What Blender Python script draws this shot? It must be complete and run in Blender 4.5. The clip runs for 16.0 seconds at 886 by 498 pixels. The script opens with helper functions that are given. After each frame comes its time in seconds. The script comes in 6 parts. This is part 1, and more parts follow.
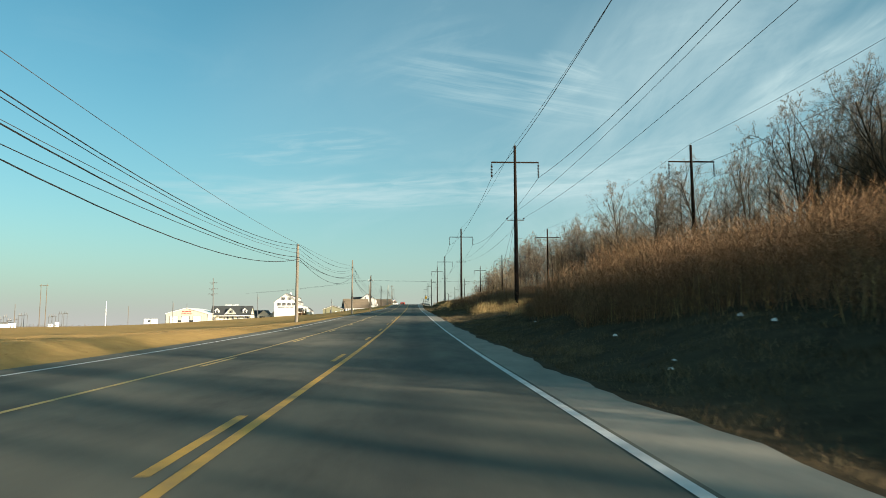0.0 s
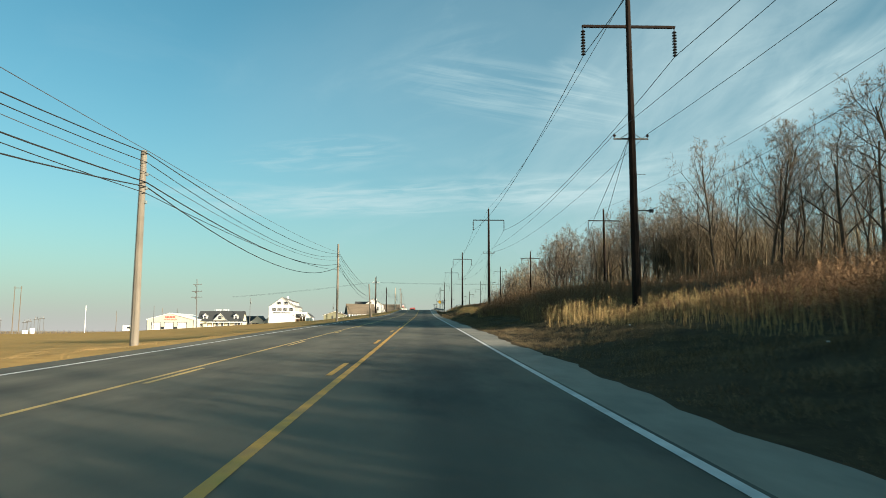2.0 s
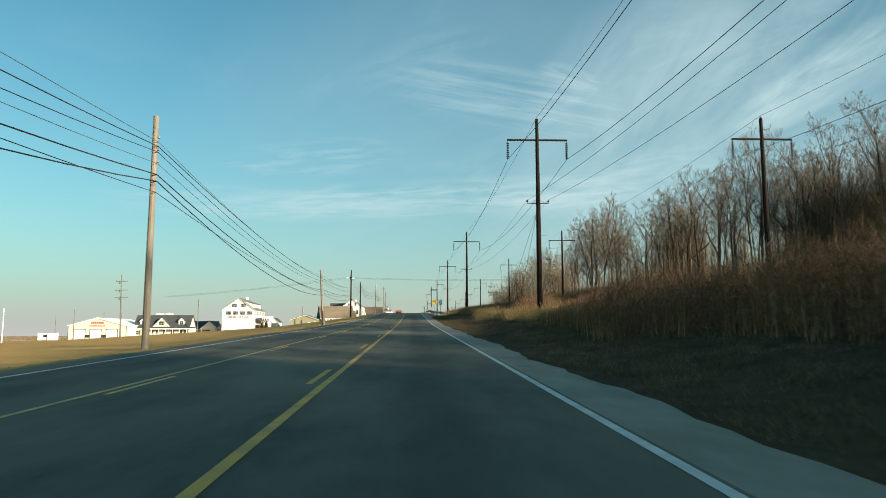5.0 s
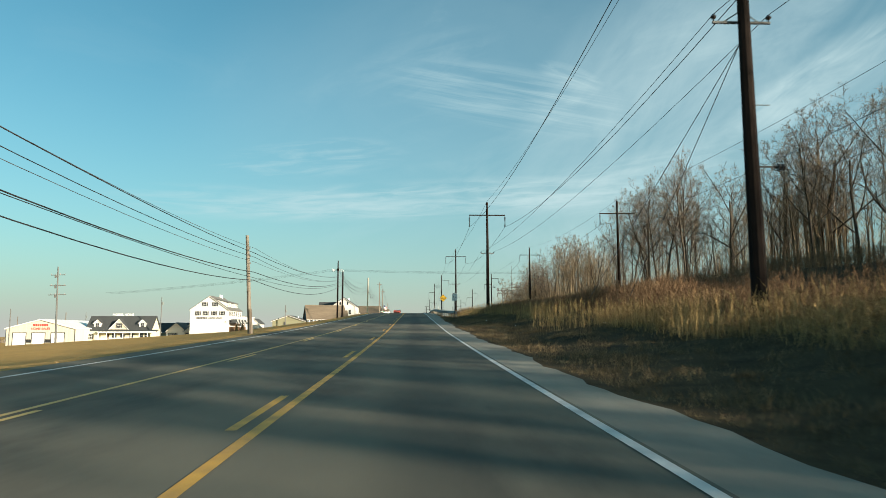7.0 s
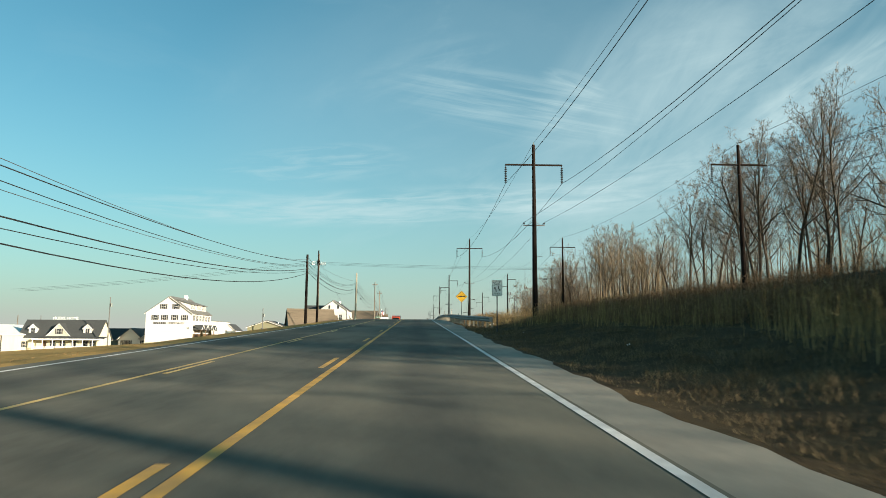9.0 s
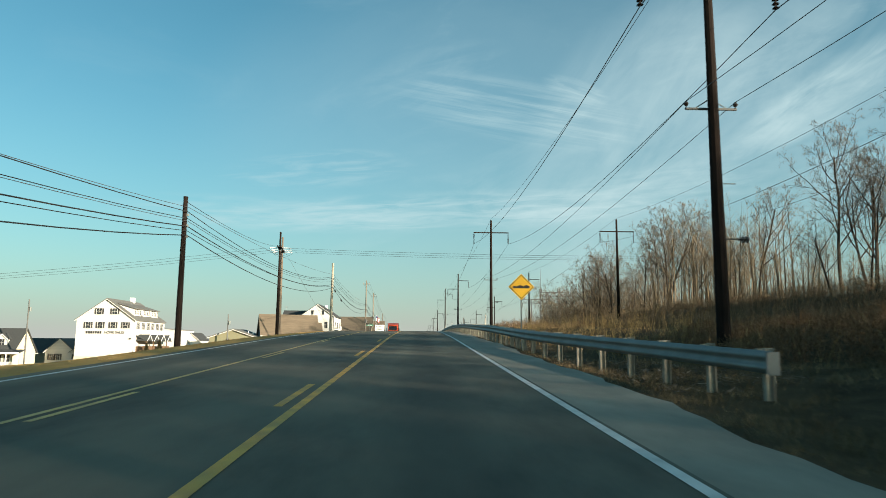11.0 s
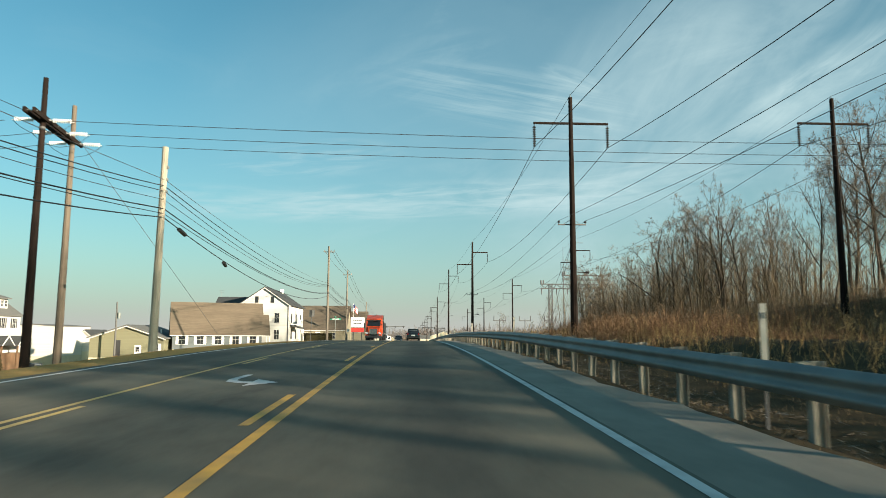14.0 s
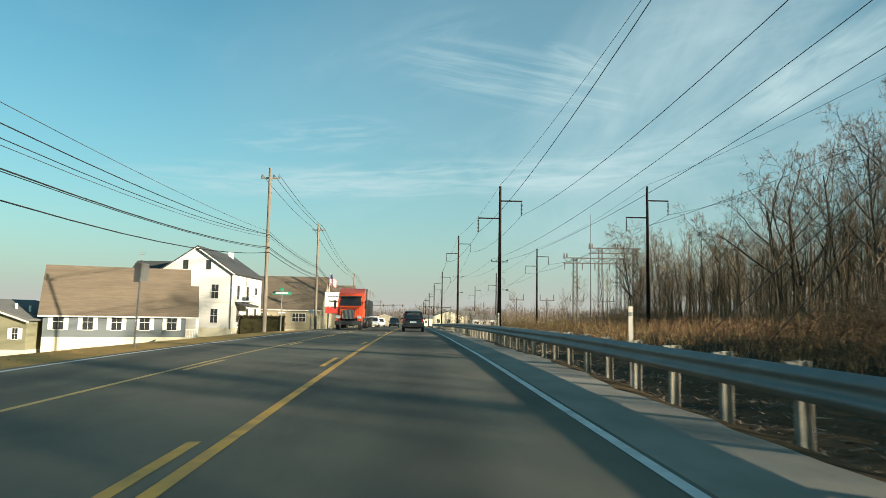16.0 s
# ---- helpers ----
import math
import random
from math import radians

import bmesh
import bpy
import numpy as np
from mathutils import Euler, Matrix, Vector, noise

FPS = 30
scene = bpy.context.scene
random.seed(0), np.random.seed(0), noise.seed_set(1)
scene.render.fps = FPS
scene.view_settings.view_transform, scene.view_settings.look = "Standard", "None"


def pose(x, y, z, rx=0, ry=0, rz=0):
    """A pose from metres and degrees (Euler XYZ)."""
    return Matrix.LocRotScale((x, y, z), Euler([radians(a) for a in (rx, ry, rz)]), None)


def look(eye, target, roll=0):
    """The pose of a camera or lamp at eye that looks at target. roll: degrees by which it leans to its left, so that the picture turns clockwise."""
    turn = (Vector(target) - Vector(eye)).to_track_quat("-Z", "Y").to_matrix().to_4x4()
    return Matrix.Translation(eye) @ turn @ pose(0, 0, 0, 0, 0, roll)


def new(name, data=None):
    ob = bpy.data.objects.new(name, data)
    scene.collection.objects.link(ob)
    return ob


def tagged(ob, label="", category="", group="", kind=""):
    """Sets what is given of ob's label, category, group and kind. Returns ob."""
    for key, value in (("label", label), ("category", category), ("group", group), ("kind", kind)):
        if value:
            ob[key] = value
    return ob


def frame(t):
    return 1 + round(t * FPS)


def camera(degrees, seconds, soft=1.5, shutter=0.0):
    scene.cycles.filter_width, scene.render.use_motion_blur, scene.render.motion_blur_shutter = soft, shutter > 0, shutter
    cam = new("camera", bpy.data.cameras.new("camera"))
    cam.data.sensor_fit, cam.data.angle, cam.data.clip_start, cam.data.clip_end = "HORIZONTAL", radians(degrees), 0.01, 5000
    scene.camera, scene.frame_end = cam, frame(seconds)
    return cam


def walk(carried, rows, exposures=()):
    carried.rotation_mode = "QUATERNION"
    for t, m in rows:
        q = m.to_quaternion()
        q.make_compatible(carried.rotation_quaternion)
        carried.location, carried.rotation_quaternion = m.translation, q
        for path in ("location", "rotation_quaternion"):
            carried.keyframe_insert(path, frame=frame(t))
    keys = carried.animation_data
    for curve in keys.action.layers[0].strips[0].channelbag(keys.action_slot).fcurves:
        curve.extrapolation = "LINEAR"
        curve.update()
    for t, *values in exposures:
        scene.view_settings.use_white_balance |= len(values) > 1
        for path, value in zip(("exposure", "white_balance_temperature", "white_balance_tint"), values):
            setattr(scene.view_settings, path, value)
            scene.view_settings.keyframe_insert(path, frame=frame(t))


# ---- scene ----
EXPO, KELVIN, TINT = 1.50, 6500, 10
cam = camera(64.98, 16.0, soft=0.8, shutter=0.15)
# seconds, eye x y z in metres, yaw, pitch, roll in degrees
ROWS = [
    (0.0, -0.050, -0.000, 1.200, -2.470, 6.127, -0.178),
    (0.5, -0.113, 10.259, 1.347, -2.381, 6.107, -0.372),
    (1.0, -0.179, 20.515, 1.518, -2.245, 6.345, -0.317),
    (1.5, -0.249, 30.771, 1.723, -1.948, 6.413, 0.106),
    (2.0, -0.308, 41.003, 1.966, -1.598, 6.670, 0.081),
    (2.5, -0.337, 51.229, 2.251, -2.045, 6.795, -0.060),
    (3.0, -0.351, 61.461, 2.551, -2.169, 6.890, -0.268),
    (3.5, -0.349, 71.696, 2.859, -2.082, 6.924, -0.237),
    (4.0, -0.337, 81.933, 3.165, -2.217, 6.898, -0.196),
    (4.2, -0.330, 86.026, 3.285, -2.307, 6.901, -0.166),
    (6.3, -0.191, 128.901, 4.508, -2.626, 6.949, -0.082),
    (6.5, -0.181, 132.990, 4.626, -2.583, 6.882, -0.072),
    (7.0, -0.158, 143.214, 4.921, -2.451, 6.938, -0.155),
    (7.5, -0.130, 153.446, 5.216, -2.332, 6.962, 0.023),
    (8.0, -0.104, 163.684, 5.502, -2.159, 6.976, 0.110),
    (8.5, -0.095, 173.906, 5.814, -2.159, 7.137, 0.213),
    (9.0, -0.111, 184.139, 6.169, -2.215, 7.445, 0.339),
    (9.5, -0.148, 194.358, 6.581, -2.056, 7.751, 0.584),
    (10.0, -0.188, 204.569, 7.033, -1.956, 7.879, 0.634),
    (10.2, -0.202, 208.655, 7.220, -1.953, 7.952, 0.573),
    (12.3, -0.196, 251.533, 9.019, -2.211, 7.884, 0.299),
    (12.5, -0.216, 255.616, 9.199, -2.237, 7.802, 0.279),
    (13.0, -0.220, 265.825, 9.625, -2.314, 7.666, 0.244),
    (13.5, -0.221, 275.989, 10.012, -2.397, 7.386, 0.280),
    (14.0, -0.208, 286.107, 10.333, -2.496, 7.061, 0.236),
    (14.5, -0.171, 296.163, 10.599, -2.631, 6.623, 0.342),
    (15.0, -0.166, 306.173, 10.822, -2.588, 6.273, 0.705),
    (15.5, -0.136, 316.137, 10.970, -2.352, 5.816, 0.975),
    (16.0, -0.098, 326.082, 11.034, -2.383, 5.313, 0.982),
]
walk(cam, [(t, pose(x, y, z, 90 + pitch, 0, yaw) @ pose(0, 0, 0, 0, 0, roll)) for t, x, y, z, yaw, pitch, roll in ROWS],
     exposures=[(0.0, EXPO, KELVIN, TINT), (16.0, EXPO, KELVIN, TINT)])

# the road's height along its length
PROFILE = [(-600.0, -6.00), (-200.0, -2.60), (-60.0, -0.85), (-0.0, -0.00), (20.5, 0.32), (41.0, 0.77), (61.5, 1.35), (81.9, 1.97), (86.0, 2.08), (128.9, 3.31), (143.2, 3.72), (163.7, 4.30), (184.1, 4.97), (204.6, 5.83), (208.7, 6.02), (251.5, 7.82), (265.8, 8.43), (286.1, 9.13), (296.2, 9.40), (306.2, 9.62), (316.1, 9.77), (326.1, 9.83), (345.0, 9.86), (370.0, 9.68), (400.0, 9.30), (450.0, 8.50), (520.0, 7.30), (620.0, 5.60), (760.0, 3.80), (1000.0, 2.00), (1600.0, 0.00), (6000.0, -8.00)]

# ---- world and sun ----
SUN_EL, SUN_AZ = 12.2, 128.0          # degrees up, and clockwise from +y
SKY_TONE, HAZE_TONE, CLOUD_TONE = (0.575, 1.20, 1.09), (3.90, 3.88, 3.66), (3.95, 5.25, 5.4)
world = bpy.data.worlds.new("world")
scene.world = world
world.use_nodes = True
wn, wl = world.node_tree.nodes, world.node_tree.links
wn.clear()


def wnode(kind, **sets):
    n = wn.new(kind)
    for k, v in sets.items():
        if k.startswith("i_"):
            n.inputs[k[2:]].default_value = v
    return n


sky = wn.new("ShaderNodeTexSky")
sky.sky_type, sky.sun_disc = "NISHITA", False
sky.sun_elevation, sky.sun_rotation = radians(SUN_EL), radians(SUN_AZ)
sky.altitude, sky.air_density, sky.dust_density, sky.ozone_density = 50, 1.0, 1.4, 2.0
coord = wn.new("ShaderNodeTexCoord")
sep = wn.new("ShaderNodeSeparateXYZ")
wl.new(coord.outputs["Generated"], sep.inputs[0])


def wmath(op, a, b=None, clamp=False):
    n = wn.new("ShaderNodeMath")
    n.operation, n.use_clamp = op, clamp
    for i, v in enumerate((a, b)):
        if v is None:
            continue
        if isinstance(v, (int, float)):
            n.inputs[i].default_value = v
        else:
            wl.new(v, n.inputs[i])
    return n.outputs[0]


# high cirrus laid over the sky by direction
def cloud_noise(tilt, along, across, detail, distort, off, rough=0.55):
    """Noise in the view direction, drawn out along a line tilted by so many degrees from the level."""
    mp = wn.new("ShaderNodeMapping")
    mp.vector_type = "TEXTURE"
    mp.inputs["Rotation"].default_value = (0, -radians(tilt), 0)
    mp.inputs["Location"].default_value = (off, off * 0.7, 0)
    mp.inputs["Scale"].default_value = (1 / along, 1 / along, 1 / across)
    wl.new(coord.outputs["Generated"], mp.inputs[0])
    n = wn.new("ShaderNodeTexNoise")
    n.inputs["Scale"].default_value = 1.0
    n.inputs["Detail"].default_value = detail
    n.inputs["Roughness"].default_value = rough
    n.inputs["Distortion"].default_value = distort
    wl.new(mp.outputs[0], n.inputs["Vector"])
    return n.outputs["Fac"]


def wramp(v, lo, hi):
    n = wn.new("ShaderNodeMapRange")
    n.interpolation_type = "SMOOTHSTEP"
    n.inputs[1].default_value, n.inputs[2].default_value = lo, hi
    wl.new(v, n.inputs[0])
    return n.outputs[0]


sx, sy, sz = sep.outputs
ahead = wramp(sy, 0.05, 0.3)
su = wmath("DIVIDE", sx, wmath("MAXIMUM", sy, 0.05))
sv = wmath("DIVIDE", sz, wmath("MAXIMUM", sy, 0.05))


def cirrus(cu, cv, tilt, long, wide, along, across, lo, hi, amount, seed, distort=0.6):
    """One drawn-out patch of cirrus round a direction, with fibres along its length."""
    c, s = math.cos(radians(tilt)), math.sin(radians(tilt))
    du, dv = wmath("SUBTRACT", su, cu), wmath("SUBTRACT", sv, cv)
    p = wmath("ADD", wmath("MULTIPLY", du, c / long), wmath("MULTIPLY", dv, s / long))
    q = wmath("ADD", wmath("MULTIPLY", du, -s / wide), wmath("MULTIPLY", dv, c / wide))
    edge = wramp(wmath("SUBTRACT", 1.0, wmath("ADD", wmath("MULTIPLY", p, p), wmath("MULTIPLY", q, q))), 0.0, 0.9)
    v = wn.new("ShaderNodeCombineXYZ")
    wl.new(wmath("MULTIPLY", p, along), v.inputs[0])
    wl.new(wmath("MULTIPLY", q, across), v.inputs[1])
    v.inputs[2].default_value = seed
    n = wn.new("ShaderNodeTexNoise")
    for k, val in (("Scale", 1.0), ("Detail", 6.0), ("Roughness", 0.58), ("Distortion", distort)):
        n.inputs[k].default_value = val
    wl.new(v.outputs[0], n.inputs["Vector"])
    return wmath("MULTIPLY", wmath("MULTIPLY", edge, wramp(n.outputs["Fac"], lo, hi)), amount)


mass = wmath("MULTIPLY", wramp(cloud_noise(12, 5, 12, 6, 0.8, 8.8, 0.6), 0.50, 0.82), wmath("ADD", 0.06, wmath("MULTIPLY", wramp(sx, -0.25, 0.2), 0.25)))
back_veil = wmath("MULTIPLY", wramp(cloud_noise(38, 2.0, 4.5, 5, 0.5, 2.3), 0.36, 0.66), wmath("MULTIPLY", wramp(sx, -0.1, 0.5), wmath("SUBTRACT", 0.6, wmath("MULTIPLY", ahead, 0.6))))
for args in ((0.2, 0.36, 10, 0.62, 0.34, 1.4, 1.6, 0.0, 0.7, 0.20, 11.0), (0.53, 0.33, 33, 0.55, 0.25, 2.2, 2.0, 0.14, 0.80, 0.52, 1.0, 0.8), (0.62, 0.385, 34, 0.26, 0.045, 2.0, 1.6, 0.2, 0.70, 0.50, 2.0), (0.33, 0.37, 50, 0.30, 0.14, 1.3, 1.9, 0.15, 0.85, 0.36, 3.0),
             (0.15, 0.350, -9, 0.22, 0.06, 1.1, 6.5, 0.34, 0.74, 0.36, 4.4, 0.3), (0.235, 0.385, -18, 0.06, 0.02, 1.0, 2.0, 0.25, 0.75, 0.3, 5.2), (0.02, 0.195, 3, 0.40, 0.034, 3.6, 2.6, 0.32, 0.72, 0.62, 6.0),
             (-0.24, 0.19, -2, 0.25, 0.03, 2.2, 2.2, 0.34, 0.74, 0.40, 7.0), (-0.15, 0.255, 4, 0.16, 0.035, 1.8, 2.4, 0.40, 0.70, 0.32, 8.0), (0.34, 0.225, 10, 0.28, 0.05, 2.2, 3.0, 0.3, 0.75, 0.32, 9.0), (0.02, 0.40, 20, 0.14, 0.06, 1.2, 2.0, 0.35, 0.80, 0.16, 10.0)):
    mass = wmath("ADD", mass, wmath("MULTIPLY", cirrus(*args), ahead))
mass = wmath("MULTIPLY", wmath("ADD", mass, back_veil, clamp=True), 0.85)
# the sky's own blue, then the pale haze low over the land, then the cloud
tone = wn.new("ShaderNodeMix")
tone.data_type, tone.blend_type = "RGBA", "MULTIPLY"
tone.inputs[0].default_value = 1.0
tone.inputs[7].default_value = (*SKY_TONE, 1)
wl.new(sky.outputs[0], tone.inputs[6])
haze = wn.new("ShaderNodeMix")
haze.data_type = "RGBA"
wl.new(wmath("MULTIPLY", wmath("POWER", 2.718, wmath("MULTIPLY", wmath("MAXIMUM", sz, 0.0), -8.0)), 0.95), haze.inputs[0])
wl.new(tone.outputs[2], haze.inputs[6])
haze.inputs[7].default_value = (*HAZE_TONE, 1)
mix = wn.new("ShaderNodeMix")
mix.data_type = "RGBA"
wl.new(mass, mix.inputs[0])
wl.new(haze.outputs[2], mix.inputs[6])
mix.inputs[7].default_value = (*CLOUD_TONE, 1)
bg = wn.new("ShaderNodeBackground")
bg.inputs[1].default_value = 0.0522
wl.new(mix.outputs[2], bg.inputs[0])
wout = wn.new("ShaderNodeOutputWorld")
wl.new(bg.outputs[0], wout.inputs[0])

sun = new("sun", bpy.data.lights.new("sun", "SUN"))
sun.data.energy, sun.data.angle, sun.data.color = 5.0, radians(0.6), (1.0, 0.86, 0.66)
to_sun = Vector((math.sin(radians(SUN_AZ)) * math.cos(radians(SUN_EL)), math.cos(radians(SUN_AZ)) * math.cos(radians(SUN_EL)), math.sin(radians(SUN_EL))))
sun.matrix_world = look(to_sun * 300, (0, 0, 0))

# ---- materials ----


def mat(name, c1, c2=None, scale=1.0, rough=0.8, bump=0.0, bscale=None, metal=0.0, stretch=(1, 1, 1), spec=0.5, isl=0.0, stain=0.0, stain_scale=0.15, stain_col=None):
    m = bpy.data.materials.new(name)
    m.use_nodes = True
    nt = m.node_tree
    ns, ls = nt.nodes, nt.links
    b = ns["Principled BSDF"]
    b.inputs["Roughness"].default_value, b.inputs["Metallic"].default_value = rough, metal
    b.inputs["Specular IOR Level"].default_value = spec
    if c2 is None:
        c2 = tuple(v * 0.8 for v in c1)
    geo = ns.new("ShaderNodeNewGeometry")
    mp = ns.new("ShaderNodeMapping")
    mp.inputs["Scale"].default_value = stretch
    ls.new(geo.outputs["Position"], mp.inputs[0])
    n1 = ns.new("ShaderNodeTexNoise")
    n1.inputs["Scale"].default_value, n1.inputs["Detail"].default_value, n1.inputs["Roughness"].default_value = scale, 6, 0.65
    ls.new(mp.outputs[0], n1.inputs["Vector"])
    fac = n1.outputs["Fac"]
    rg = ns.new("ShaderNodeMapRange")
    rg.inputs[1].default_value, rg.inputs[2].default_value = 0.3, 0.7
    ls.new(fac, rg.inputs[0])
    mx = ns.new("ShaderNodeMix")
    mx.data_type = "RGBA"
    mx.inputs[6].default_value, mx.inputs[7].default_value = (*c1, 1), (*c2, 1)
    ls.new(rg.outputs[0], mx.inputs[0])
    col = mx.outputs[2]
    if isl:
        # each separate blade or twig has a tone of its own
        hs = ns.new("ShaderNodeHueSaturation")
        rr = ns.new("ShaderNodeMapRange")
        rr.inputs[3].default_value, rr.inputs[4].default_value = 1 - isl, 1 + isl
        ls.new(geo.outputs["Random Per Island"], rr.inputs[0])
        ls.new(rr.outputs[0], hs.inputs["Value"])
        ls.new(col, hs.inputs["Color"])
        col = hs.outputs[0]
    if stain:
        n2 = ns.new("ShaderNodeTexNoise")
        n2.inputs["Scale"].default_value, n2.inputs["Detail"].default_value = stain_scale, 5
        ls.new(mp.outputs[0], n2.inputs["Vector"])
        r2 = ns.new("ShaderNodeMapRange")
        r2.inputs[1].default_value, r2.inputs[2].default_value, r2.inputs[4].default_value = 0.42, 0.66, stain
        ls.new(n2.outputs["Fac"], r2.inputs[0])
        m2 = ns.new("ShaderNodeMix")
        m2.data_type = "RGBA"
        m2.inputs[7].default_value = (*(stain_col or tuple(v * 0.5 for v in c1)), 1)
        ls.new(r2.outputs[0], m2.inputs[0])
        ls.new(col, m2.inputs[6])
        col = m2.outputs[2]
    ls.new(col, b.inputs["Base Color"])
    if bump:
        n3 = ns.new("ShaderNodeTexNoise")
        n3.inputs["Scale"].default_value, n3.inputs["Detail"].default_value = bscale or scale * 6, 4
        ls.new(mp.outputs[0], n3.inputs["Vector"])
        bp = ns.new("ShaderNodeBump")
        bp.inputs["Strength"].default_value, bp.inputs["Distance"].default_value = bump, 0.03
        ls.new(n3.outputs["Fac"], bp.inputs["Height"])
        ls.new(bp.outputs[0], b.inputs["Normal"])
    return m


ASPHALT = mat("asphalt", (0.120, 0.114, 0.090), (0.062, 0.060, 0.049), 1.6, 0.9, 0.05, 70, stretch=(1, 0.3, 1), spec=0.2, stain=0.75, stain_scale=0.45, stain_col=(0.170, 0.155, 0.116))
SHOULDER = mat("worn_shoulder_asphalt", (0.275, 0.250, 0.198), (0.180, 0.165, 0.132), 1.1, 0.9, 0.06, 50, stretch=(1, 0.45, 1), stain=0.5, stain_scale=0.9)
# oil and rubber darken the middle of each lane
_n, _l = ASPHALT.node_tree.nodes, ASPHALT.node_tree.links
_bsdf = _n["Principled BSDF"]
_src = _bsdf.inputs["Base Color"].links[0].from_socket
_geo, _sep = _n.new("ShaderNodeNewGeometry"), _n.new("ShaderNodeSeparateXYZ")
_l.new(_geo.outputs["Position"], _sep.inputs[0])
for _c in (0.05, -6.55):
    _d, _a, _r, _m = _n.new("ShaderNodeMath"), _n.new("ShaderNodeMath"), _n.new("ShaderNodeMapRange"), _n.new("ShaderNodeMix")
    _d.operation, _a.operation, _r.interpolation_type = "SUBTRACT", "ABSOLUTE", "SMOOTHSTEP"
    _d.inputs[1].default_value = _c
    _l.new(_sep.outputs[0], _d.inputs[0])
    _l.new(_d.outputs[0], _a.inputs[0])
    _l.new(_a.outputs[0], _r.inputs[0])
    _r.inputs[1].default_value, _r.inputs[2].default_value, _r.inputs[3].default_value, _r.inputs[4].default_value = 0.15, 0.75, 0.45, 0.0
    _m.data_type, _m.inputs[7].default_value = "RGBA", (0.045, 0.045, 0.04, 1)
    _l.new(_r.outputs[0], _m.inputs[0])
    _l.new(_src, _m.inputs[6])
    _src = _m.outputs[2]
_l.new(_src, _bsdf.inputs["Base Color"])
YELLOW = mat("yellow_road_paint", (0.70, 0.37, 0.05), (0.54, 0.29, 0.045), 3.0, 0.7, 0.2, 40, stain=0.45, stain_scale=2.2, stain_col=(0.16, 0.12, 0.07))
YELLOW_WORN = mat("worn_pale_yellow_road_paint", (0.62, 0.42, 0.13), (0.50, 0.34, 0.11), 3.0, 0.7, 0.2, 40, stain=0.4, stain_scale=2.2, stain_col=(0.16, 0.13, 0.08))
WHITE_LINE = mat("white_road_paint", (0.70, 0.69, 0.66), (0.52, 0.51, 0.49), 3.0, 0.7, 0.2, 40, stain=0.3, stain_scale=2.5, stain_col=(0.2, 0.2, 0.19))
GROUND = mat("dry_winter_grass", (0.45, 0.285, 0.105), (0.32, 0.20, 0.075), 1.6, 0.95, 0.8, 14, stain=0.5, stain_scale=0.12, stain_col=(0.29, 0.20, 0.075), spec=0.04)
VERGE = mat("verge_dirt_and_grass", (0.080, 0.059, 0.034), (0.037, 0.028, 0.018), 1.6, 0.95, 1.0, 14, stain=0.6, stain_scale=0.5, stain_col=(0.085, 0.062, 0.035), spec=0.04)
BLADE = mat("dry_grass_blade", (0.205, 0.155, 0.090), (0.075, 0.058, 0.036), 0.7, 0.9, isl=0.45, spec=0.04)
BRUSH = mat("bare_brush_twig", (0.27, 0.165, 0.092), (0.115, 0.072, 0.045), 0.25, 0.9, isl=0.45, spec=0.04)
REED = mat("dry_reed", (0.40, 0.285, 0.13), (0.22, 0.15, 0.07), 0.5, 0.9, isl=0.35, spec=0.04)
BARK = mat("grey_bark", (0.085, 0.070, 0.054), (0.036, 0.030, 0.024), 2.0, 0.9, 0.5, 20, spec=0.04)
BACK_WOOD = mat("bare_wood_behind", (0.20, 0.155, 0.10), (0.10, 0.078, 0.052), 0.3, 0.9, isl=0.5, spec=0.04)
TWIG = mat("bare_twig", (0.205, 0.162, 0.118), (0.115, 0.09, 0.066), 0.4, 0.9, isl=0.35, spec=0.04)
POLE_WOOD = mat("weathered_pole_wood", (0.20, 0.17, 0.132), (0.115, 0.098, 0.076), 2.0, 0.85, 0.5, 25, stretch=(3, 3, 0.3), stain=0.4, stain_scale=1.0)
POLE_PALE = mat("pale_bleached_pole_wood", (0.42, 0.375, 0.29), (0.29, 0.255, 0.195), 2.0, 0.85, 0.5, 25, stretch=(3, 3, 0.3), stain=0.3, stain_scale=1.0)
POLE_BROWN = mat("brown_pole_wood", (0.155, 0.122, 0.088), (0.085, 0.068, 0.050), 2.0, 0.85, 0.5, 25, stretch=(3, 3, 0.3), stain=0.4, stain_scale=1.0)
POLE_DARK = mat("dark_creosoted_pole", (0.020, 0.013, 0.010), (0.008, 0.006, 0.005), 2.0, 0.95, 0.5, 25, stretch=(3, 3, 0.3), spec=0.15)
POLE_GREY = mat("grey_weathered_pole", (0.115, 0.115, 0.11), (0.07, 0.07, 0.068), 2.0, 0.85, 0.4, 20, stretch=(3, 3, 0.3))
CABLE = mat("black_cable", (0.018, 0.018, 0.018), (0.012, 0.012, 0.012), 1, 0.6)
WIRE = mat("dull_conductor_wire", (0.06, 0.06, 0.062), (0.04, 0.04, 0.042), 1, 0.6)
PORCELAIN = mat("dark_insulator", (0.035, 0.028, 0.026), (0.02, 0.018, 0.016), 5, 0.35)
STEEL = mat("galvanised_steel", (0.19, 0.215, 0.205), (0.125, 0.142, 0.138), 1.2, 0.6, 0.05, 20, metal=0.15, stain=0.35, stain_scale=0.8)
STEEL_DARK = mat("weathered_dark_steel", (0.09, 0.09, 0.09), (0.06, 0.06, 0.06), 1.2, 0.7)
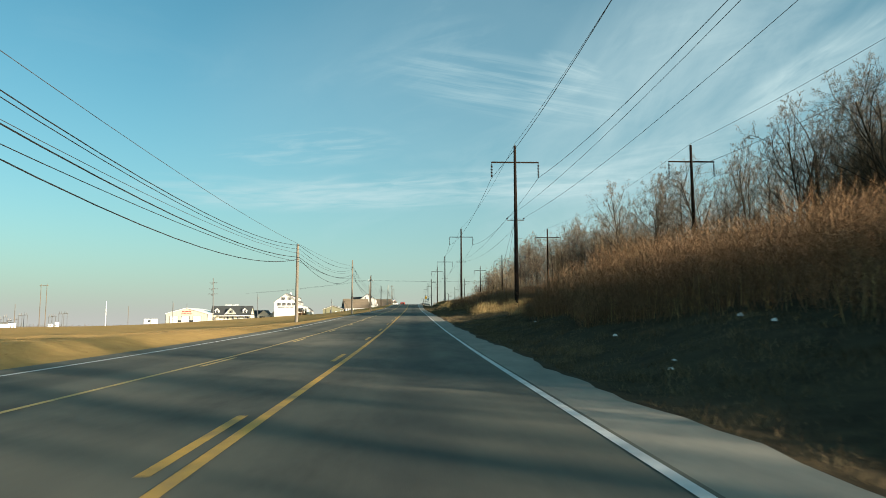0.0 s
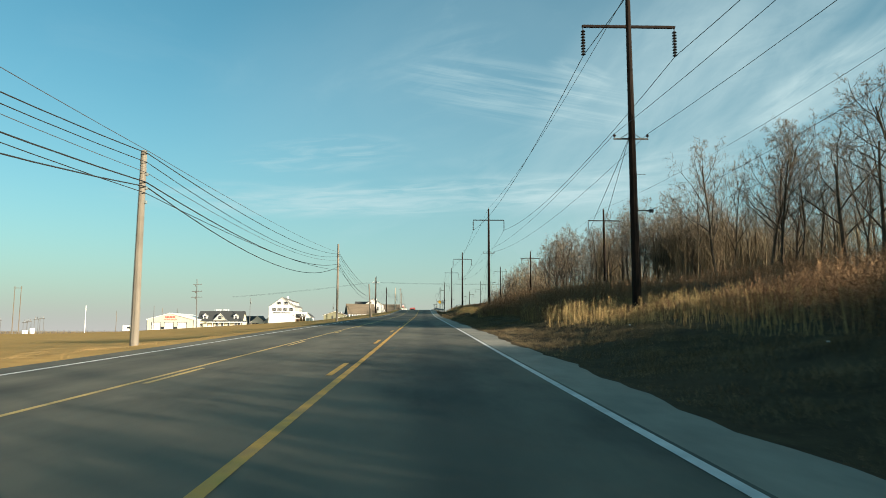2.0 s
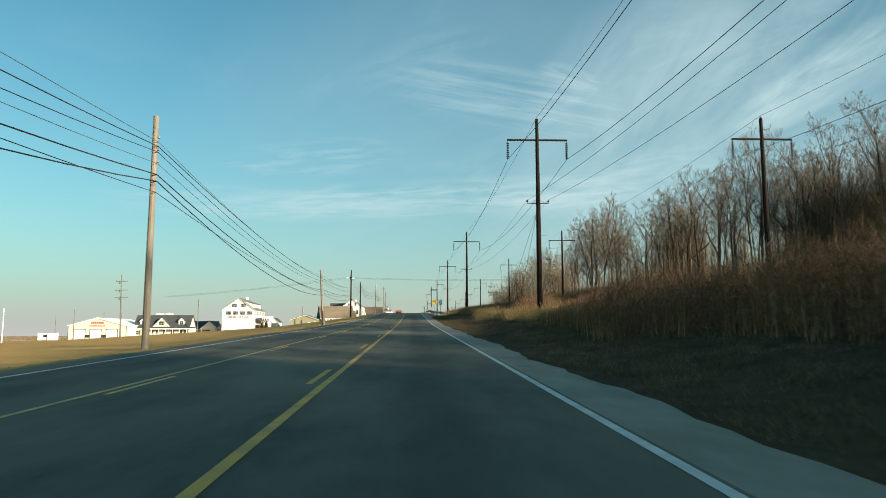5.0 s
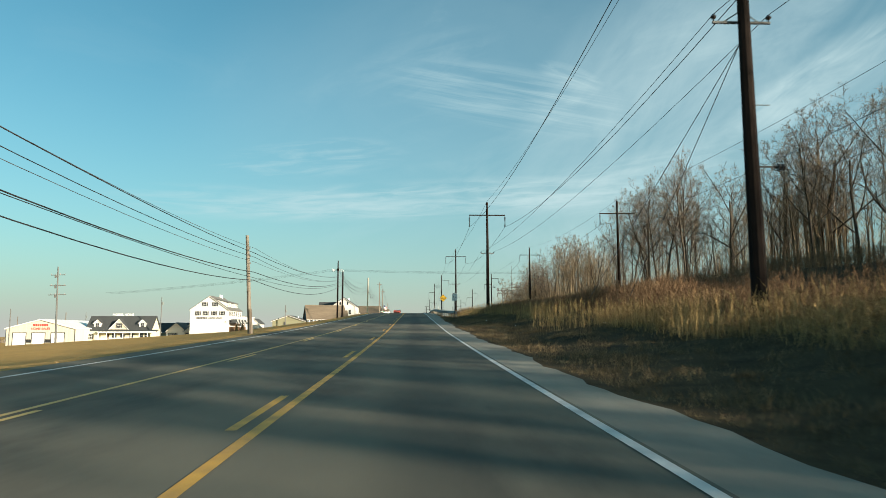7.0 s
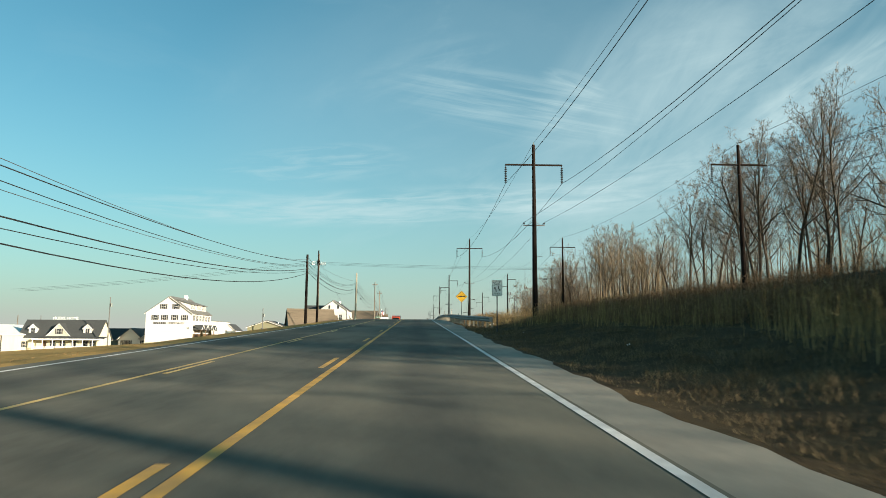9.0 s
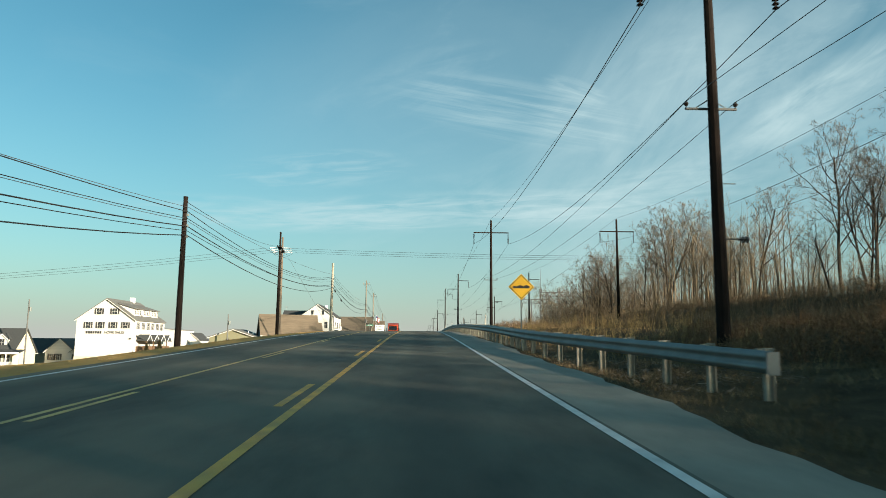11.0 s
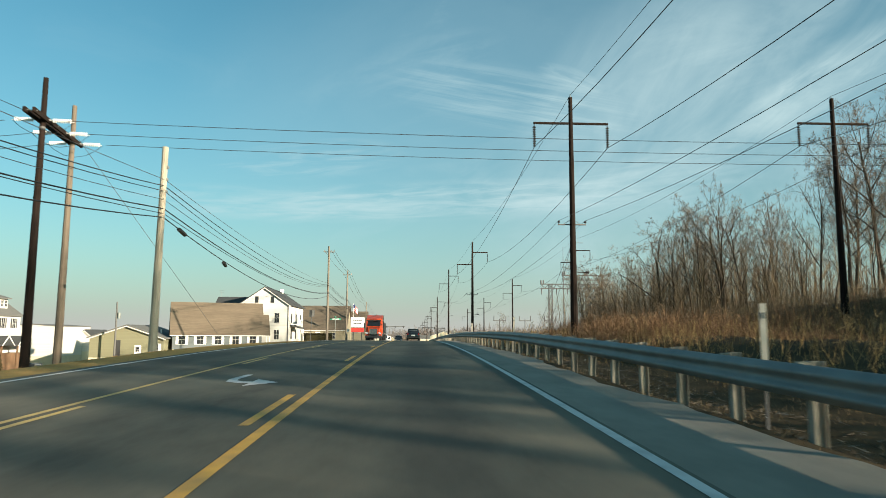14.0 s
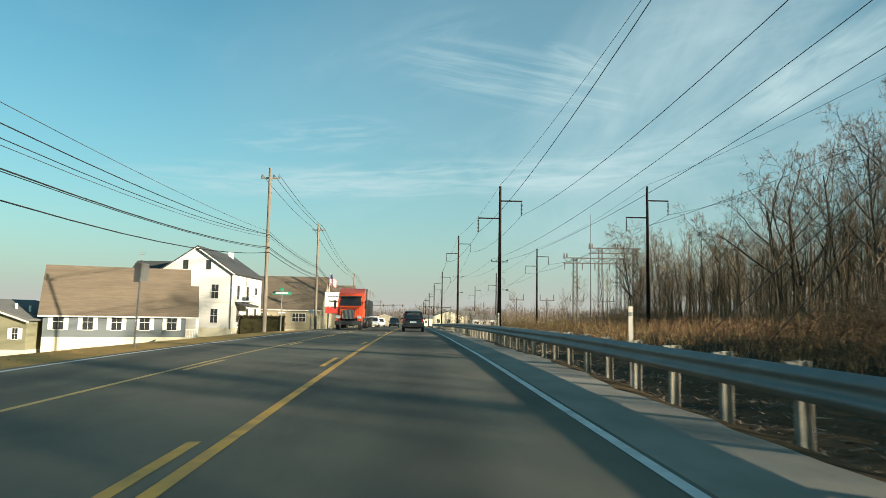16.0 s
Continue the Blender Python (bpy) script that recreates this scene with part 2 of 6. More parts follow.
WHITE_METAL = mat("white_metal_roof", (0.70, 0.70, 0.68), (0.62, 0.62, 0.60), 0.6, 0.5, stretch=(1, 6, 1))
POST_WOOD = mat("dull_galvanised_post", (0.34, 0.315, 0.25), (0.20, 0.185, 0.15), 3, 0.85, 0.4, 30, stain=0.45, stain_scale=2.0, stain_col=(0.12, 0.10, 0.08))
WHITE = mat("white_siding", (0.57, 0.56, 0.525), (0.50, 0.49, 0.46), 0.6, 0.7, 0.25, 6, stretch=(0.1, 0.1, 9), stain=0.12, stain_scale=0.3)
CREAM = mat("cream_render", (0.58, 0.53, 0.39), (0.49, 0.45, 0.33), 0.8, 0.8, 0.2, 8)
PALE_CREAM = mat("pale_cream_metal_siding", (0.50, 0.475, 0.385), (0.44, 0.415, 0.33), 0.6, 0.7, 0.25, 6, stretch=(6, 1, 0.1), stain=0.15, stain_scale=0.3)
SLATE_ROOF = mat("dark_shingle_roof", (0.045, 0.05, 0.05), (0.028, 0.03, 0.032), 3, 0.85, 0.4, 10, stretch=(1, 1, 4))
BROWN_ROOF = mat("brown_shingle_roof", (0.140, 0.108, 0.074), (0.092, 0.072, 0.050), 1.2, 0.9, 0.4, 8, stretch=(0.5, 1, 6), stain=0.4, stain_scale=0.25)
GREY_ROOF = mat("grey_shingle_roof", (0.13, 0.13, 0.12), (0.09, 0.09, 0.085), 2, 0.9, 0.4, 8, stretch=(0.5, 1, 6))
BLUE_WALL = mat("blue_grey_siding", (0.105, 0.125, 0.13), (0.088, 0.104, 0.108), 0.6, 0.75, 0.25, 6, stretch=(0.1, 0.1, 9))
OLIVE_WALL = mat("olive_siding", (0.20, 0.195, 0.12), (0.165, 0.16, 0.10), 0.6, 0.75, 0.25, 6, stretch=(0.1, 0.1, 9))
TAN_WALL = mat("tan_siding", (0.29, 0.26, 0.18), (0.24, 0.215, 0.145), 0.6, 0.75, 0.25, 6, stretch=(0.1, 0.1, 9))
DARK_TRIM = mat("dark_trim", (0.04, 0.04, 0.042), (0.03, 0.03, 0.03), 1, 0.6)
BROWN_WOOD = mat("brown_fence_wood", (0.15, 0.085, 0.045), (0.09, 0.055, 0.03), 1.5, 0.85, 0.3, 12)
GLASS = mat("dark_window_glass", (0.03, 0.035, 0.04), (0.02, 0.023, 0.026), 0.5, 0.08)
# dark glass made paler, the sky's reflection put into its colour
PALE_GLASS = mat("glass_with_painted_sky_sheen", (0.10, 0.12, 0.13), (0.08, 0.095, 0.10), 0.5, 0.12)
RED_SIGN = mat("red_sign_paint", (0.55, 0.05, 0.04), (0.48, 0.04, 0.03), 2, 0.5)
SIGN_YELLOW = mat("yellow_sign_sheet", (0.85, 0.48, 0.02), (0.78, 0.43, 0.02), 2, 0.5)
SIGN_GREEN = mat("green_sign_sheet", (0.02, 0.22, 0.14), (0.02, 0.19, 0.12), 2, 0.45)
SIGN_WHITE = mat("white_sign_sheet", (0.78, 0.78, 0.76), (0.70, 0.70, 0.68), 2, 0.5)
MARKER_WHITE = mat("dull_white_plastic", (0.50, 0.47, 0.40), (0.38, 0.35, 0.29), 4, 0.6)
BLACK = mat("black_sheet", (0.02, 0.02, 0.02), (0.015, 0.015, 0.015), 2, 0.5)
CAR_DARK = mat("dark_green_grey_car_paint", (0.03, 0.038, 0.04), (0.026, 0.033, 0.035), 1, 0.25, spec=0.6)
CAR_WHITE = mat("white_car_paint", (0.75, 0.75, 0.74), (0.70, 0.70, 0.69), 1, 0.3)
TRUCK_RED = mat("orange_red_truck_paint", (0.80, 0.10, 0.03), (0.74, 0.085, 0.025), 1, 0.35)
RUBBER = mat("tyre_rubber", (0.02, 0.02, 0.02), (0.014, 0.014, 0.014), 4, 0.85)
CHROME = mat("chrome", (0.6, 0.6, 0.6), (0.5, 0.5, 0.5), 1, 0.2, metal=1.0)
LAMP_RED = mat("red_tail_lamp", (0.35, 0.015, 0.015), (0.3, 0.01, 0.01), 1, 0.2)
LAMP_CLEAR = mat("clear_head_lamp", (0.6, 0.6, 0.6), (0.5, 0.5, 0.5), 1, 0.1)
HEDGE = mat("dark_hedge", (0.05, 0.045, 0.022), (0.03, 0.028, 0.015), 2, 0.9, isl=0.4, spec=0.04)
FAR_WOOD = mat("far_bare_wood", (0.17, 0.145, 0.13), (0.12, 0.105, 0.095), 0.05, 0.95, isl=0.25, spec=0.04)

# ---- mesh helpers ----


class MB:
    """Gathers vertices and faces of one mesh."""

    def __init__(self):
        self.v, self.f = [], []

    def face_set(self, vs, fs):
        n = len(self.v)
        self.v += [tuple(p) for p in vs]
        self.f += [tuple(i + n for i in f) for f in fs]
        return self

    def box(self, x0, x1, y0, y1, z0, z1, bev=0.0):
        if not bev:
            return self.face_set([(x0, y0, z0), (x1, y0, z0), (x1, y1, z0), (x0, y1, z0), (x0, y0, z1), (x1, y0, z1), (x1, y1, z1), (x0, y1, z1)],
                                 [(3, 2, 1, 0), (4, 5, 6, 7), (0, 1, 5, 4), (1, 2, 6, 5), (2, 3, 7, 6), (3, 0, 4, 7)])
        b = bev
        ring = lambda x0, x1, y0, y1, z: [(x0 + b, y0, z), (x1 - b, y0, z), (x1, y0 + b, z), (x1, y1 - b, z), (x1 - b, y1, z), (x0 + b, y1, z), (x0, y1 - b, z), (x0, y0 + b, z)]
        vs = ring(x0 + b, x1 - b, y0 + b, y1 - b, z0) + ring(x0, x1, y0, y1, z0 + b) + ring(x0, x1, y0, y1, z1 - b) + ring(x0 + b, x1 - b, y0 + b, y1 - b, z1)
        fs = [tuple(range(7, -1, -1)), tuple(range(24, 32))]
        for k in range(3):
            for i in range(8):
                j = (i + 1) % 8
                fs.append((k * 8 + i, k * 8 + j, k * 8 + 8 + j, k * 8 + 8 + i))
        return self.face_set(vs, fs)

    def tube(self, p0, p1, r0, r1=None, n=8, cap=True):
        r1 = r0 if r1 is None else r1
        a, b = Vector(p0), Vector(p1)
        d = (b - a).normalized()
        s = d.orthogonal().normalized()
        t = d.cross(s)
        ring = lambda c, r: [c + (s * math.cos(6.28318 * i / n) + t * math.sin(6.28318 * i / n)) * r for i in range(n)]
        fs = [(i, (i + 1) % n, n + (i + 1) % n, n + i) for i in range(n)]
        if cap:
            fs += [tuple(range(n - 1, -1, -1)), tuple(range(n, 2 * n))]
        return self.face_set(ring(a, r0) + ring(b, r1), fs)

    def pole(self, h, r0, r1, n=10, rings=6, foot=-0.5):
        """A round tapering shaft in one piece, standing at the origin."""
        vs, fs = [], []
        for k in range(rings + 1):
            u = k / rings
            r, z = r0 + (r1 - r0) * u, foot + (h - foot) * u
            w = 0.004 * math.sin(k * 2.1)
            vs += [(r * math.cos(6.28318 * i / n) + w, r * math.sin(6.28318 * i / n) - w, z) for i in range(n)]
        for k in range(rings):
            fs += [(k * n + i, k * n + (i + 1) % n, k * n + n + (i + 1) % n, k * n + n + i) for i in range(n)]
        fs += [tuple(range(n - 1, -1, -1)), tuple(range(rings * n, rings * n + n))]
        return self.face_set(vs, fs)

    def prism(self, outline, axis, lo, hi):
        """A flat outline of (a, b) pulled along an axis. axis x: (y, z); y: (x, z); z: (x, y)."""
        put = {"x": lambda a, b, c: (c, a, b), "y": lambda a, b, c: (a, c, b), "z": lambda a, b, c: (a, b, c)}[axis]
        n = len(outline)
        vs = [put(a, b, lo) for a, b in outline] + [put(a, b, hi) for a, b in outline]
        return self.face_set(vs, [tuple(range(n)), tuple(range(2 * n - 1, n - 1, -1))] + [(i, n + i, n + (i + 1) % n, (i + 1) % n) for i in range(n)])

    def mesh(self, name, material):
        me = bpy.data.meshes.new(name)
        me.from_pydata(self.v, [], self.f)
        me.polygons.foreach_set("use_smooth", np.zeros(len(self.f), bool))
        bm = bmesh.new()
        bm.from_mesh(me)
        bmesh.ops.recalc_face_normals(bm, faces=bm.faces[:])
        bm.to_mesh(me)
        bm.free()
        me.materials.append(material)
        return me


def part(name, mb, material, parent=None, label=""):
    ob = new(name, mb.mesh(name, material))
    if parent is not None:
        ob.parent = parent
    return tagged(ob, label)


def thing(name, label, category, m=None, group="", kind=""):
    ob = new(name)
    ob.empty_display_size = 0.2
    if m is not None:
        ob.matrix_world = m
    return tagged(ob, label, category, group, kind)


def raw_mesh(name, verts, faces, material):
    """A mesh from arrays of vertices and of quads or triangles."""
    me = bpy.data.meshes.new(name)
    nv, nf, k = len(verts), len(faces), faces.shape[1]
    me.vertices.add(nv)
    me.vertices.foreach_set("co", np.asarray(verts, np.float32).ravel())
    me.loops.add(nf * k)
    me.loops.foreach_set("vertex_index", np.asarray(faces, np.int32).ravel())
    me.polygons.add(nf)
    me.polygons.foreach_set("loop_start", np.arange(0, nf * k, k, dtype=np.int32))
    me.polygons.foreach_set("use_smooth", np.zeros(nf, bool))
    me.update(calc_edges=True)
    me.validate()
    me.materials.append(material)
    return me


def sticks(p0, p1, r0, r1, n=3):
    """Many tapered sticks at once: arrays of ends and radii. Returns vertices and quads."""
    p0, p1, r0, r1 = (np.asarray(a, float) for a in (p0, p1, r0, r1))
    d = p1 - p0
    d /= np.linalg.norm(d, axis=1)[:, None] + 1e-9
    ref = np.where(np.abs(d[:, 2:3]) < 0.9, np.array([[0, 0, 1.0]]), np.array([[1.0, 0, 0]]))
    s = np.cross(d, ref)
    s /= np.linalg.norm(s, axis=1)[:, None] + 1e-9
    t = np.cross(d, s)
    rings = []
    for p, r in ((p0, r0), (p1, r1)):
        for i in range(n):
            a = 2 * math.pi * i / n
            rings.append(p + (s * math.cos(a) + t * math.sin(a)) * r[:, None])
    v = np.stack(rings, 1).reshape(-1, 3)
    base = np.arange(len(p0))[:, None] * 2 * n
    f = np.concatenate([base + np.array([[i, (i + 1) % n, n + (i + 1) % n, n + i]]) for i in range(n)], 0)
    return v, f


def blades(base, tip, width, rng, bend=0.0):
    """Many flat tapering blades: two quads each, bent in the middle."""
    n = len(base)
    d = tip - base
    a = rng.uniform(0, 2 * math.pi, n)
    side = np.stack([np.cos(a), np.sin(a), np.zeros(n)], 1) * width[:, None] * 0.5
    mid = base + d * 0.55 + rng.normal(0, 1, (n, 3)) * np.array([1, 1, 0.2]) * (bend * np.linalg.norm(d, axis=1))[:, None]
    v = np.stack([base - side, base + side, mid + side * 0.8, mid - side * 0.8, tip + side * 0.25, tip - side * 0.25], 1).reshape(-1, 3)
    b = np.arange(n)[:, None] * 6
    f = np.concatenate([b + np.array([[0, 1, 2, 3]]), b + np.array([[3, 2, 4, 5]])], 0)
    return v, f


# ---- heights ----
PY, PZ = np.array([p[0] for p in PROFILE]), np.array([p[1] for p in PROFILE])
_yy = np.arange(-700, 6000, 2.0)
_zz = np.interp(_yy, PY, PZ)
_k = np.hanning(9)
_zs = np.convolve(np.pad(_zz, 4, mode="edge"), _k / _k.sum(), mode="valid")


def road_z(y):
    return np.interp(y, _yy, _zs)


def smooth(a, lo, hi):
    t = np.clip((a - lo) / (hi - lo), 0, 1)
    return t * t * (3 - 2 * t)


LEFT_EDGE, RAIL_FROM = -8.9, 236.0


def right_edge(y):
    return 2.98 + 0.10 * np.sin(y * 0.35) + 0.07 * np.sin(y * 1.13) + 0.05 * np.sin(y * 3.1 + 1) + 0.5 * smooth(y, 215, 245)


def ground_z(x, y):
    x, y = np.asarray(x, float), np.asarray(y, float)
    zr = road_z(y)
    # west side: the field falls away to a valley floor
    d = np.maximum(-9.2 - 0.8 * smooth(y, 300, 325) * (1 - smooth(y, 380, 410)) - x, 0)
    fall = 0.5 * (1 - np.exp(-d / 1.5)) * 0.5 + 0.125 * np.minimum(d, 28) + 0.062 * np.clip(d - 28, 0, 4000)
    floor = 0.35 - 0.006 * np.clip(d - 120, 0, 700) - 0.006 * np.clip(y - 500, 0, 800)
    low = zr - fall * smooth(y, -50, 90) - fall * 0.35 * (1 - smooth(y, -50, 90))
    west = floor + np.logaddexp(0, (low - floor) * 1.2) / 1.2
    west = zr + (west - zr) * smooth(d, 0.0, 2.5)
    # east side: verge, then a bank; behind the guard rail a ditch first
    e = np.maximum(x - right_edge(y), 0)
    high = 1 + 0.75 * (1 - smooth(y, 46, 60))
    ridge = 3.0 * smooth(e, 14, 38) * (1 - smooth(y, 352, 405))
    bank = (-0.05 * smooth(e, 0, 0.8) + 0.75 * smooth(e, 0.8, 7.0) + 0.85 * smooth(e, 6.0, 12) + 0.8 * smooth(e, 11, 24)) * high
    ditch = -0.75 * smooth(e, 0.1, 2.4) + 1.3 * smooth(e, 6, 12) - 0.9 * smooth(e, 13, 20) + 1.3 * smooth(e, 27, 34)
    w = smooth(y, 228, 262)
    w2 = smooth(y, 300, 420)
    east = zr + bank * (1 - w) + ditch * w * (1 - 0.5 * w2) + ridge - 0.004 * np.clip(e - 60, 0, 600)
    z = np.where(x < 0, west, east)
    bumps = 0.10 * np.sin(x * 0.9 + 1.7 * np.sin(y * 0.23)) * np.sin(y * 0.41 + 0.8 * np.sin(x * 0.5)) + 0.05 * np.sin(x * 2.3 + y * 1.1)
    off = np.maximum(np.maximum(-9.8 - x, x - right_edge(y) - 0.6), 0)
    return z + bumps * np.where(x < 0, 0.3, 1.0) * smooth(off, 0, 3) - 0.06


def gz(x, y):
    return float(ground_z(x, y))


# ---- ground and road ----
gx = np.concatenate([np.array([-4000, -2500, -1500, -900, -600, -420, -300, -220]), np.arange(-170, -60, 6.0), np.arange(-60, -14, 2.0), np.arange(-14, -8.9, 0.6),
                     np.array([-8.9, -6, -3, 0, 2.0, 2.8]), np.arange(3.1, 26, 0.45), np.arange(26, 80, 3.0), np.array([85, 100, 130, 180, 260, 400, 700, 1200, 2200, 4000])])
gy = np.concatenate([np.array([-600, -300, -150, -80]), np.arange(-50, 450, 1.6), np.arange(452, 700, 8.0), np.array([720, 780, 860, 960, 1100, 1300, 1600, 2000, 2600, 3400, 4500])])
GX, GY = np.meshgrid(gx, gy)
GZ = ground_z(GX, GY)
gv = np.stack([GX.ravel(), GY.ravel(), GZ.ravel()], 1)
nx, ny = len(gx), len(gy)
ii = (np.arange(ny - 1)[:, None] * nx + np.arange(nx - 1)[None, :]).ravel()
gf = np.stack([ii, ii + 1, ii + nx + 1, ii + nx], 1)
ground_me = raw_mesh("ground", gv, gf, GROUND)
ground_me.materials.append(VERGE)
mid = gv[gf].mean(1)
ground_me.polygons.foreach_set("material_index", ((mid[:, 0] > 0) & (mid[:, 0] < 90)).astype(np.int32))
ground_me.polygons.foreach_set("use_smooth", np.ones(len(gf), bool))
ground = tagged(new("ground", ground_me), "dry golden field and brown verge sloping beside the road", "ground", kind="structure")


def strip(name, x0, x1, y0, y1, lift, material, step=2.0, label="", parent=None, category="", kind="", thick=0.0):
    """A strip of surface that follows the road's height; x0 and x1 may be functions of y."""
    ys = np.append(np.arange(y0, y1, step), y1)
    f0 = x0 if callable(x0) else (lambda y: np.full_like(y, x0))
    f1 = x1 if callable(x1) else (lambda y: np.full_like(y, x1))
    a, b, z = f0(ys), f1(ys), road_z(ys) + lift
    v = np.concatenate([np.stack([a, ys, z], 1), np.stack([b, ys, z], 1)])
    n = len(ys)
    i = np.arange(n - 1)
    f = np.stack([i, i + n, i + n + 1, i + 1], 1)
    if thick:
        v = np.concatenate([v, v - np.array([[0, 0, thick]])])
        f = np.concatenate([f, np.stack([i, i + 1, i + 1 + 2 * n, i + 2 * n], 1), np.stack([i + n + 1, i + n, i + 3 * n, i + 3 * n + 1], 1)])
    ob = new(name, raw_mesh(name, v, f, material))
    if parent is not None:
        ob.parent = parent
    return tagged(ob, label, category, kind=kind)


def left_white(y):
    return -8.0 + 0.48 * smooth(y, 165, 235)


def left_yellow(y):
    return -5.05 + 0.30 * smooth(y, 165, 235)


ROAD_Y0, ROAD_Y1 = -120.0, 1600.0
road = strip("road", lambda y: left_white(y) - 0.9 + 0.45 * smooth(y, 170, 215) * (1 - smooth(y, 360, 380)) + 0.15 * smooth(y, 285, 315) * (1 - smooth(y, 352, 366)), 1.98, ROAD_Y0, ROAD_Y1, 0.0, ASPHALT, label="worn grey asphalt three-lane road", category="road", kind="structure", thick=0.25)
shoulder = strip("shoulder", 1.94, right_edge, ROAD_Y0, ROAD_Y1, -0.004, SHOULDER, step=0.8, label="pale worn asphalt shoulder along the road", category="shoulder", kind="structure", thick=0.25)
edge_r = strip("edge_line", 1.80, 1.92, ROAD_Y0, ROAD_Y1, 0.006, WHITE_LINE, label="solid white edge line on asphalt", category="road marking", kind="structure")
edge_l = strip("edge_line", lambda y: left_white(y) - 0.06, lambda y: left_white(y) + 0.06, ROAD_Y0, ROAD_Y1, 0.006, WHITE_LINE, label="solid white edge line on asphalt", category="road marking", kind="structure")
solid_r = strip("yellow_line", -1.83, -1.70, ROAD_Y0, ROAD_Y1, 0.006, YELLOW, label="solid yellow line beside the centre turning lane", category="road marking", kind="structure")
solid_l = strip("yellow_line", lambda y: left_yellow(y) - 0.05, lambda y: left_yellow(y) + 0.05, ROAD_Y0, ROAD_Y1, 0.006, YELLOW_WORN, label="solid yellow line beside the centre turning lane", category="road marking", kind="structure")
DASH0 = 8.4
dash_line = thing("broken_yellow_line", "broken yellow line of the centre turning lane", "road marking", kind="structure")
for k in range(-2, 42):
    y0 = DASH0 + 12.19 * k - 0.0068 * k * abs(k) - 3.05
    strip("dash", -2.10, -1.98, y0, y0 + 3.05, 0.006, YELLOW, step=1.6, parent=dash_line)
    strip("dash", float(left_yellow(np.array(y0))) + 0.17, float(left_yellow(np.array(y0))) + 0.27, y0 - 1.4, y0 + 1.65, 0.006, YELLOW_WORN, step=1.6, parent=dash_line)


def turn_arrow(x, y, flip):
    """A painted arrow, curving to the left, in the turning lane."""
    out = [(0.22, -1.25), (0.36, -1.25), (0.44, -0.1), (0.36, 0.35), (0.1, 0.62), (-0.12, 0.66), (-0.12, 1.2), (-0.62, 0.5), (-0.12, -0.15), (-0.12, 0.36), (0.05, 0.33), (0.2, 0.15), (0.27, -0.2)]
    s = -1 if flip else 1
    pts = [(x + s * a, y + s * b) for a, b in out]
    mb = MB()
    mb.face_set([(a, b, float(road_z(b)) + 0.007) for a, b in pts], [tuple(range(len(pts)))])
    return tagged(part("turn_arrow", mb, WHITE_LINE), "white turn arrow painted in the turning lane", "road marking", kind="structure")


turn_arrow(-3.3, 286.2, False)
turn_arrow(-3.25, 299.6, True)

# ---- transmission line on the east side ----
R_POLES = [(12.4, -3.0, 22.0), (12.1, 81.2, 22.4), (11.5, 166.2, 24.0), (11.45, 251.2, 25.5), (11.7, 337.0, 28.4), (10.9, 414.8, 27.6), (10.4, 490.0, 29.5), (9.8, 566.0, 25.5), (9.4, 642.0, 24.0), (9.0, 720.0, 22.5), (8.6, 800.0, 21.5), (8.2, 880.0, 20.5)]
S_POLES = [(34.5, -2.0, 22.5), (34.0, 82.3, 22.9), (32.0, 163.7, 23.6), (32.3, 251.4, 25.9), (32.7, 337.8, 29.0), (30.6, 416.0, 28.3), (29.5, 492.0, 27.0), (29.0, 570.0, 25.5), (28.5, 648.0, 24.0)]
ARM_DROP, ARM_HALF, STRING = 2.05, 2.86, 1.75


def insulator_string(x, y, z, parent):
    mb = MB()
    mb.tube((x, y, z), (x, y, z - STRING), 0.03, n=5)
    for k in range(9):
        zz = z - 0.18 - k * (STRING - 0.3) / 8
        mb.tube((x, y, zz), (x, y, zz - 0.09), 0.06, 0.15, n=8)
    part("insulator_string", mb, PORCELAIN, parent)


def arms(y):
    """Side and drop from the top of a pole's arms: level at first, staggered on the poles beyond the crest."""
    return ((-1, ARM_DROP), (1, ARM_DROP)) if y < 400 else ((-1, 4.2), (1, 1.9))


def arm_drop(y):
    """How far the lower crossarm sits below a pole's top."""
    return 9.0 if y < 120 else (8.1 if y < 300 else 9.8)


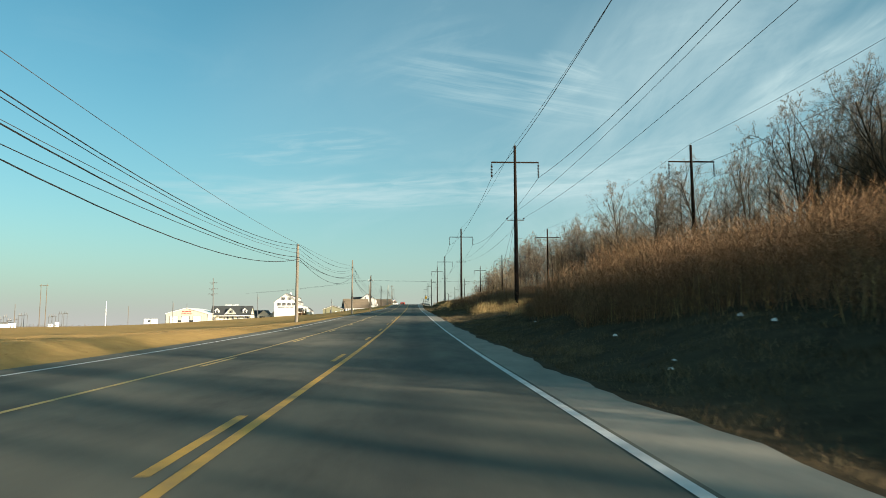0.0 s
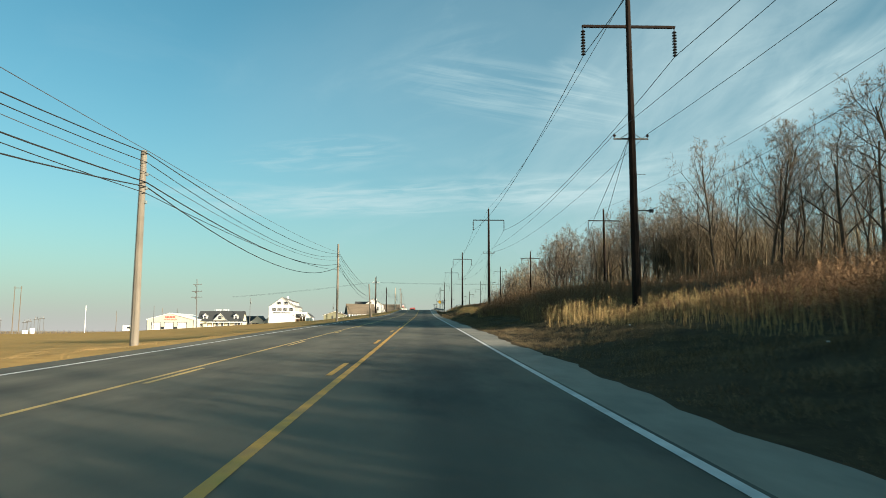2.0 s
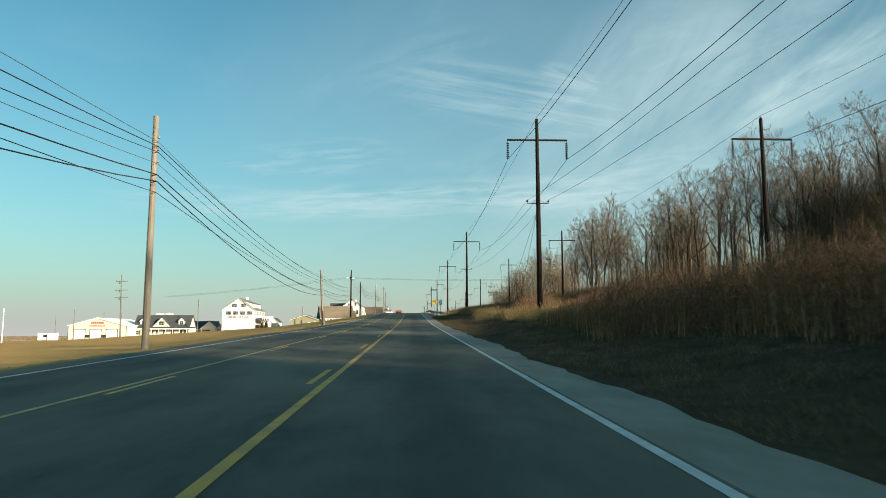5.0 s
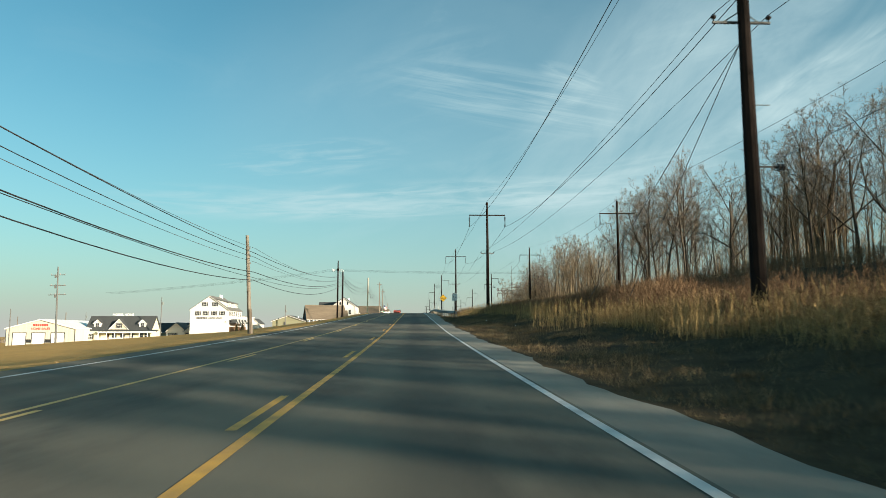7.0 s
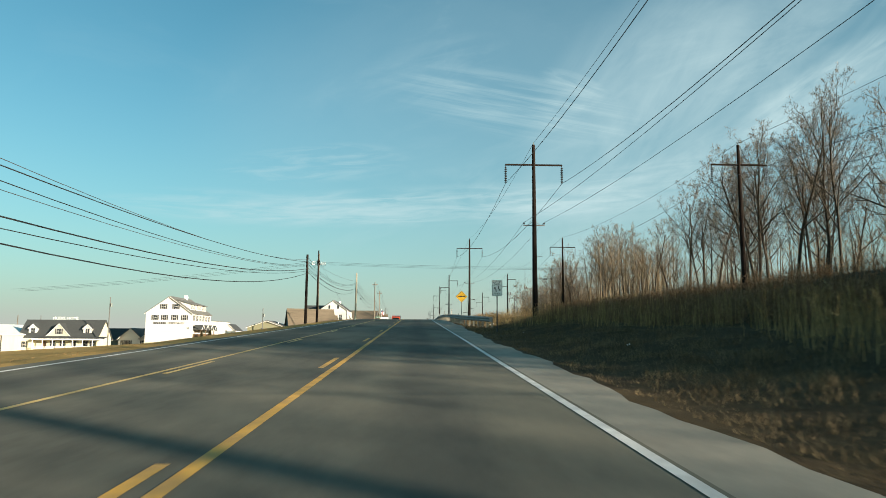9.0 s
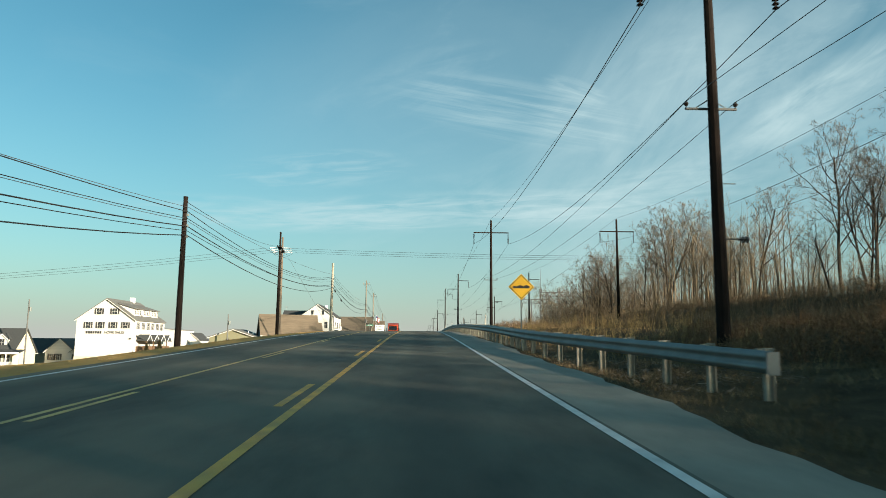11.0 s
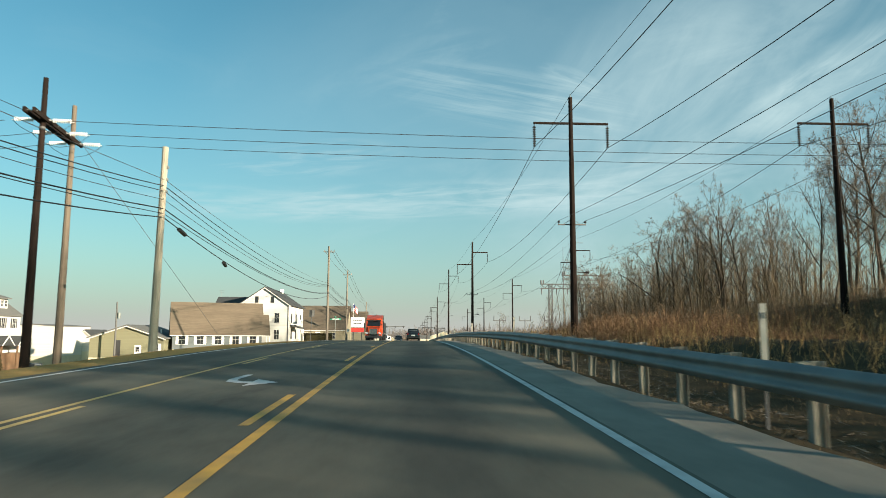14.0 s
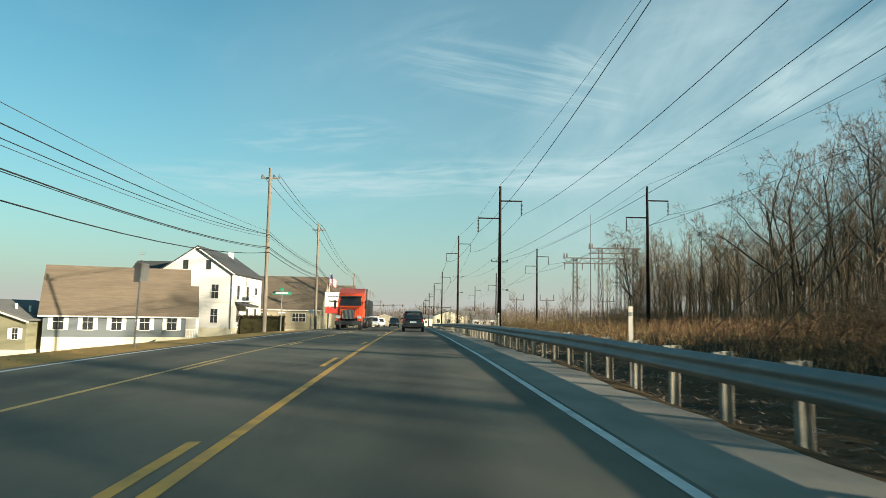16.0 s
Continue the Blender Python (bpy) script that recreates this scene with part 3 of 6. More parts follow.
def transmission_pole(x, y, top, second, group):
    base = gz(x, y)
    h = top - base
    p = thing("transmission_pole", "tall dark wooden transmission pole with hanging insulator strings", "pole", pose(x, y, base), group)
    mb = MB().pole(h, 0.28, 0.15)
    part("shaft", mb, POLE_DARK, p)
    for s, drop in arms(y):
        za = h - drop
        x0, x1 = sorted((0.0, s * ARM_HALF))
        part("crossarm", MB().box(x0, x1, -0.08, 0.08, za - 0.08, za + 0.08, 0.02), POLE_DARK, p)
        insulator_string(s * (ARM_HALF - 0.06), 0, za - 0.08, p)
    cap = MB().tube((0, 0, h), (0, 0, h + 0.25), 0.03, n=6)
    part("peak_pin", cap, STEEL, p)
    if second:
        z2 = h - arm_drop(y)
        part("lower_crossarm", MB().box(-1.05, 1.05, 0.16, 0.24, z2 - 0.045, z2 + 0.045, 0.012), POLE_GREY, p, "slim grey crossarm")
        for s in (-1.0, 1.0):
            pin = MB().tube((s, 0.2, z2 + 0.045), (s, 0.2, z2 + 0.16), 0.025, n=6).tube((s, 0.2, z2 + 0.13), (s, 0.2, z2 + 0.2), 0.06, 0.11, 8).tube((s, 0.2, z2 + 0.2), (s, 0.2, z2 + 0.29), 0.11, 0.05, 8)
            part("pin_insulator", pin, PORCELAIN, p)
        so = h - 13.4
        part("standoff", MB().box(0.1, 1.15, -0.03, 0.03, so - 0.03, so + 0.03).tube((0.75, 0, so), (1.15, 0, so), 0.05, n=6).tube((0.9, 0, so), (0.98, 0, so), 0.13, n=8).tube((1.05, 0, so), (1.12, 0, so), 0.13, n=8), PORCELAIN, p, "dark stand-off insulator")
        part("standoff_rod", MB().tube((0.1, 0, so + 2.2), (0.75, 0, so + 2.2), 0.02, n=5), STEEL, p)
        for s in (-1, 1):
            part("brace", MB().tube((s * 0.62, 0.2, z2 + 0.04), (s * 0.1, 0.2, z2 + 0.38), 0.025, n=5), STEEL, p)
    return p, base


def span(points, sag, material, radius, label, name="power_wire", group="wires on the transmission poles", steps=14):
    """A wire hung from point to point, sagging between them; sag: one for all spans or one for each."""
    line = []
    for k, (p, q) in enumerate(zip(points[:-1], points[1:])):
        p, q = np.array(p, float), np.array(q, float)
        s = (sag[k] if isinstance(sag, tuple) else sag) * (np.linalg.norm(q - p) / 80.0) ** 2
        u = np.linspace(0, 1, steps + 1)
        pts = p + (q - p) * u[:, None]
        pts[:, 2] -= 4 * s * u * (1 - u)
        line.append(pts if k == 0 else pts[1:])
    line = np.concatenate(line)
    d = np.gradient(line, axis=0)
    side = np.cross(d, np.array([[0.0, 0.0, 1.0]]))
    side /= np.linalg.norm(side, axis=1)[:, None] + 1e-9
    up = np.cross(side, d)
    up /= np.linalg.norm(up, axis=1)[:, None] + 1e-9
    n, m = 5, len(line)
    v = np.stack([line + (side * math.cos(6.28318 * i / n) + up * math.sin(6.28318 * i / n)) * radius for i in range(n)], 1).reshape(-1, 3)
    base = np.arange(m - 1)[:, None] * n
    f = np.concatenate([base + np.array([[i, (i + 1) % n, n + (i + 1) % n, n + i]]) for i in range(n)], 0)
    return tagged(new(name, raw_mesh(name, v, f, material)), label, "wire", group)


for line, second, grp in ((R_POLES, True, "near row of transmission poles"), (S_POLES, False, "far row of transmission poles")):
    for x, y, top in line[1:]:
        transmission_pole(x, y, top, second, grp)
    tops = [(x, y, t + 0.2) for x, y, t in line]
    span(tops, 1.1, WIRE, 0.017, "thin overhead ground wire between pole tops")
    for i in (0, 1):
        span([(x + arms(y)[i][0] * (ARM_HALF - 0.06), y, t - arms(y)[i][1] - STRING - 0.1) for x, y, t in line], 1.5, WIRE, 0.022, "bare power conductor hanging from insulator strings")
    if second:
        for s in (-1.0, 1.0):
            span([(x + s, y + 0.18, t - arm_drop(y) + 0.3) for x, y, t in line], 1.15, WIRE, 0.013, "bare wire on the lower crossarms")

# pairs of guy wires that run down ahead of the second and third pole
for x, y, top in (R_POLES[1], R_POLES[2], R_POLES[4]):
    for k in (0, 1):
        span([(x - 0.1, y + 0.2, top - (11.4 if y > 300 else 8.9)), (x + 0.1 + 0.4 * k, y + (19 - 5.0 * k if y > 300 else 27 - 9.5 * k), gz(x, y + 16))], 0.0, WIRE, 0.016, "steel guy wire staying a pole", "guy_wire", "guy wires", 2)

# ---- utility poles on the west side ----
L_POLES = [(-11.0, -56.0, 8.2), (-11.1, 4.5, 9.0), (-11.3, 68.0, 8.95), (-11.6, 132.7, 13.3), (-11.9, 194.2, 12.1), (-11.95, 259.9, 15.3), (-11.56, 317.4, 18.75), (-11.7, 381.4, 22.4), (-12.0, 412.3, 21.9), (-12.3, 470.0, 19.0), (-12.6, 530.0, 17.5), (-12.8, 600.0, 16.0), (-13.0, 680.0, 14.5)]


def utility_pole(x, y, top, arm, lean=0.0, foot=0.17, wood=POLE_WOOD, transformer=False, label="weathered wooden utility pole carrying cables"):
    base = gz(x, y)
    h = top - base
    p = thing("utility_pole", label, "pole", pose(x, y, base, 0, lean, 0), "utility poles beside the field")
    mb = MB().pole(h, foot, foot * 0.68, rings=5)
    part("shaft", mb, wood, p)
    for k in range(3):
        part("cable_clamp", MB().box(0.08, 0.2, -0.06, 0.06, h - 1.0 - 0.55 * k, h - 0.88 - 0.55 * k, 0.01), STEEL, p)
    if arm:
        part("crossarm", MB().box(-0.75, 0.75, 0.12, 0.22, h - 0.85, h - 0.73, 0.012), wood, p)
        for s in (-0.68, 0.68, 0.25):
            part("pin_insulator", MB().tube((s, 0.17, h - 0.73), (s, 0.17, h - 0.52), 0.06, 0.045, 8), PORCELAIN, p)
    if transformer:
        part("transformer", MB().tube((0.38, 0, h - 2.6), (0.38, 0, h - 1.7), 0.24, 0.24, 12), STEEL, p, "grey transformer can")
    return p


for i, (x, y, top) in enumerate(L_POLES):
    utility_pole(x, y, top, arm=(i in (7, 8)), foot=0.2 if i == 6 else 0.17, wood=POLE_PALE if i == 6 else (POLE_DARK if i == 5 else POLE_WOOD), lean=(-3.2 if i == 4 else (0.6 if i == 6 else 0.0)))
THIN, PLAIN, THICK = "thin overhead wire between utility poles", "overhead wire between utility poles", "thick black telephone cable between utility poles"
for heights, sags, r, lab in (
        ((8.83, 8.95, 12.13, 11.16, 14.76, 17.24, 17.24), (0.98, 0.6, 1.7, 1.63, 1.0, 1.04), 0.012, THIN),
        ((8.31, 8.84, 11.93, 10.80, 14.52, 16.95, 17.02), (2.41, 1.37, 1.25, 1.18, 2.51, 1.53), 0.020, PLAIN),
        ((8.11, 8.48, 11.68, 10.50, 14.18, 16.72, 17.04), (2.28, 1.94, 1.69, 1.56, 2.24, 1.98), 0.016, PLAIN),
        ((7.06, 8.07, 11.16, 10.15, 14.05, 16.33, 16.83), (1.53, 1.62, 1.53, 1.35, 2.10, 1.79), 0.012, THIN),
        ((7.34, 7.69, 10.67, 9.40, 13.78, 15.92, 16.04), (2.11, 1.94, 1.95, 1.53, 2.31, 1.89), 0.026, THICK),
        ((6.33, 7.26, 9.87, 8.99, 13.55, 15.70, 15.92), (1.3, 1.04, 1.05, 1.38, 1.92, 1.72), 0.016, PLAIN),
        ((6.73, 7.52, 10.38, 8.81, 13.33, 15.53, 15.64), (3.09, 2.98, 2.42, 2.09, 2.83, 2.63), 0.024, THICK)):
    first, last = heights[0] - 0.8, heights[-1]
    zs = (first, *heights, *(last - d for d in (0.6, 2.1, 3.2, 4.3, 5.5)))
    pts = [(x + 0.15, y, z) for (x, y, t), z in zip(L_POLES, zs)]
    span(pts, (2.0, *sags, 2.0, 2.0, 2.0, 2.0, 2.0), CABLE if r > 0.0135 else WIRE, r, lab, "overhead_cable", "cables on the utility poles", 16)
for s in (-0.68, 0.25, 0.68):
    span([(x + s, y + 0.17, t - 0.5) for x, y, t in L_POLES[7:]], 2.2, WIRE, 0.022, "bare wire on the utility poles' crossarms", "overhead_cable", "cables on the utility poles", 12)
for (x, y, z, d) in ((-11.40, 320.00, 15.27, 0.45), (-11.40, 327.83, 14.50, 0.3)):
    sc = thing("cable_splice", "black splice case on an overhead cable", "cable splice", pose(x, y, z))
    part("case", MB().tube((0, -d, 0.03), (0, d, -0.1), 0.10, 0.10, 10), BLACK, sc)

st = thing("stub_pole", "short dark stub pole beside a utility pole", "pole", pose(-11.72, 193.7, gz(-11.72, 193.7), 0, -4, 0))
part("shaft", MB().pole(1.9, 0.16, 0.14, rings=3), POLE_BROWN, st)

# pair of poles with a double crossarm between them, where wires dead-end and cross the road
H_POLES, H_ARM = ((-19.45, 322.0, 23.6, POLE_DARK, "dark"), (-19.95, 326.2, 23.5, POLE_BROWN, "brown")), 21.35
for x, y, top, wood, word in H_POLES:
    base = gz(x, y)
    hp = thing("utility_pole", "tall %s wooden pole of a pair beside the road" % word, "pole", pose(x, y, base), "pair of dead-end poles")
    part("shaft", MB().pole(top - base, 0.24, 0.125, rings=5), wood, hp)
    part("pole_band", MB().tube((0, 0, H_ARM - base - 0.5), (0, 0, H_ARM - base - 0.38), 0.155, n=10), STEEL_DARK, hp)
arm = thing("double_crossarm", "heavy dark double crossarm bolted between two poles", "crossarm", pose(-19.7, 324.1, H_ARM, 0, 0, 6.8))
for s in (-1, 1):
    part("beam", MB().box(s * 0.22 - 0.07, s * 0.22 + 0.07, -3.9, 3.0, -0.13, 0.13, 0.02), POLE_DARK, arm)
for yy in (-3.7, -0.9, 0.9, 2.8):
    part("bolt", MB().tube((-0.34, yy, 0), (0.34, yy, 0), 0.025, n=6), STEEL, arm)
for k, yy in enumerate((-2.1, 0.3, 2.5)):
    for s in (-1, 1):
        st = MB().tube((s * 0.28, yy, 0), (s * 1.5, yy, -0.06), 0.02, n=6)
        for j in range(8):
            xx = 0.5 + 0.115 * j
            st.tube((s * xx, yy, -0.02), (s * (xx + 0.035), yy, -0.025), 0.10, 0.12, 8)
        part("insulator_string", st, SIGN_WHITE, arm, "pale disc insulators lying level")
    jump = [(s, yy + 0.05, -0.06 - 0.75 * (1 - (s / 1.5) ** 2)) for s in (-1.5, -1.1, -0.6, 0, 0.6, 1.1, 1.5)]
    lo = MB()
    for p, q in zip(jump[:-1], jump[1:]):
        lo.tube(p, q, 0.014, n=5)
    part("jumper", lo, CABLE, arm, "drooping black jumper wire")
    span([(-18.2, 324.1 + yy, H_ARM - 0.06), (33.5, 324.0 + yy, 20.8), (95, 326 + yy, 20)], 0.7, CABLE, 0.016, "wire crossing over the road", "crossing_wire", "wires crossing the road")
    span([(-75, 318.0 + yy, 15.0), (-21.4, 324.1 + yy, H_ARM - 0.06)], 1.0, CABLE, 0.016, "wire leading away behind the field", "crossing_wire", "wires crossing the road")
span([(-11.85, 259.9, 15.0), (-19.6, 320.4, H_ARM)], 0.8, CABLE, 0.016, "wire rising from a utility pole to the crossarm", "crossing_wire", "wires crossing the road")
span([(-19.8, 326.1, 21.8), (-13.5, 338.0, gz(-13.5, 338.0))], 0.0, WIRE, 0.014, "steel guy wire staying a pole", "guy_wire", "guy wires", 2)

# service poles and masts behind the field
for x, y, top in ((-83.2, 377.2, 17.2), (-46.2, 397.0, 15.3), (-150.0, 470.0, 15.0), (-122.0, 360.0, 12.8)):
    utility_pole(x, y, top, False, wood=POLE_GREY, transformer=(y > 365), label="grey service pole standing behind the field")
mast = thing("grey_mast", "tall grey pole with short arms on three levels", "pole", pose(-93.0, 329.6, gz(-93.0, 329.6), 0, -1.5, 0))
mh = 22.7 - gz(-93.0, 329.6)
part("shaft", MB().pole(mh, 0.27, 0.16, rings=5), POLE_GREY, mast)
for k, dz in enumerate((2.2, 5.0, 7.4)):
    part("crossarm", MB().box(-1.7 - 0.3 * k, 1.9 + 0.2 * k, -0.1, 0.1, mh - dz - 0.09, mh - dz + 0.09, 0.02), POLE_GREY, mast)
    for s in (-1.6, -0.5, 0.6, 1.8):
        part("pin_insulator", MB().tube((s, 0, mh - dz + 0.09), (s, 0, mh - dz + 0.42), 0.1, 0.06, 6), PORCELAIN, mast)
    part("switch", MB().box(-0.75, -0.35, -0.18, 0.18, mh - dz - 0.7, mh - dz - 0.1, 0.03), POLE_GREY, mast)

# ---- guard rail ----
RAIL_X = 4.0
rail = thing("guard_rail", "galvanised steel guard rail on grey posts", "guard rail")
prof = [(-0.045 + 0.035 * math.cos(4 * math.pi * k / 16) * (1.3 if k in (0, 16) else (0.75 if 5 < k < 11 else 1.0)), 0.31 + 0.37 * k / 16) for k in range(17)]


def rail_x(y):
    return RAIL_X + 1.6 * (1 - smooth(np.asarray(y, float), RAIL_FROM - 4, RAIL_FROM + 18))


RAIL_END = 470.0
y = RAIL_FROM
while y < RAIL_END:
    y1 = y + 3.81
    k, vs, fs = len(prof), [], []
    for yy in (y, (y + y1) / 2, y1 + 0.06):
        ring = [(dx, dz) for dx, dz in prof] + [(dx + 0.006, dz) for dx, dz in reversed(prof)]
        vs += [(float(rail_x(yy)) + dx, yy, float(road_z(yy)) + dz + 0.03) for dx, dz in ring]
    for s in (0, 2 * k):
        fs += [(s + i, s + (i + 1) % (2 * k), s + 2 * k + (i + 1) % (2 * k), s + 2 * k + i) for i in range(2 * k)]
    mb = MB().face_set(vs, fs)
    beam = part("rail_beam", mb, STEEL, rail)
    beam.data.polygons.foreach_set("use_smooth", np.ones(len(beam.data.polygons), bool))
    y = y1
post_mb = MB().box(0.125, 0.137, -0.06, 0.06, -1.2, 0.70).box(0.263, 0.275, -0.06, 0.06, -1.2, 0.70).box(0.137, 0.263, -0.006, 0.006, -1.2, 0.70)
block_mb = MB().box(0.0, 0.123, -0.05, 0.05, 0.36, 0.69, 0.01)
post_me, block_me = post_mb.mesh("post", POST_WOOD), block_mb.mesh("spacer_block", POST_WOOD)
y = RAIL_FROM + 0.5
while y < RAIL_END:
    for nm, me in (("post", post_me), ("spacer_block", block_me)):
        o = new(nm, me)
        o.parent = rail
        o.location = (float(rail_x(y)) + 0.01, y, float(road_z(y)) + 0.04)
        o.rotation_euler = (random.uniform(-0.02, 0.02), random.uniform(-0.02, 0.02), random.uniform(-0.05, 0.05))
    y += 1.905
end = MB()
ex, ez = float(rail_x(RAIL_FROM)), float(road_z(RAIL_FROM))
end.prism([(ex - 0.1, ez + 0.33), (ex + 0.1, ez + 0.33), (ex + 0.1, ez + 0.70), (ex - 0.1, ez + 0.70)], "y", RAIL_FROM - 0.03, RAIL_FROM + 0.02)
part("end_terminal", end, STEEL, rail, "rounded steel end of the rail")

# ---- signs and marker posts ----


def marker_post(x, y, h=1.25):
    p = thing("marker_post", "white flexible marker post beside the guard rail", "marker post", pose(x, y, gz(x, y)), "marker posts")
    part("post", MB().prism([(-0.045, 0.0), (0.045, 0.0), (0.04, 0.02), (-0.04, 0.02)], "z", h - 1.0, h), MARKER_WHITE, p)
    part("stake", MB().box(-0.02, 0.02, 0.004, 0.03, -0.3, h - 0.9), STEEL_DARK, p, "dark steel stake")
    part("reflector", MB().box(-0.03, 0.03, -0.012, -0.002, h - 0.2, h - 0.12), STEEL, p, "pale reflector patch")


for yy in (272.4, 295.2, 318.0, 340.5, 363.0, 385.5):
    marker_post(4.45, yy, 1.4 - (gz(4.45, yy) - float(road_z(yy))))


def sign_post(x, y, zc, panel, plate_mat, label, w, h, rot=0.0, post_mat=STEEL, cat="road sign"):
    """panel: diamond or plate, centred at height zc."""
    base = gz(x, y)
    s = thing("road_sign", label, cat, pose(x, y, base, 0, 0, rot))
    c = zc - base
    part("post", MB().box(-0.035, 0.035, 0.01, 0.06, -0.3, c + h * 0.45, 0.008), post_mat, s)
    if panel == "diamond":
        q = w / 2
        part("panel", MB().prism([(0, c - q), (q, c), (0, c + q), (-q, c)], "y", -0.012, 0.006), plate_mat, s)
        b = q * 0.93
        rim = MB()
        pts = [(0, c - b), (b, c), (0, c + b), (-b, c)]
        inn = [(0, c - b * 0.93), (b * 0.93, c), (0, c + b * 0.93), (-b * 0.93, c)]
        rim.face_set([(a, -0.016, d) for a, d in pts + inn], [(i, (i + 1) % 4, 4 + (i + 1) % 4, 4 + i) for i in range(4)])
        part("border", rim, BLACK, s)
        # a low wavy black shape
        ar = MB().prism([(-0.4, c - 0.07), (0.4, c - 0.07), (0.4, c + 0.03), (0.24, c + 0.1), (0.1, c + 0.02), (-0.05, c + 0.1), (-0.22, c + 0.02), (-0.4, c + 0.05)], "y", -0.019, -0.0145)
        part("symbol", ar, BLACK, s)
    else:
        part("panel", MB().box(-w / 2, w / 2, -0.012, 0.006, c - h / 2, c + h / 2), plate_mat, s)
        part("symbol", MB().box(-w * 0.3, w * 0.3, -0.017, -0.013, c - h * 0.1, c + h * 0.05).box(-w * 0.22, w * 0.22, -0.017, -0.013, c + h * 0.16, c + h * 0.3).box(-w * 0.25, w * 0.25, -0.017, -0.013, c - h * 0.34, c - h * 0.22), BLACK, s)
    return s


sign_post(4.75, 258.0, 10.75, "diamond", SIGN_YELLOW, "yellow diamond warning sign on a steel post", 1.25, 1.25)
cs = thing("lane_sign", "white centre lane sign with two curved arrows", "road sign", pose(4.7, 225.2, gz(4.7, 225.2)))
cz = 9.24 - gz(4.7, 225.2)
part("post", MB().box(-0.03, 0.03, 0.01, 0.07, -0.3, cz + 0.4, 0.008), DARK_TRIM, cs)
part("panel", MB().box(-0.31, 0.31, -0.012, 0.006, cz - 0.46, cz + 0.46, 0.003), SIGN_WHITE, cs)
rim = MB()
for x0, x1, z0, z1 in ((-0.295, 0.295, -0.445, -0.43), (-0.295, 0.295, 0.43, 0.445), (-0.295, -0.28, -0.43, 0.43), (0.28, 0.295, -0.43, 0.43), (-0.28, 0.28, 0.13, 0.14)):
    rim.box(x0, x1, -0.016, -0.0125, cz + z0, cz + z1)
part("border", rim, BLACK, cs)


def bent_arrow(x, z, s):
    """A flat arrow that swings to one side; s turns it by half a circle."""
    out = [(-0.02, -0.15), (0.03, -0.15), (0.02, 0.0), (-0.04, 0.07), (-0.01, 0.11), (-0.13, 0.12), (-0.11, 0.0), (-0.08, 0.04), (-0.03, -0.02)]
    return MB().face_set([(x + s * a, -0.0165, z + s * b_) for a, b_ in out], [tuple(range(len(out)))])


part("arrow", bent_arrow(-0.06, cz - 0.08, 1), BLACK, cs)
part("arrow", bent_arrow(0.08, cz - 0.04, -1), BLACK, cs)
SIGN_WORDS = (("CENTER", 0.14, 0.36), ("LANE", 0.14, 0.22), ("ONLY", 0.14, -0.34))


# ---- buildings ----


def window(parent, x, z, w, h, y, depth_dir=-1, axis="y", shutters=None, frame_mat=None, muntin=True):
    """A sash window on a wall whose face lies at y (axis y) or at x = y (axis x)."""
    fm = frame_mat or WHITE
    o = depth_dir

    def bx(a0, a1, d0, d1, z0, z1):
        d0, d1 = sorted((y + o * d0, y + o * d1))
        return (a0, a1, d0, d1, z0, z1) if axis == "y" else (d0, d1, a0, a1, z0, z1)
    f = 0.07
    mb = MB().box(*bx(x - w / 2 - f, x + w / 2 + f, 0.0, 0.06, z + h / 2, z + h / 2 + f)).box(*bx(x - w / 2 - f, x + w / 2 + f, 0.0, 0.09, z - h / 2 - f, z - h / 2))
    mb.box(*bx(x - w / 2 - f, x - w / 2, 0.0, 0.055, z - h / 2, z + h / 2)).box(*bx(x + w / 2, x + w / 2 + f, 0.0, 0.055, z - h / 2, z + h / 2))
    if muntin:
        mb.box(*bx(x - w / 2, x + w / 2, 0.0, 0.045, z - 0.025, z + 0.025)).box(*bx(x - 0.015, x + 0.015, 0.0, 0.04, z - h / 2, z + h / 2))
    win = part("window", mb, fm, parent)
    part("pane", MB().box(*bx(x - w / 2, x + w / 2, 0.004, 0.02, z - h / 2, z + h / 2)), GLASS, win)
    if shutters is not None:
        for s in (-1, 1):
            c = x + s * (w / 2 + f + 0.2)
            part("shutter", MB().box(*bx(c - 0.18, c + 0.18, 0.003, 0.04, z - h / 2, z + h / 2)), shutters, win)
    return win


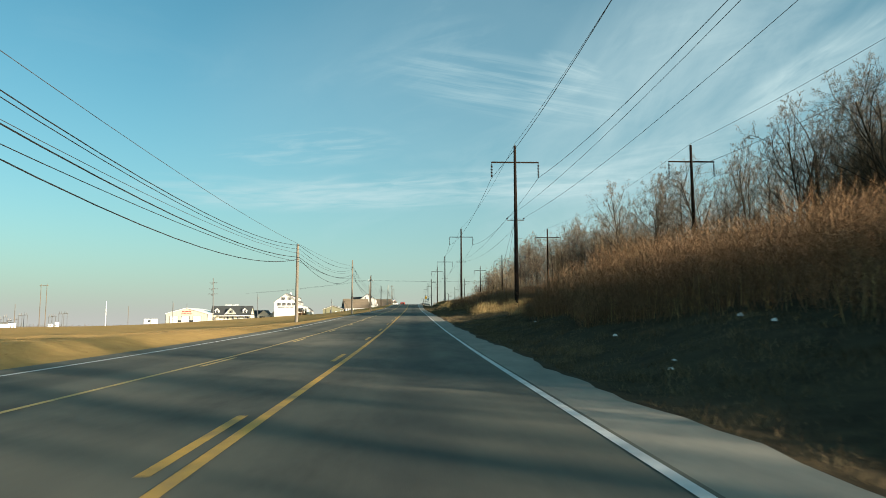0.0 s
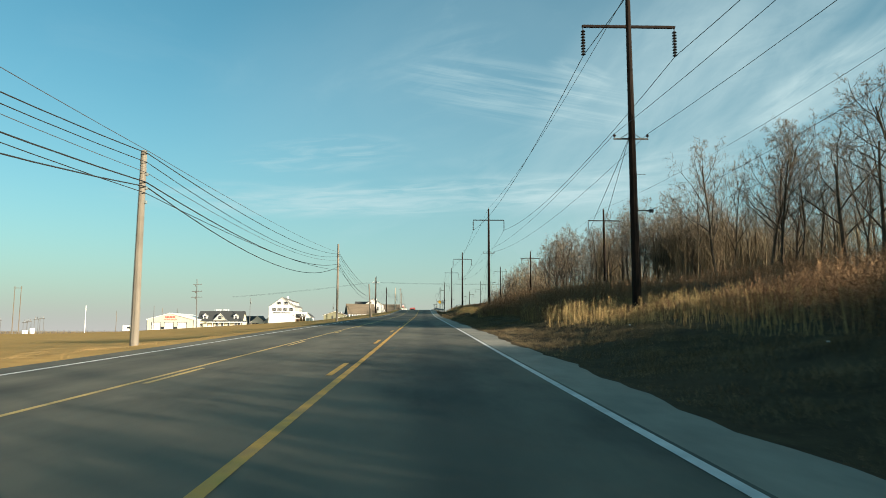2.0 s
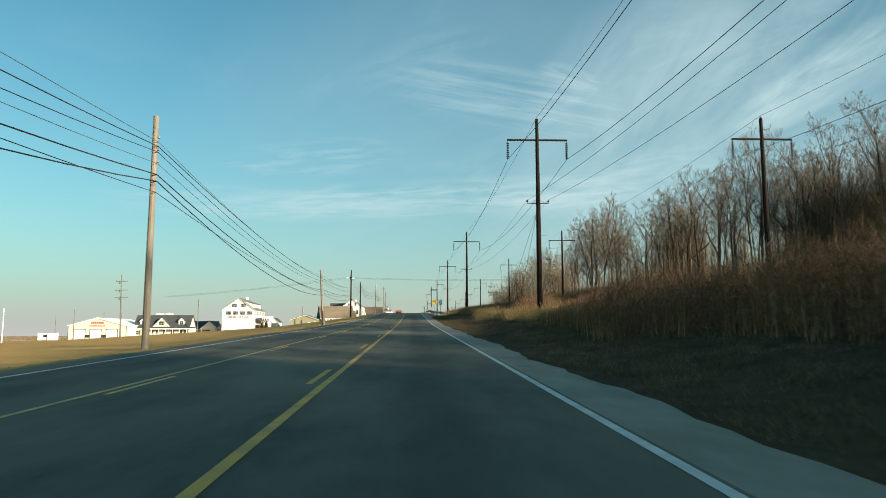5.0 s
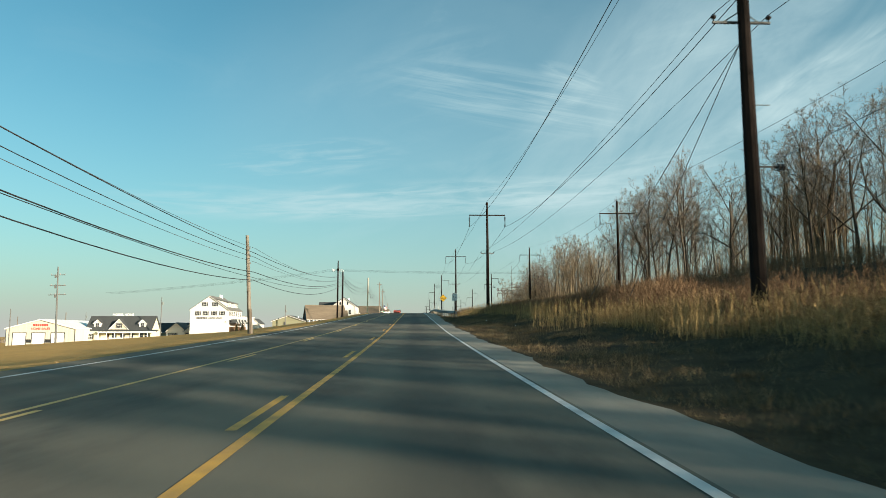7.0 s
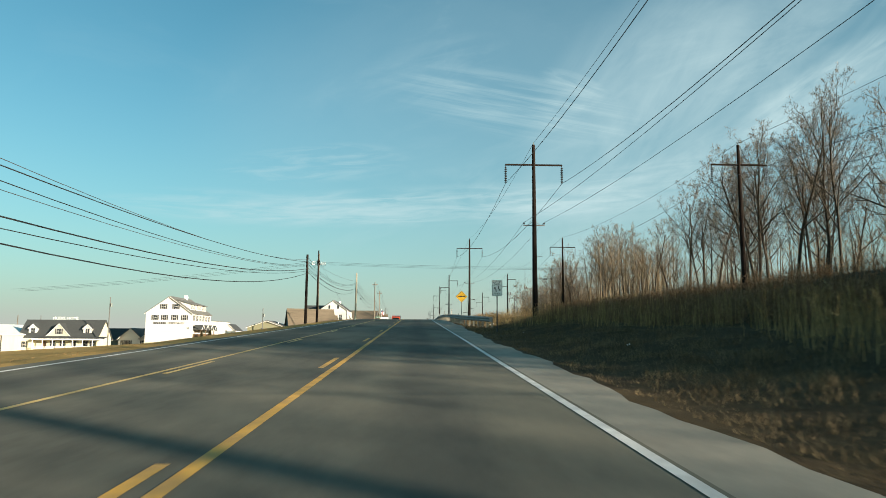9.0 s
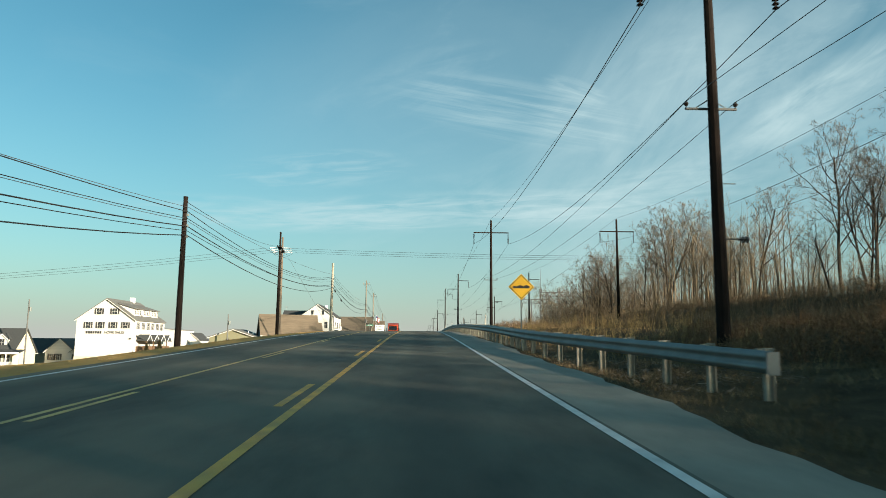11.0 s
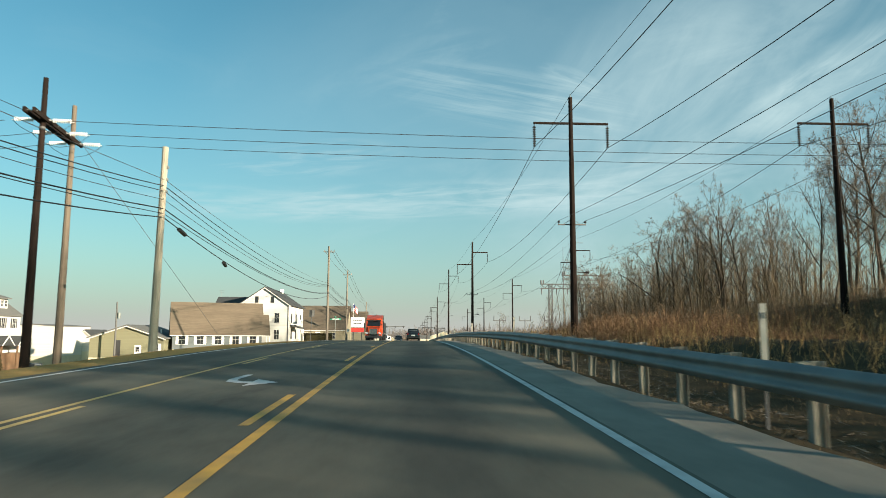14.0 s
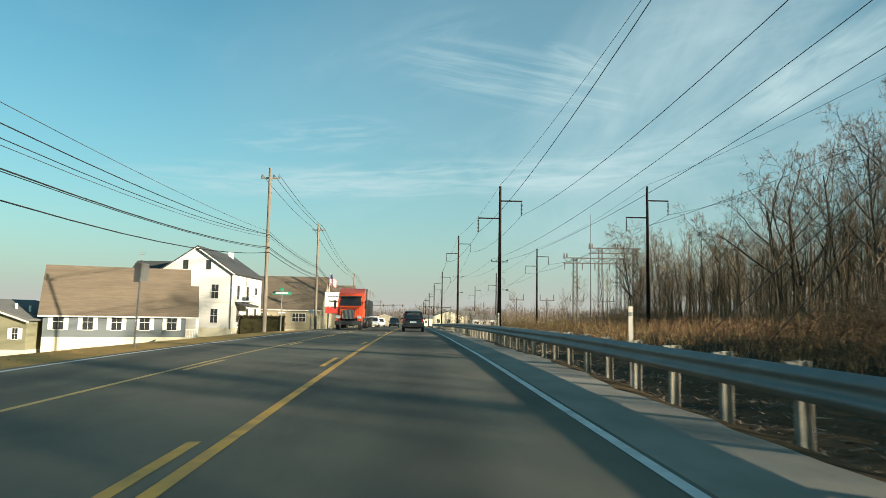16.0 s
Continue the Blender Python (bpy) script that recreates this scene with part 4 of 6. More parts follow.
def gable_house(name, label, cx, y0, width, depth, base, eave, ridge, along, wall, roof, over=0.4, foundation=None, cat="house", sink=1.5, rot=0.0):
    """A house with a gabled roof. along: the axis of its ridge. Its near wall lies at y0."""
    b = thing(name, label, cat, pose(cx, y0, base, 0, 0, rot))
    hw, he, hr = width / 2, eave - base, ridge - base
    t = 0.18
    if along == "y":
        mb = MB().prism([(-hw, 0.0), (hw, 0.0), (hw, he), (0, hr - 0.02), (-hw, he)], "y", 0, depth)
    else:
        mb = MB().prism([(0.0, 0.0), (depth, 0.0), (depth, he), (depth / 2, hr - 0.02), (0.0, he)], "x", -hw, hw)
    part("wall", mb, wall, b)
    part("foundation", MB().box(-hw - 0.03, hw + 0.03, -0.03, depth + 0.03, -sink, 0.12 if foundation is None else foundation[1]), CREAM if foundation is None else foundation[0], b)
    if along == "y":
        k = (hr - he) / hw
        for s in (-1, 1):
            o = [(0, hr), (s * (hw + over), he - k * over), (s * (hw + over), he - k * over + t), (0, hr + t)]
            part("roof", MB().prism(o, "y", -over, depth + over), roof, b)
            part("fascia", MB().prism([(0, hr - 0.02), (s * (hw + over), he - k * over - 0.02), (s * (hw + over), he - k * over - 0.2), (0, hr - 0.2)], "y", -over - 0.03, -over + 0.02), WHITE, b, "white fascia board")
    else:
        k = (hr - he) / (depth / 2)
        for s in (-1, 1):
            e0 = -over if s < 0 else depth + over
            o = [(depth / 2, hr), (e0, he - k * over), (e0, he - k * over + t), (depth / 2, hr + t)]
            part("roof", MB().prism(o, "x", -hw - over, hw + over), roof, b)
            part("gutter", MB().box(-hw - over, hw + over, e0 - 0.06, e0 + 0.06, he - k * over - 0.08, he - k * over + 0.06), WHITE, b, "white gutter")
    return b


def lettering(parent, body, size, x, y, z, material, name="lettering", rot=0.0):
    cu = bpy.data.curves.new(name, "FONT")
    cu.body, cu.size, cu.extrude, cu.align_x, cu.align_y = body, size, 0.03, "CENTER", "CENTER"
    tmp = bpy.data.objects.new(name, cu)
    scene.collection.objects.link(tmp)
    me = bpy.data.meshes.new_from_object(tmp.evaluated_get(bpy.context.evaluated_depsgraph_get()))
    bpy.data.objects.remove(tmp)
    me.materials.clear()
    me.materials.append(material)
    ob = new(name, me)
    ob.parent = parent
    ob.matrix_local = pose(x, y, z, 90, 0, rot)
    return ob


for word, size, dz in SIGN_WORDS:
    lettering(cs, word, size, 0.0, -0.0125, cz + dz, BLACK).scale = (1, 1, 0.1)

# large white workshop with three garage doors
b = gable_house("workshop", "large white sales workshop with three garage doors", -118.4, 370.9, 21.4, 30.0, 0.85, 6.9, 9.75, "y", PALE_CREAM, WHITE_METAL, 0.35, cat="workshop")
for i, x in enumerate((-6.5, -0.6, 5.4)):
    part("garage_door", MB().box(x - 1.95, x + 1.95, -0.05, 0.02, 0.05, 4.55).box(x - 1.95, x + 1.95, -0.07, -0.04, 1.15, 1.19).box(x - 1.95, x + 1.95, -0.07, -0.04, 2.3, 2.34).box(x - 1.95, x + 1.95, -0.07, -0.04, 3.4, 3.44), SIGN_WHITE, b, "white sectional garage door")
    fr = MB().box(x - 2.2, x - 1.95, -0.06, 0.02, 0.0, 4.8).box(x + 1.95, x + 2.2, -0.06, 0.02, 0.0, 4.8).box(x - 2.2, x + 2.2, -0.06, 0.02, 4.55, 4.8)
    part("door_frame", fr, DARK_TRIM, b)
for x in (-3.55, 2.45):
    window(b, x, 2.1, 1.5, 0.9, 0.0, shutters=None, frame_mat=DARK_TRIM)
for s in (-1, 1):
    part("corner_trim", MB().box(s * 10.7 - 0.1, s * 10.7 + 0.1, -0.05, 0.05, 0, 6.0), DARK_TRIM, b)
for k in range(7):
    part("letter_bar", MB().box(-2.35 + 0.68 * k, -1.87 + 0.68 * k, -0.08, -0.02, 6.75, 7.47), RED_SIGN, b, "red bar of a painted name")
lettering(b, "HOME SALES", 1.05, 0.0, -0.06, 5.95, RED_SIGN)

# cape house with dormers and porch
b = gable_house("cape_house", "cream cape house with dark roof, three dormers and porch", -98.4, 381.0, 21.2, 9.0, 1.6, 6.0, 11.0, "x", CREAM, SLATE_ROOF, 0.4)


def dormer(parent, x, w, z0, ze, zr, y_front, depth, big=False):
    mb = MB().prism([(x - w / 2, z0), (x + w / 2, z0), (x + w / 2, ze), (x, zr), (x - w / 2, ze)], "y", y_front, y_front + depth)
    d = part("dormer", mb, WHITE if not big else CREAM, parent, "white dormer")
    k = (zr - ze) / (w / 2)
    for s in (-1, 1):
        o = [(x, zr), (x + s * (w / 2 + 0.25), ze - k * 0.25), (x + s * (w / 2 + 0.25), ze - k * 0.25 + 0.14), (x, zr + 0.14)]
        part("dormer_roof", MB().prism(o, "y", y_front - 0.25, y_front + depth), SLATE_ROOF, d)
        tr = [(x, zr - 0.02), (x + s * (w / 2 + 0.25), ze - k * 0.25 - 0.02), (x + s * (w / 2 + 0.25), ze - k * 0.25 - 0.22), (x, zr - 0.22)]
        part("dormer_trim", MB().prism(tr, "y", y_front - 0.28, y_front - 0.22), SIGN_WHITE, d)
    return d


for x in (-7.4, 7.4):
    dormer(b, x, 2.3, 5.4, 7.3, 8.35, 1.2, 3.2)
    window(b, x, 6.45, 1.1, 1.35, 1.2, shutters=None)
dormer(b, 0.0, 6.6, 4.6, 5.0, 8.5, 0.4, 4.2, True)
window(b, 0.0, 6.3, 1.2, 1.5, 0.4, shutters=DARK_TRIM)
porch = MB().prism([(-2.6, 4.15), (-0.02, 4.75), (-0.02, 4.9), (-2.6, 4.3)], "x", -5.6, 13.4)
part("porch_roof", porch, SLATE_ROOF, b)
part("porch_fascia", MB().box(-5.6, 13.4, -2.66, -2.58, 3.95, 4.3), SIGN_WHITE, b)
part("porch_deck", MB().box(-5.6, 13.4, -2.5, 0.0, -1.5, 1.35), CREAM, b)
for k in range(8):
    x = -5.4 + k * 2.66
    part("porch_post", MB().box(x - 0.1, x + 0.1, -2.55, -2.35, 1.35, 4.1, 0.015), SIGN_WHITE, b)
part("porch_rail", MB().box(-5.4, 13.2, -2.5, -2.44, 2.2, 2.28).box(-5.4, 13.2, -2.5, -2.44, 1.5, 1.56), SIGN_WHITE, b)
bal = MB()
for k in range(90):
    bal.box(-5.3 + k * 0.205, -5.24 + k * 0.205, -2.49, -2.45, 1.55, 2.22)
part("baluster_row", bal, SIGN_WHITE, b)
for x in (-8.9, -1.3, 1.4, 4.4, 7.6, 9.4):
    window(b, x, 2.9, 1.3, 1.6, 0.0, shutters=DARK_TRIM if x < -5 else None)
part("front_door", MB().box(-3.9, -2.9, -0.05, 0.03, 1.35, 3.6).box(-3.75, -3.05, -0.07, -0.04, 2.3, 3.4), BROWN_WOOD, b)
part("front_gable_wing", MB().box(-10.4, -6.2, -0.6, 0.0, -0.2, 4.4), CREAM, b)
window(b, -8.9, 2.7, 1.3, 1.6, -0.6, shutters=DARK_TRIM)
lettering(b, "MODEL HOME", 1.1, -0.4, 4.5, 10.0, SIGN_WHITE)

# small white ranch house
b = gable_house("ranch_house", "small white ranch house with a front gable", -82.5, 390.5, 6.6, 9.0, 3.2, 6.1, 8.9, "y", WHITE, GREY_ROOF, 0.35)
for x in (-1.9, -0.4):
    window(b, x, 1.6, 0.8, 1.4, 0.0, shutters=DARK_TRIM)
b = gable_house("ranch_wing", "low white wing of the ranch house", -76.8, 389.2, 5.2, 10.0, 3.6, 6.0, 8.0, "y", WHITE, GREY_ROOF, 0.35)
for x in (-1.5, 0.1, 1.5):
    window(b, x, 1.35, 0.75, 1.1, 0.0, shutters=DARK_TRIM if x < -1 else None)
b = gable_house("dark_roof_house", "grey house with a long dark roof", -91.5, 402.0, 16.0, 9.0, 3.0, 5.8, 9.0, "x", TAN_WALL, SLATE_ROOF, 0.4)

# three-storey white sales house
H3X, H3Y = -69.0, 382.4
b = gable_house("white_sales_house", "tall white three-storey house with side dormers", H3X, H3Y, 12.8, 18.0, 5.0, 13.23, 17.8, "y", WHITE, GREY_ROOF, 0.35)
for x in (-3.85, -1.25, 1.55, 4.25):
    window(b, x, 6.95, 1.05, 1.35, 0.0, shutters=DARK_TRIM)
for x in (-1.65, 1.75):
    window(b, x, 10.0, 1.1, 1.3, 0.0, shutters=DARK_TRIM)
for k in range(7):
    part("letter_bar", MB().box(-4.2 + 0.5 * k, -3.85 + 0.5 * k, -0.07, -0.02, 5.1, 5.63), DARK_TRIM, b, "dark bar of a painted name")
lettering(b, "HOME SALES", 0.78, 1.95, -0.05, 5.35, DARK_TRIM)
for k in range(3):
    y0 = 1.7 + 5.2 * k
    d = part("shed_dormer", MB().prism([(2.2, 9.6), (5.3, 9.1), (5.3, 10.7), (1.8, 11.7)], "y", y0, y0 + 4.0), WHITE, b, "white shed dormer")
    part("dormer_roof", MB().prism([(0.9, 12.1), (5.75, 10.65), (5.75, 10.8), (0.9, 12.28)], "y", y0 - 0.3, y0 + 4.3), GREY_ROOF, d)
    for j in range(4):
        window(b, y0 + 0.55 + 0.97 * j, 9.95, 0.62, 0.95, 5.3, 1, "x", frame_mat=WHITE)
for k in range(6):
    window(b, 1.7 + 2.9 * k, 6.9, 0.9, 1.5, 6.4, 1, "x", shutters=DARK_TRIM)
part("porch_roof", MB().prism([(6.35, 4.6), (8.9, 3.5), (8.9, 3.7), (6.35, 4.8)], "y", 0.8, 16.5), SLATE_ROOF, b)
for k in range(4):
    yk = 2.2 + 4.2 * k
    part("porch_gable", MB().prism([(yk - 1.6, 3.6), (yk + 1.6, 3.6), (yk, 5.0)], "x", 6.6, 9.0), SLATE_ROOF, b)
    part("gable_trim", MB().prism([(yk - 1.7, 3.5), (yk, 5.05), (yk + 1.7, 3.5), (yk + 1.5, 3.5), (yk, 4.85), (yk - 1.5, 3.5)], "x", 9.0, 9.06), SIGN_WHITE, b)
    part("porch_post", MB().box(8.6, 8.8, yk - 1.3, yk - 1.1, -0.6, 3.6), BROWN_WOOD, b)
part("porch_screen", MB().box(6.4, 8.5, 1.0, 16.2, -0.8, 2.4), BROWN_WOOD, b, "brown timber porch screen")
part("chimney", MB().box(-0.4, 0.5, 13.0, 14.0, 12.0, 13.9, 0.03), SIGN_WHITE, b)
part("wall_lamp", MB().box(5.4, 5.7, -0.25, 0.0, 3.9, 4.2, 0.02), DARK_TRIM, b)
b = gable_house("white_block", "plain white flat-roofed annex", -68.0, 414.0, 8.0, 14.0, 6.2, 11.6, 11.9, "y", WHITE, GREY_ROOF, 0.05)
b = gable_house("row_house", "low white house with a dark roof", -67.6, 431.0, 6.4, 8.0, 6.4, 8.9, 11.0, "x", WHITE, SLATE_ROOF, 0.35)
for x in (-2.4, 0.3, 2.6):
    window(b, x, 1.5, 0.9, 1.2, 0.0, shutters=DARK_TRIM if x < 0 else None)
b = gable_house("gable_row_house", "small white house with a gable and dark roof", -63.6, 425.0, 4.2, 9.0, 6.8, 9.2, 11.0, "y", WHITE, SLATE_ROOF, 0.35)

# olive cottage
b = gable_house("olive_cottage", "olive cottage with a white door and foundation", -45.5, 399.7, 11.6, 12.0, 6.35, 9.7, 11.65, "y", OLIVE_WALL, GREY_ROOF, 0.45, foundation=(CREAM, 0.25))
part("white_door", MB().box(1.3, 2.3, -0.05, 0.03, 0.1, 2.2).box(1.5, 2.1, -0.07, -0.04, 1.2, 2.0), SIGN_WHITE, b)
window(b, 1.8, 1.55, 0.5, 0.7, -0.05)
window(b, 4.7, 1.9, 0.55, 1.1, 0.0, shutters=SIGN_WHITE)
part("dark_door", MB().box(-1.75, -0.95, -0.04, 0.03, 0.2, 3.0), DARK_TRIM, b)
part("steps", MB().box(-0.4, 0.9, -1.0, 0.0, -0.7, 0.25).box(-0.7, 1.2, -1.4, -1.0, -0.7, 0.0), SIGN_WHITE, b)
part("vent_pipe", MB().tube((3.0, 3, 4.0), (3.0, 3, 5.0), 0.12, n=8).tube((3.9, 4, 3.8), (3.9, 4, 4.8), 0.12, n=8), SIGN_WHITE, b)

# long house with a brown roof, blue-grey siding and cream foundation
TY = 401.0
b = gable_house("brown_roof_house", "blue-grey house with a large brown shingle roof", -32.25, TY + 2.6, 14.1, 6.6, 7.75, 10.75, 15.5, "x", BLUE_WALL, BROWN_ROOF, 0.45, foundation=(CREAM, 0.15), sink=2.6, rot=20)
for x in (-5.6, -2.8, 0.0, 2.8, 5.6):
    window(b, x, 1.75, 1.0, 1.65, 0.0, shutters=SIGN_WHITE)
part("porch_roof", MB().prism([(-0.45, 2.33), (1.95, 5.79), (1.95, 5.97), (-0.45, 2.51)], "x", 7.5, 8.4), BROWN_ROOF, b)
part("porch_gutter", MB().box(7.5, 8.7, -0.52, -0.4, 2.27, 2.4), WHITE, b, "white gutter")
part("gable_cladding", MB().prism([(0.0, 3.0), (6.6, 3.0), (3.3, 7.7)], "x", 7.053, 7.08), WHITE, b, "white boarded gable")
part("sloping_board", MB().prism([(2.86, -0.77), (4.03, -0.27), (4.03, -0.27 + 0.22), (2.86, -0.77 + 0.22)], "y", -0.16, -0.06), DARK_TRIM, b, "dark sloping hatch board")
part("porch_deck", MB().box(7.05, 8.55, 0.0, 3.4, -1.0, 0.1), CREAM, b)
for yk in (0.1, 3.2):
    part("porch_post", MB().box(8.3, 8.45, yk, yk + 0.15, 0.1, 3.0), SIGN_WHITE, b)
pr = MB().box(7.05, 8.45, 0.12, 0.18, 0.95, 1.05)
for k in range(8):
    pr.box(7.15 + k * 0.17, 7.2 + k * 0.17, 0.13, 0.17, 0.1, 1.0)
part("porch_rail", pr, SIGN_WHITE, b)

# tall white farmhouse behind it
b = gable_house("white_farmhouse", "tall white farmhouse with dark roof and small porch", -26.9, 413.4, 8.8, 16.5, 8.7, 15.75, 18.8, "y", WHITE, SLATE_ROOF, 0.35, sink=1.0)
for x in (-1.4, 1.4):
    window(b, x, 7.9, 0.45, 1.0, 0.0, frame_mat=DARK_TRIM, muntin=False)
for z in (4.6, 0.9 + 0.7):
    window(b, 2.3, z, 0.85, 1.7, 0.0, shutters=None)
for k in range(3):
    for z in (1.7, 4.6):
        window(b, 3.0 + 5 * k, z, 0.85, 1.6, 4.4, 1, "x", frame_mat=DARK_TRIM)
part("side_porch_roof", MB().prism([(4.4, 3.2), (6.3, 2.7), (6.3, 2.9), (4.4, 3.4)], "y", 1.5, 6.5), SLATE_ROOF, b)
part("porch_post", MB().box(6.1, 6.2, 1.7, 1.8, -0.3, 2.75), SIGN_WHITE, b)
part("porch_post", MB().box(6.1, 6.2, 6.2, 6.3, -0.3, 2.75), SIGN_WHITE, b)
part("upper_balcony", MB().box(4.4, 5.7, 4.0, 8.0, 3.4, 3.55).box(5.6, 5.7, 4.0, 8.0, 3.55, 4.4), SIGN_WHITE, b)
part("chimney", MB().box(0.3, 0.9, 13.0, 13.6, 9.3, 10.6, 0.02), SIGN_WHITE, b)
part("downpipe", MB().tube((4.3, -0.06, 0), (4.3, -0.06, 7.0), 0.06, n=6), DARK_TRIM, b)
b = gable_house("dark_roof_wing", "rear wing of the farmhouse with a dark roof", -33.6, 417.5, 7.0, 8.0, 8.4, 14.6, 17.3, "x", WHITE, SLATE_ROOF, 0.3)
part("antenna", MB().tube((-3.2, 4, 8.6), (-3.2, 4, 10.4), 0.025, n=5).box(-3.8, -2.6, 3.98, 4.02, 10.2, 10.24).box(-3.6, -2.8, 3.98, 4.02, 9.9, 9.94), STEEL, b)

# long tan shop with a brown roof
b = gable_house("tan_shop", "long tan shop with a brown shingle roof", -19.5, 430.7, 11.0, 16.0, 8.2, 11.4, 16.4, "x", TAN_WALL, BROWN_ROOF, 0.35, cat="shop")
for x in (-3.6, -2.6, 2.0, 3.0):
    window(b, x, 1.9, 0.9, 1.2, 0.0, muntin=True)
part("wall_lamp", MB().box(-0.5, 0.5, -0.15, 0.0, 2.5, 2.7), SIGN_WHITE, b)
b = gable_house("red_shop", "shop with a steep red-brown roof", -15.2, 452.0, 8.0, 10.0, 7.9, 11.2, 15.8, "x", TAN_WALL, BROWN_ROOF, 0.3, cat="shop")

# ---- vehicles ----


def wheel(parent, x, y, r, w):
    t = part("wheel", MB().tube((x - w / 2, y, r), (x + w / 2, y, r), r, r, 20), RUBBER, parent)
    part("rim", MB().tube((x - w / 2 - 0.01, y, r), (x + w / 2 + 0.01, y, r), r * 0.6, r * 0.6, 14), CHROME, t)


def loft(rings):
    """A closed skin through rings of equal count, smooth-shaded by its caller."""
    n = len(rings[0])
    fs = [tuple(range(n)), tuple(range(len(rings) * n - 1, (len(rings) - 1) * n - 1, -1))]
    for k in range(len(rings) - 1):
        fs += [(k * n + i, k * n + (i + 1) % n, k * n + n + (i + 1) % n, k * n + n + i) for i in range(n)]
    return MB().face_set([p for r in rings for p in r], fs)


def rounded(hw, z0, z1, y, power=4.0, n=20, lean=0.0):
    """A ring of a rounded rectangle standing across the car; lean tilts its top forward."""
    out = []
    for i in range(n):
        a = 6.28318 * (i + 0.5) / n
        c, s_ = math.cos(a), math.sin(a)
        r = (abs(c) ** power + abs(s_) ** power) ** (-1 / power)
        zz = (z0 + z1) / 2 + r * s_ * (z1 - z0) / 2
        out.append((r * c * hw, y + lean * (zz - z0) / (z1 - z0), zz))
    return out


def soft(ob):
    ob.data.polygons.foreach_set("use_smooth", np.ones(len(ob.data.polygons), bool))
    return ob


def hatchback(x, y, rot, paint, label):
    """A small sport utility car, 4.5 m long, its tail at its local -y."""
    c = thing("car", label, "car", pose(x, y, (gz(x, y) if x < -9 else float(road_z(y)) + 0.01), 0, 0, rot))
    secs = [(-2.24, 0.74, 0.46, 0.86), (-2.2, 0.83, 0.36, 0.98), (-2.05, 0.88, 0.30, 1.04), (-1.4, 0.91, 0.26, 1.06), (0.2, 0.92, 0.26, 1.04), (1.1, 0.91, 0.27, 1.00), (1.85, 0.87, 0.30, 0.92), (2.15, 0.80, 0.36, 0.82), (2.24, 0.70, 0.44, 0.72)]
    soft(part("body", loft([rounded(hw, z0, z1, yy, 5) for yy, hw, z0, z1 in secs]), paint, c))
    part("glasshouse", loft([rounded(0.80, 0.98, 1.02, -2.02, 5), rounded(0.78, 0.98, 1.35, -1.92, 5), rounded(0.70, 0.98, 1.62, -1.70, 5), rounded(0.68, 0.98, 1.66, -0.6, 5), rounded(0.69, 0.98, 1.62, 0.25, 5), rounded(0.76, 0.98, 1.3, 0.75, 5), rounded(0.80, 0.98, 1.02, 1.15, 5)]), GLASS, c, "dark tinted windows")
    soft(part("roof", loft([rounded(0.60, 1.60, 1.64, -1.86, 3), rounded(0.69, 1.56, 1.70, -1.7, 3), rounded(0.69, 1.57, 1.74, -0.7, 3), rounded(0.67, 1.56, 1.68, 0.2, 3), rounded(0.60, 1.55, 1.6, 0.38, 3)]), paint, c))
    part("rear_window", MB().face_set([(-0.60, -1.985, 1.14), (0.60, -1.985, 1.14), (0.52, -1.80, 1.53), (-0.52, -1.80, 1.53), (-0.60, -1.975, 1.14), (0.60, -1.975, 1.14), (0.52, -1.79, 1.53), (-0.52, -1.79, 1.53)], [(0, 1, 2, 3), (7, 6, 5, 4), (0, 4, 5, 1), (1, 5, 6, 2), (2, 6, 7, 3), (3, 7, 4, 0)]), PALE_GLASS, c, "rear window with sky reflection painted as a paler colour")
    for s in (-1, 1):
        for a, b_ in (((0.79 * s, -2.03, 1.02), (0.68 * s, -1.72, 1.62)), ((0.80 * s, 1.12, 1.0), (0.67 * s, 0.3, 1.62)), ((0.80 * s, -0.45, 1.0), (0.70 * s, -0.5, 1.64))):
            part("pillar", MB().tube(a, b_, 0.055, 0.05, n=6), paint, c)
        part("tail_lamp", MB().box(0.74 * s - 0.09, 0.74 * s + 0.09, -2.22, -2.0, 0.80, 1.08, 0.04), LAMP_RED, c)
        part("head_lamp", MB().box(0.62 * s - 0.17, 0.62 * s + 0.17, 2.06, 2.22, 0.62, 0.78, 0.03), LAMP_CLEAR, c)
        part("mirror", MB().box(0.98 * s - 0.09, 0.98 * s + 0.09, 0.6, 0.74, 1.0, 1.16, 0.04), paint, c)
        for yy in (-1.35, 1.4):
            wheel(c, 0.80 * s, yy, 0.34, 0.22)
    part("bumper", MB().box(-0.82, 0.82, -2.32, -2.1, 0.38, 0.60, 0.05), BLACK, c)
    part("number_plate", MB().box(-0.26, 0.26, -2.25, -2.2, 0.74, 0.88), SIGN_WHITE, c)
    return c


hatchback(-0.05, 386.0, 0, CAR_DARK, "dark green-grey sport utility car driving in the lane")
hatchback(-6.3, 437.0, 180, CAR_WHITE, "white car waiting in the far lane")
hatchback(-3.4, 452.0, 180, CAR_DARK, "dark car in the turning lane")
hatchback(-6.4, 462.0, 180, CAR_WHITE, "white car waiting in the far lane")
hatchback(-62.4, 404.0, 65, CAR_DARK, "dark car parked beside the white sales house")


